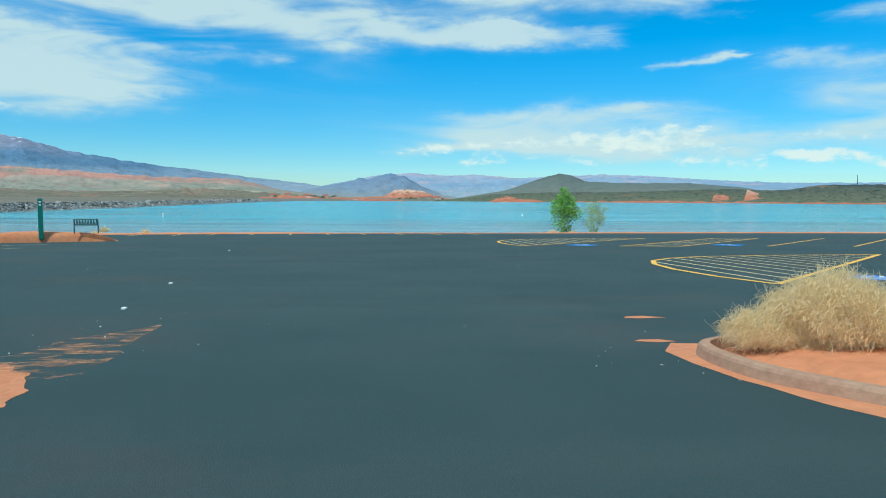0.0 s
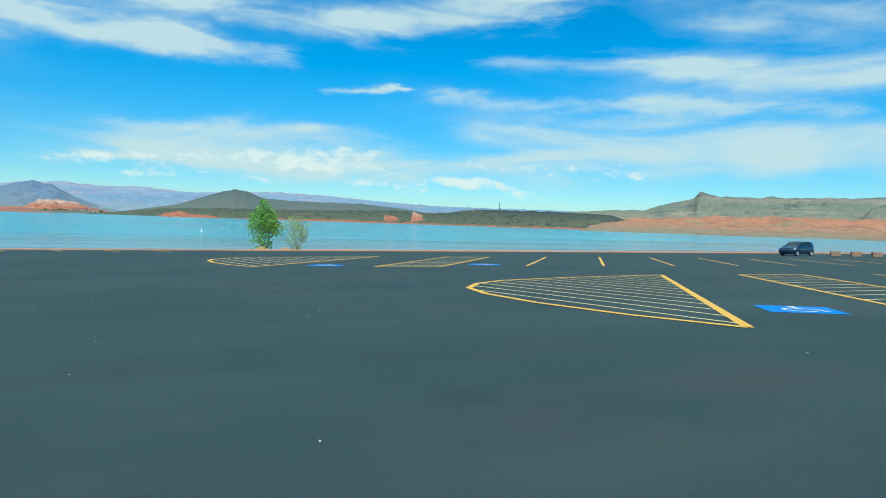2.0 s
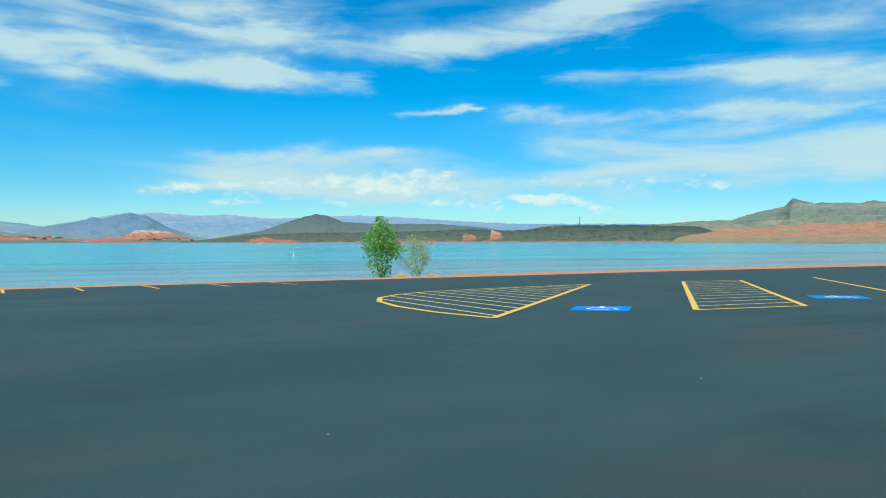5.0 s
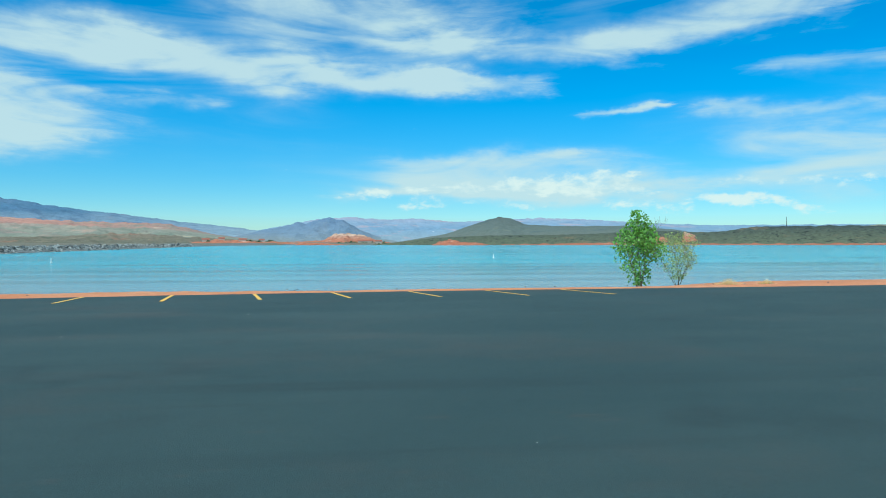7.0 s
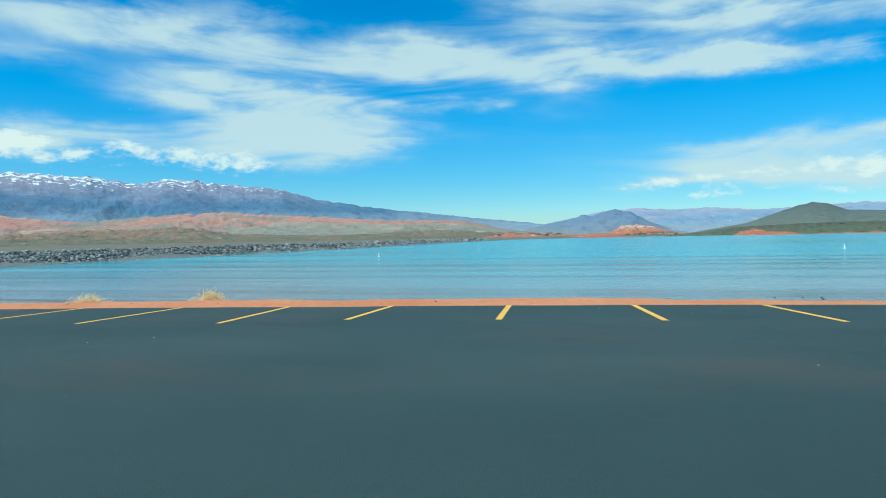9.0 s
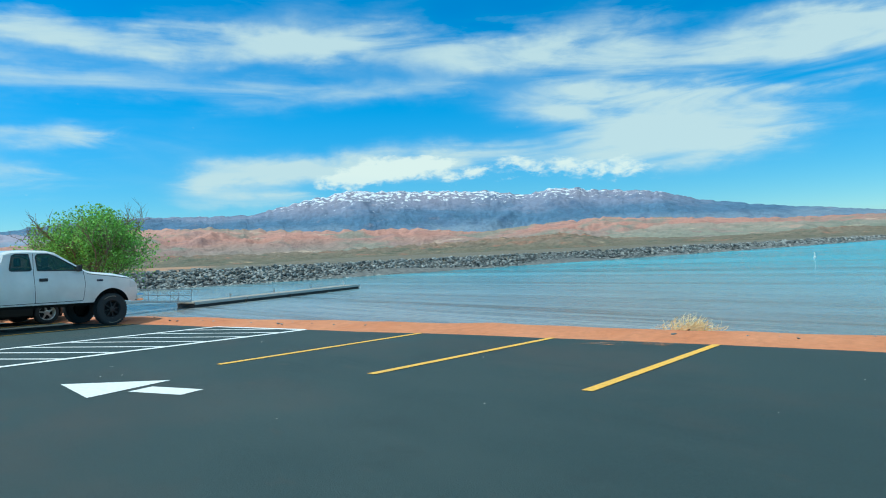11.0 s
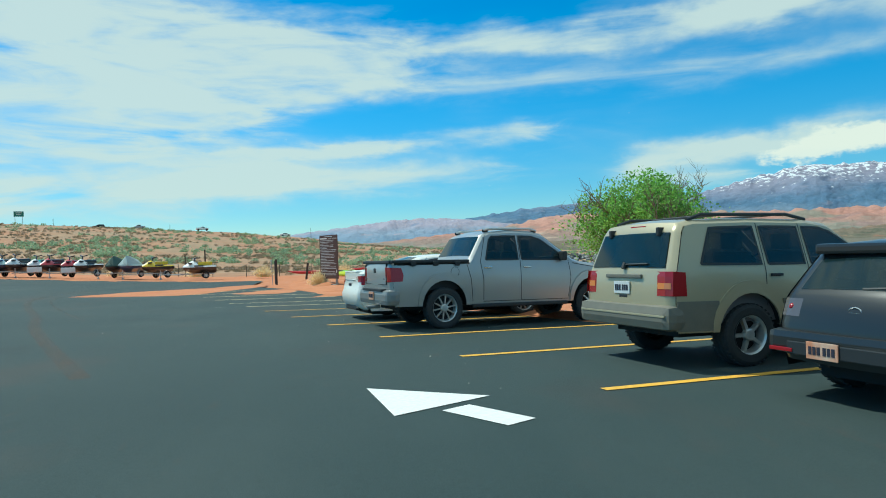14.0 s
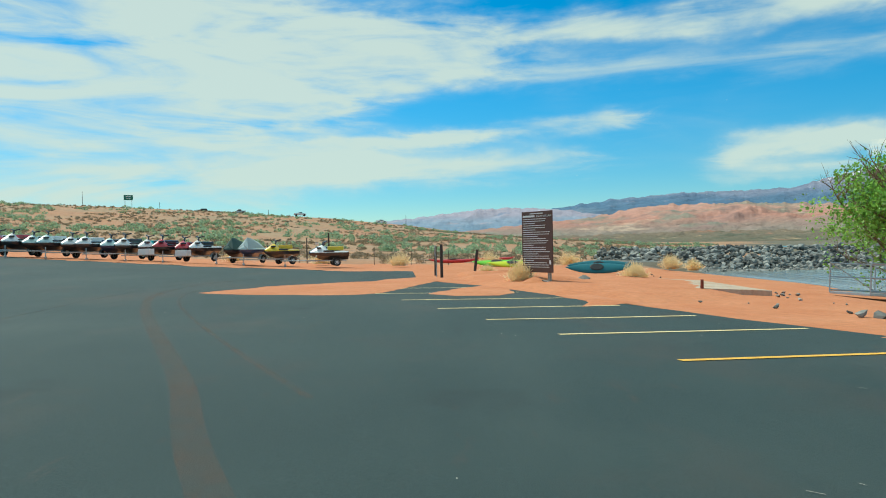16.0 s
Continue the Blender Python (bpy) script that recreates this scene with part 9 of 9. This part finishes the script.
def ski_trailer(m, width, n_skis, wheels_at=0.9, box_front=False):
    root = empty("boat_trailer", m, "galvanised steel trailer carrying water scooters", "trailer", "boat trailers")
    bm = bmesh.new()
    w = width / 2
    for x in (-w, w):
        box(bm, x - 0.035, 0.2, 0.36, x + 0.035, 2.9, 0.43)
    for y in (0.3, 1.3, 2.4):
        box(bm, -w, y - 0.035, 0.36, w, y + 0.035, 0.43)
    part("frame", bm, STEEL, root)
    bm = bmesh.new()
    for sx in (-w, w):
        tube(bm, (sx, 2.9, 0.4), (0, 4.1, 0.42), 0.035, n=6)
    tube(bm, (0, 4.0, 0.42), (0, 4.7, 0.42), 0.04, n=6)
    part("tongue", bm, STEEL, root)
    bm = bmesh.new()
    tube(bm, (0, 4.4, 0.05), (0, 4.4, 0.8), 0.03, n=6)
    lathe(bm, [(0.09, -0.03), (0.09, 0.03)], 12, Matrix.Translation((0, 4.4, 0.09)) @ Matrix.Rotation(radians(90), 4, "Z"))
    part("jack", bm, STEEL, root)
    for sx in (-1, 1):
        wheel(root, sx * (w + 0.14), wheels_at, 0.27, 0.15, 0.15, 5, SK["white"])
        bm = bmesh.new()
        prev = None
        for k in range(11):
            a = math.pi * k / 10
            y, z = wheels_at + 0.36 * math.cos(a), 0.28 + 0.34 * math.sin(a)
            cur = [bm.verts.new((sx * (w + 0.03), y, z)), bm.verts.new((sx * (w + 0.25), y, z))]
            if prev:
                bm.faces.new((prev[0], prev[1], cur[1], cur[0]))
            prev = cur
        part("mudguard", bm, STEEL, root)
    if box_front:
        bm = bmesh.new()
        box(bm, -w, 3.0, 0.42, -w * 0.1, 3.45, 0.82, 0.03)
        part("storage_box", bm, SK["white"], root)
    return root


def ski_row():
    rows = [(-95.0, 21.6, 196, [("black", "white", "yellow", "white water scooter with a yellow seat on a trailer"), ("navy", "navy", "navy", "dark blue water scooter on a trailer")], False),
            (-94.8, 18.2, 232, [("black", "yellow", "yellow", "yellow water scooter on a trailer")], False),
            (-94.2, 15.8, 253, [("navy", "white", "black", "water scooter under a pale cover"), ("black", "black", "black", "water scooter under a dark green cover")], False),
            (-93.6, 12.6, 250, [("black", "white", "black", "white water scooter on a trailer"), ("black", "red", "red", "red and black water scooter on a trailer")], True),
            (-93.1, 10.3, 251, [("black", "red", "black", "red water scooter on a trailer"), ("black", "white", "teal", "white water scooter with a teal seat on a trailer")], True),
            (-92.7, 7.9, 252, [("black", "white", "black", "white and black water scooter on a trailer"), ("navy", "sky", "black", "pale grey and navy water scooter on a trailer")], False),
            (-92.2, 5.5, 253, [("black", "white", "white", "white water scooter with dark hull on a trailer"), ("black", "white", "sky", "white water scooter with dark hull on a trailer")], False),
            (-91.8, 3.1, 254, [("black", "sky", "white", "pale blue water scooter on a trailer"), ("black", "sky", "sky", "pale blue water scooter on a trailer")], False),
            (-91.4, 1.0, 255, [("black", "white", "red", "white water scooter with a red seat on a trailer"), ("black", "red", "white", "red and white water scooter on a trailer")], False)]
    for k, (x, y, az, skis, bx) in enumerate(rows):
        g = land_z(x, y) + 0.06
        base = Matrix.Translation((x, y, max(g, lot_z(x, y)))) @ Matrix.Rotation(radians(az), 4, "Z") @ Matrix.Translation((0, -1.5, 0))
        ski_trailer(base, 2.2 if len(skis) > 1 else 1.3, len(skis), box_front=bx)
        for j, (h, t, s, lab) in enumerate(skis):
            off = 0 if len(skis) == 1 else (-0.62 if j == 0 else 0.62)
            scooter(base @ Matrix.Translation((off, 0.05, 0.42)) @ Matrix.Diagonal((0.98, 0.88, 1.15, 1)), h, t, s, lab, cover=(COVER if j == 0 else COVER2) if k == 2 else None)


ski_row()

# wire fence behind the trailers
fence = empty("wire_fence", Matrix(), "low wire fence on thin steel posts", "fence")
FP = [(-106 + 0.28 * k * 1.0, 30 - 3.2 * k) for k in range(13)]
for x, y in FP:
    bm = bmesh.new()
    g = land_z(x, y)
    tube(bm, (x, y, g - 0.2), (x, y, g + 1.15), 0.03, n=6)
    part("fence_post", bm, POST, fence)
for h in (0.4, 0.75, 1.1):
    for (ax, ay), (bx, by) in zip(FP, FP[1:]):
        bm = bmesh.new()
        tube(bm, (ax, ay, land_z(ax, ay) + h), (bx, by, land_z(bx, by) + h), 0.006, n=4, caps=False)
        part("wire", bm, STEEL, fence)

# ---- the road on the rise: sign and passing vehicles ----
def on_crest(az, r=340):
    x, y = -47 - math.sin(radians(az)) * r, 32 + math.cos(radians(az)) * r
    return x, y, land_z(x, y)


x, y, z = on_crest(116.6)
z += 1.5
root = empty("road_sign", Matrix.Translation((x, y, z)) @ Matrix.Rotation(radians(116.6), 4, "Z"), "green highway sign on two posts", "sign")
bm = bmesh.new()
box(bm, -1.9, -0.06, 3.0, 1.9, 0.06, 5.3, 0.05)
part("panel", bm, GREEN_METAL, root)
for sx in (-1.4, 1.4):
    bm = bmesh.new()
    tube(bm, (sx, 0.1, -2.2), (sx, 0.1, 3.2), 0.1, n=8)
    part("post", bm, STEEL, root)
for k, w_ in enumerate((1.2, 0.9)):
    bm = bmesh.new()
    box(bm, -w_, -0.075, 4.5 - k * 0.8, w_, -0.062, 4.8 - k * 0.8)
    part("text_bar", bm, PLATE_WHITE, root)
originals = {o["label"]: o for o in list(scene.objects) if o.parent is None and o.get("category") in ("pickup truck", "suv", "hatchback", "sedan", "car")}
for az, key, turn in ((104.2, "white extended-cab pickup with rust spots and tall tyres", 20), (108.0, "silver crew-cab pickup with alloy wheels and black bed rail", 200), (110.9, "dark grey hatchback with silver alloy wheels", 200), (97.5, "pearl white four-door sedan with alloy wheels", 20)):
    x, y, z = on_crest(az, 312)
    c = copy_thing(originals[key], Matrix.Translation((x, y, z)) @ Matrix.Rotation(radians(turn), 4, "Z"))
    c["label"] = {"w": "white pickup far off on the road rise", "s": "silver pickup far off on the road rise", "d": "dark car far off on the road rise", "p": "white sedan far off on the road rise"}[key[0]]
for az, h in ((114.4, 4.2), (119.7, 7.5), (106.2, 3.5), (95.0, 5.5)):
    x, y, z = on_crest(az)
    bm = bmesh.new()
    tube(bm, (x, y, z - 0.3), (x, y, z + h), 0.11, 0.08, 6)
    thing("road_pole", bm, POST, "thin pole beside the far road", "pole", group="road poles")

# stone blocks at the far end of the shore stalls, radio mast on the mesa
for k in range(4):
    x, y = 53.0 + 1.0 * k, 42.95 - 1.1 * k
    bm = bmesh.new()
    box(bm, -0.36, -0.25, 0, 0.36, 0.25, 0.42, 0.05)
    ob = thing("stone_block", bm, CONCRETE, "squared sandstone barrier block by the lot", "block", group="barrier blocks")
    ob.matrix_world = on_ground(x, y, -42)
a_ = radians(-32.3)
bm = bmesh.new()
tube(bm, (CX - math.sin(a_) * 1560, CY + math.cos(a_) * 1560, 25), (CX - math.sin(a_) * 1560, CY + math.cos(a_) * 1560, 52), 0.9, 0.5, 6)
thing("radio_mast", bm, POST, "thin radio mast on the dark mesa", "mast")
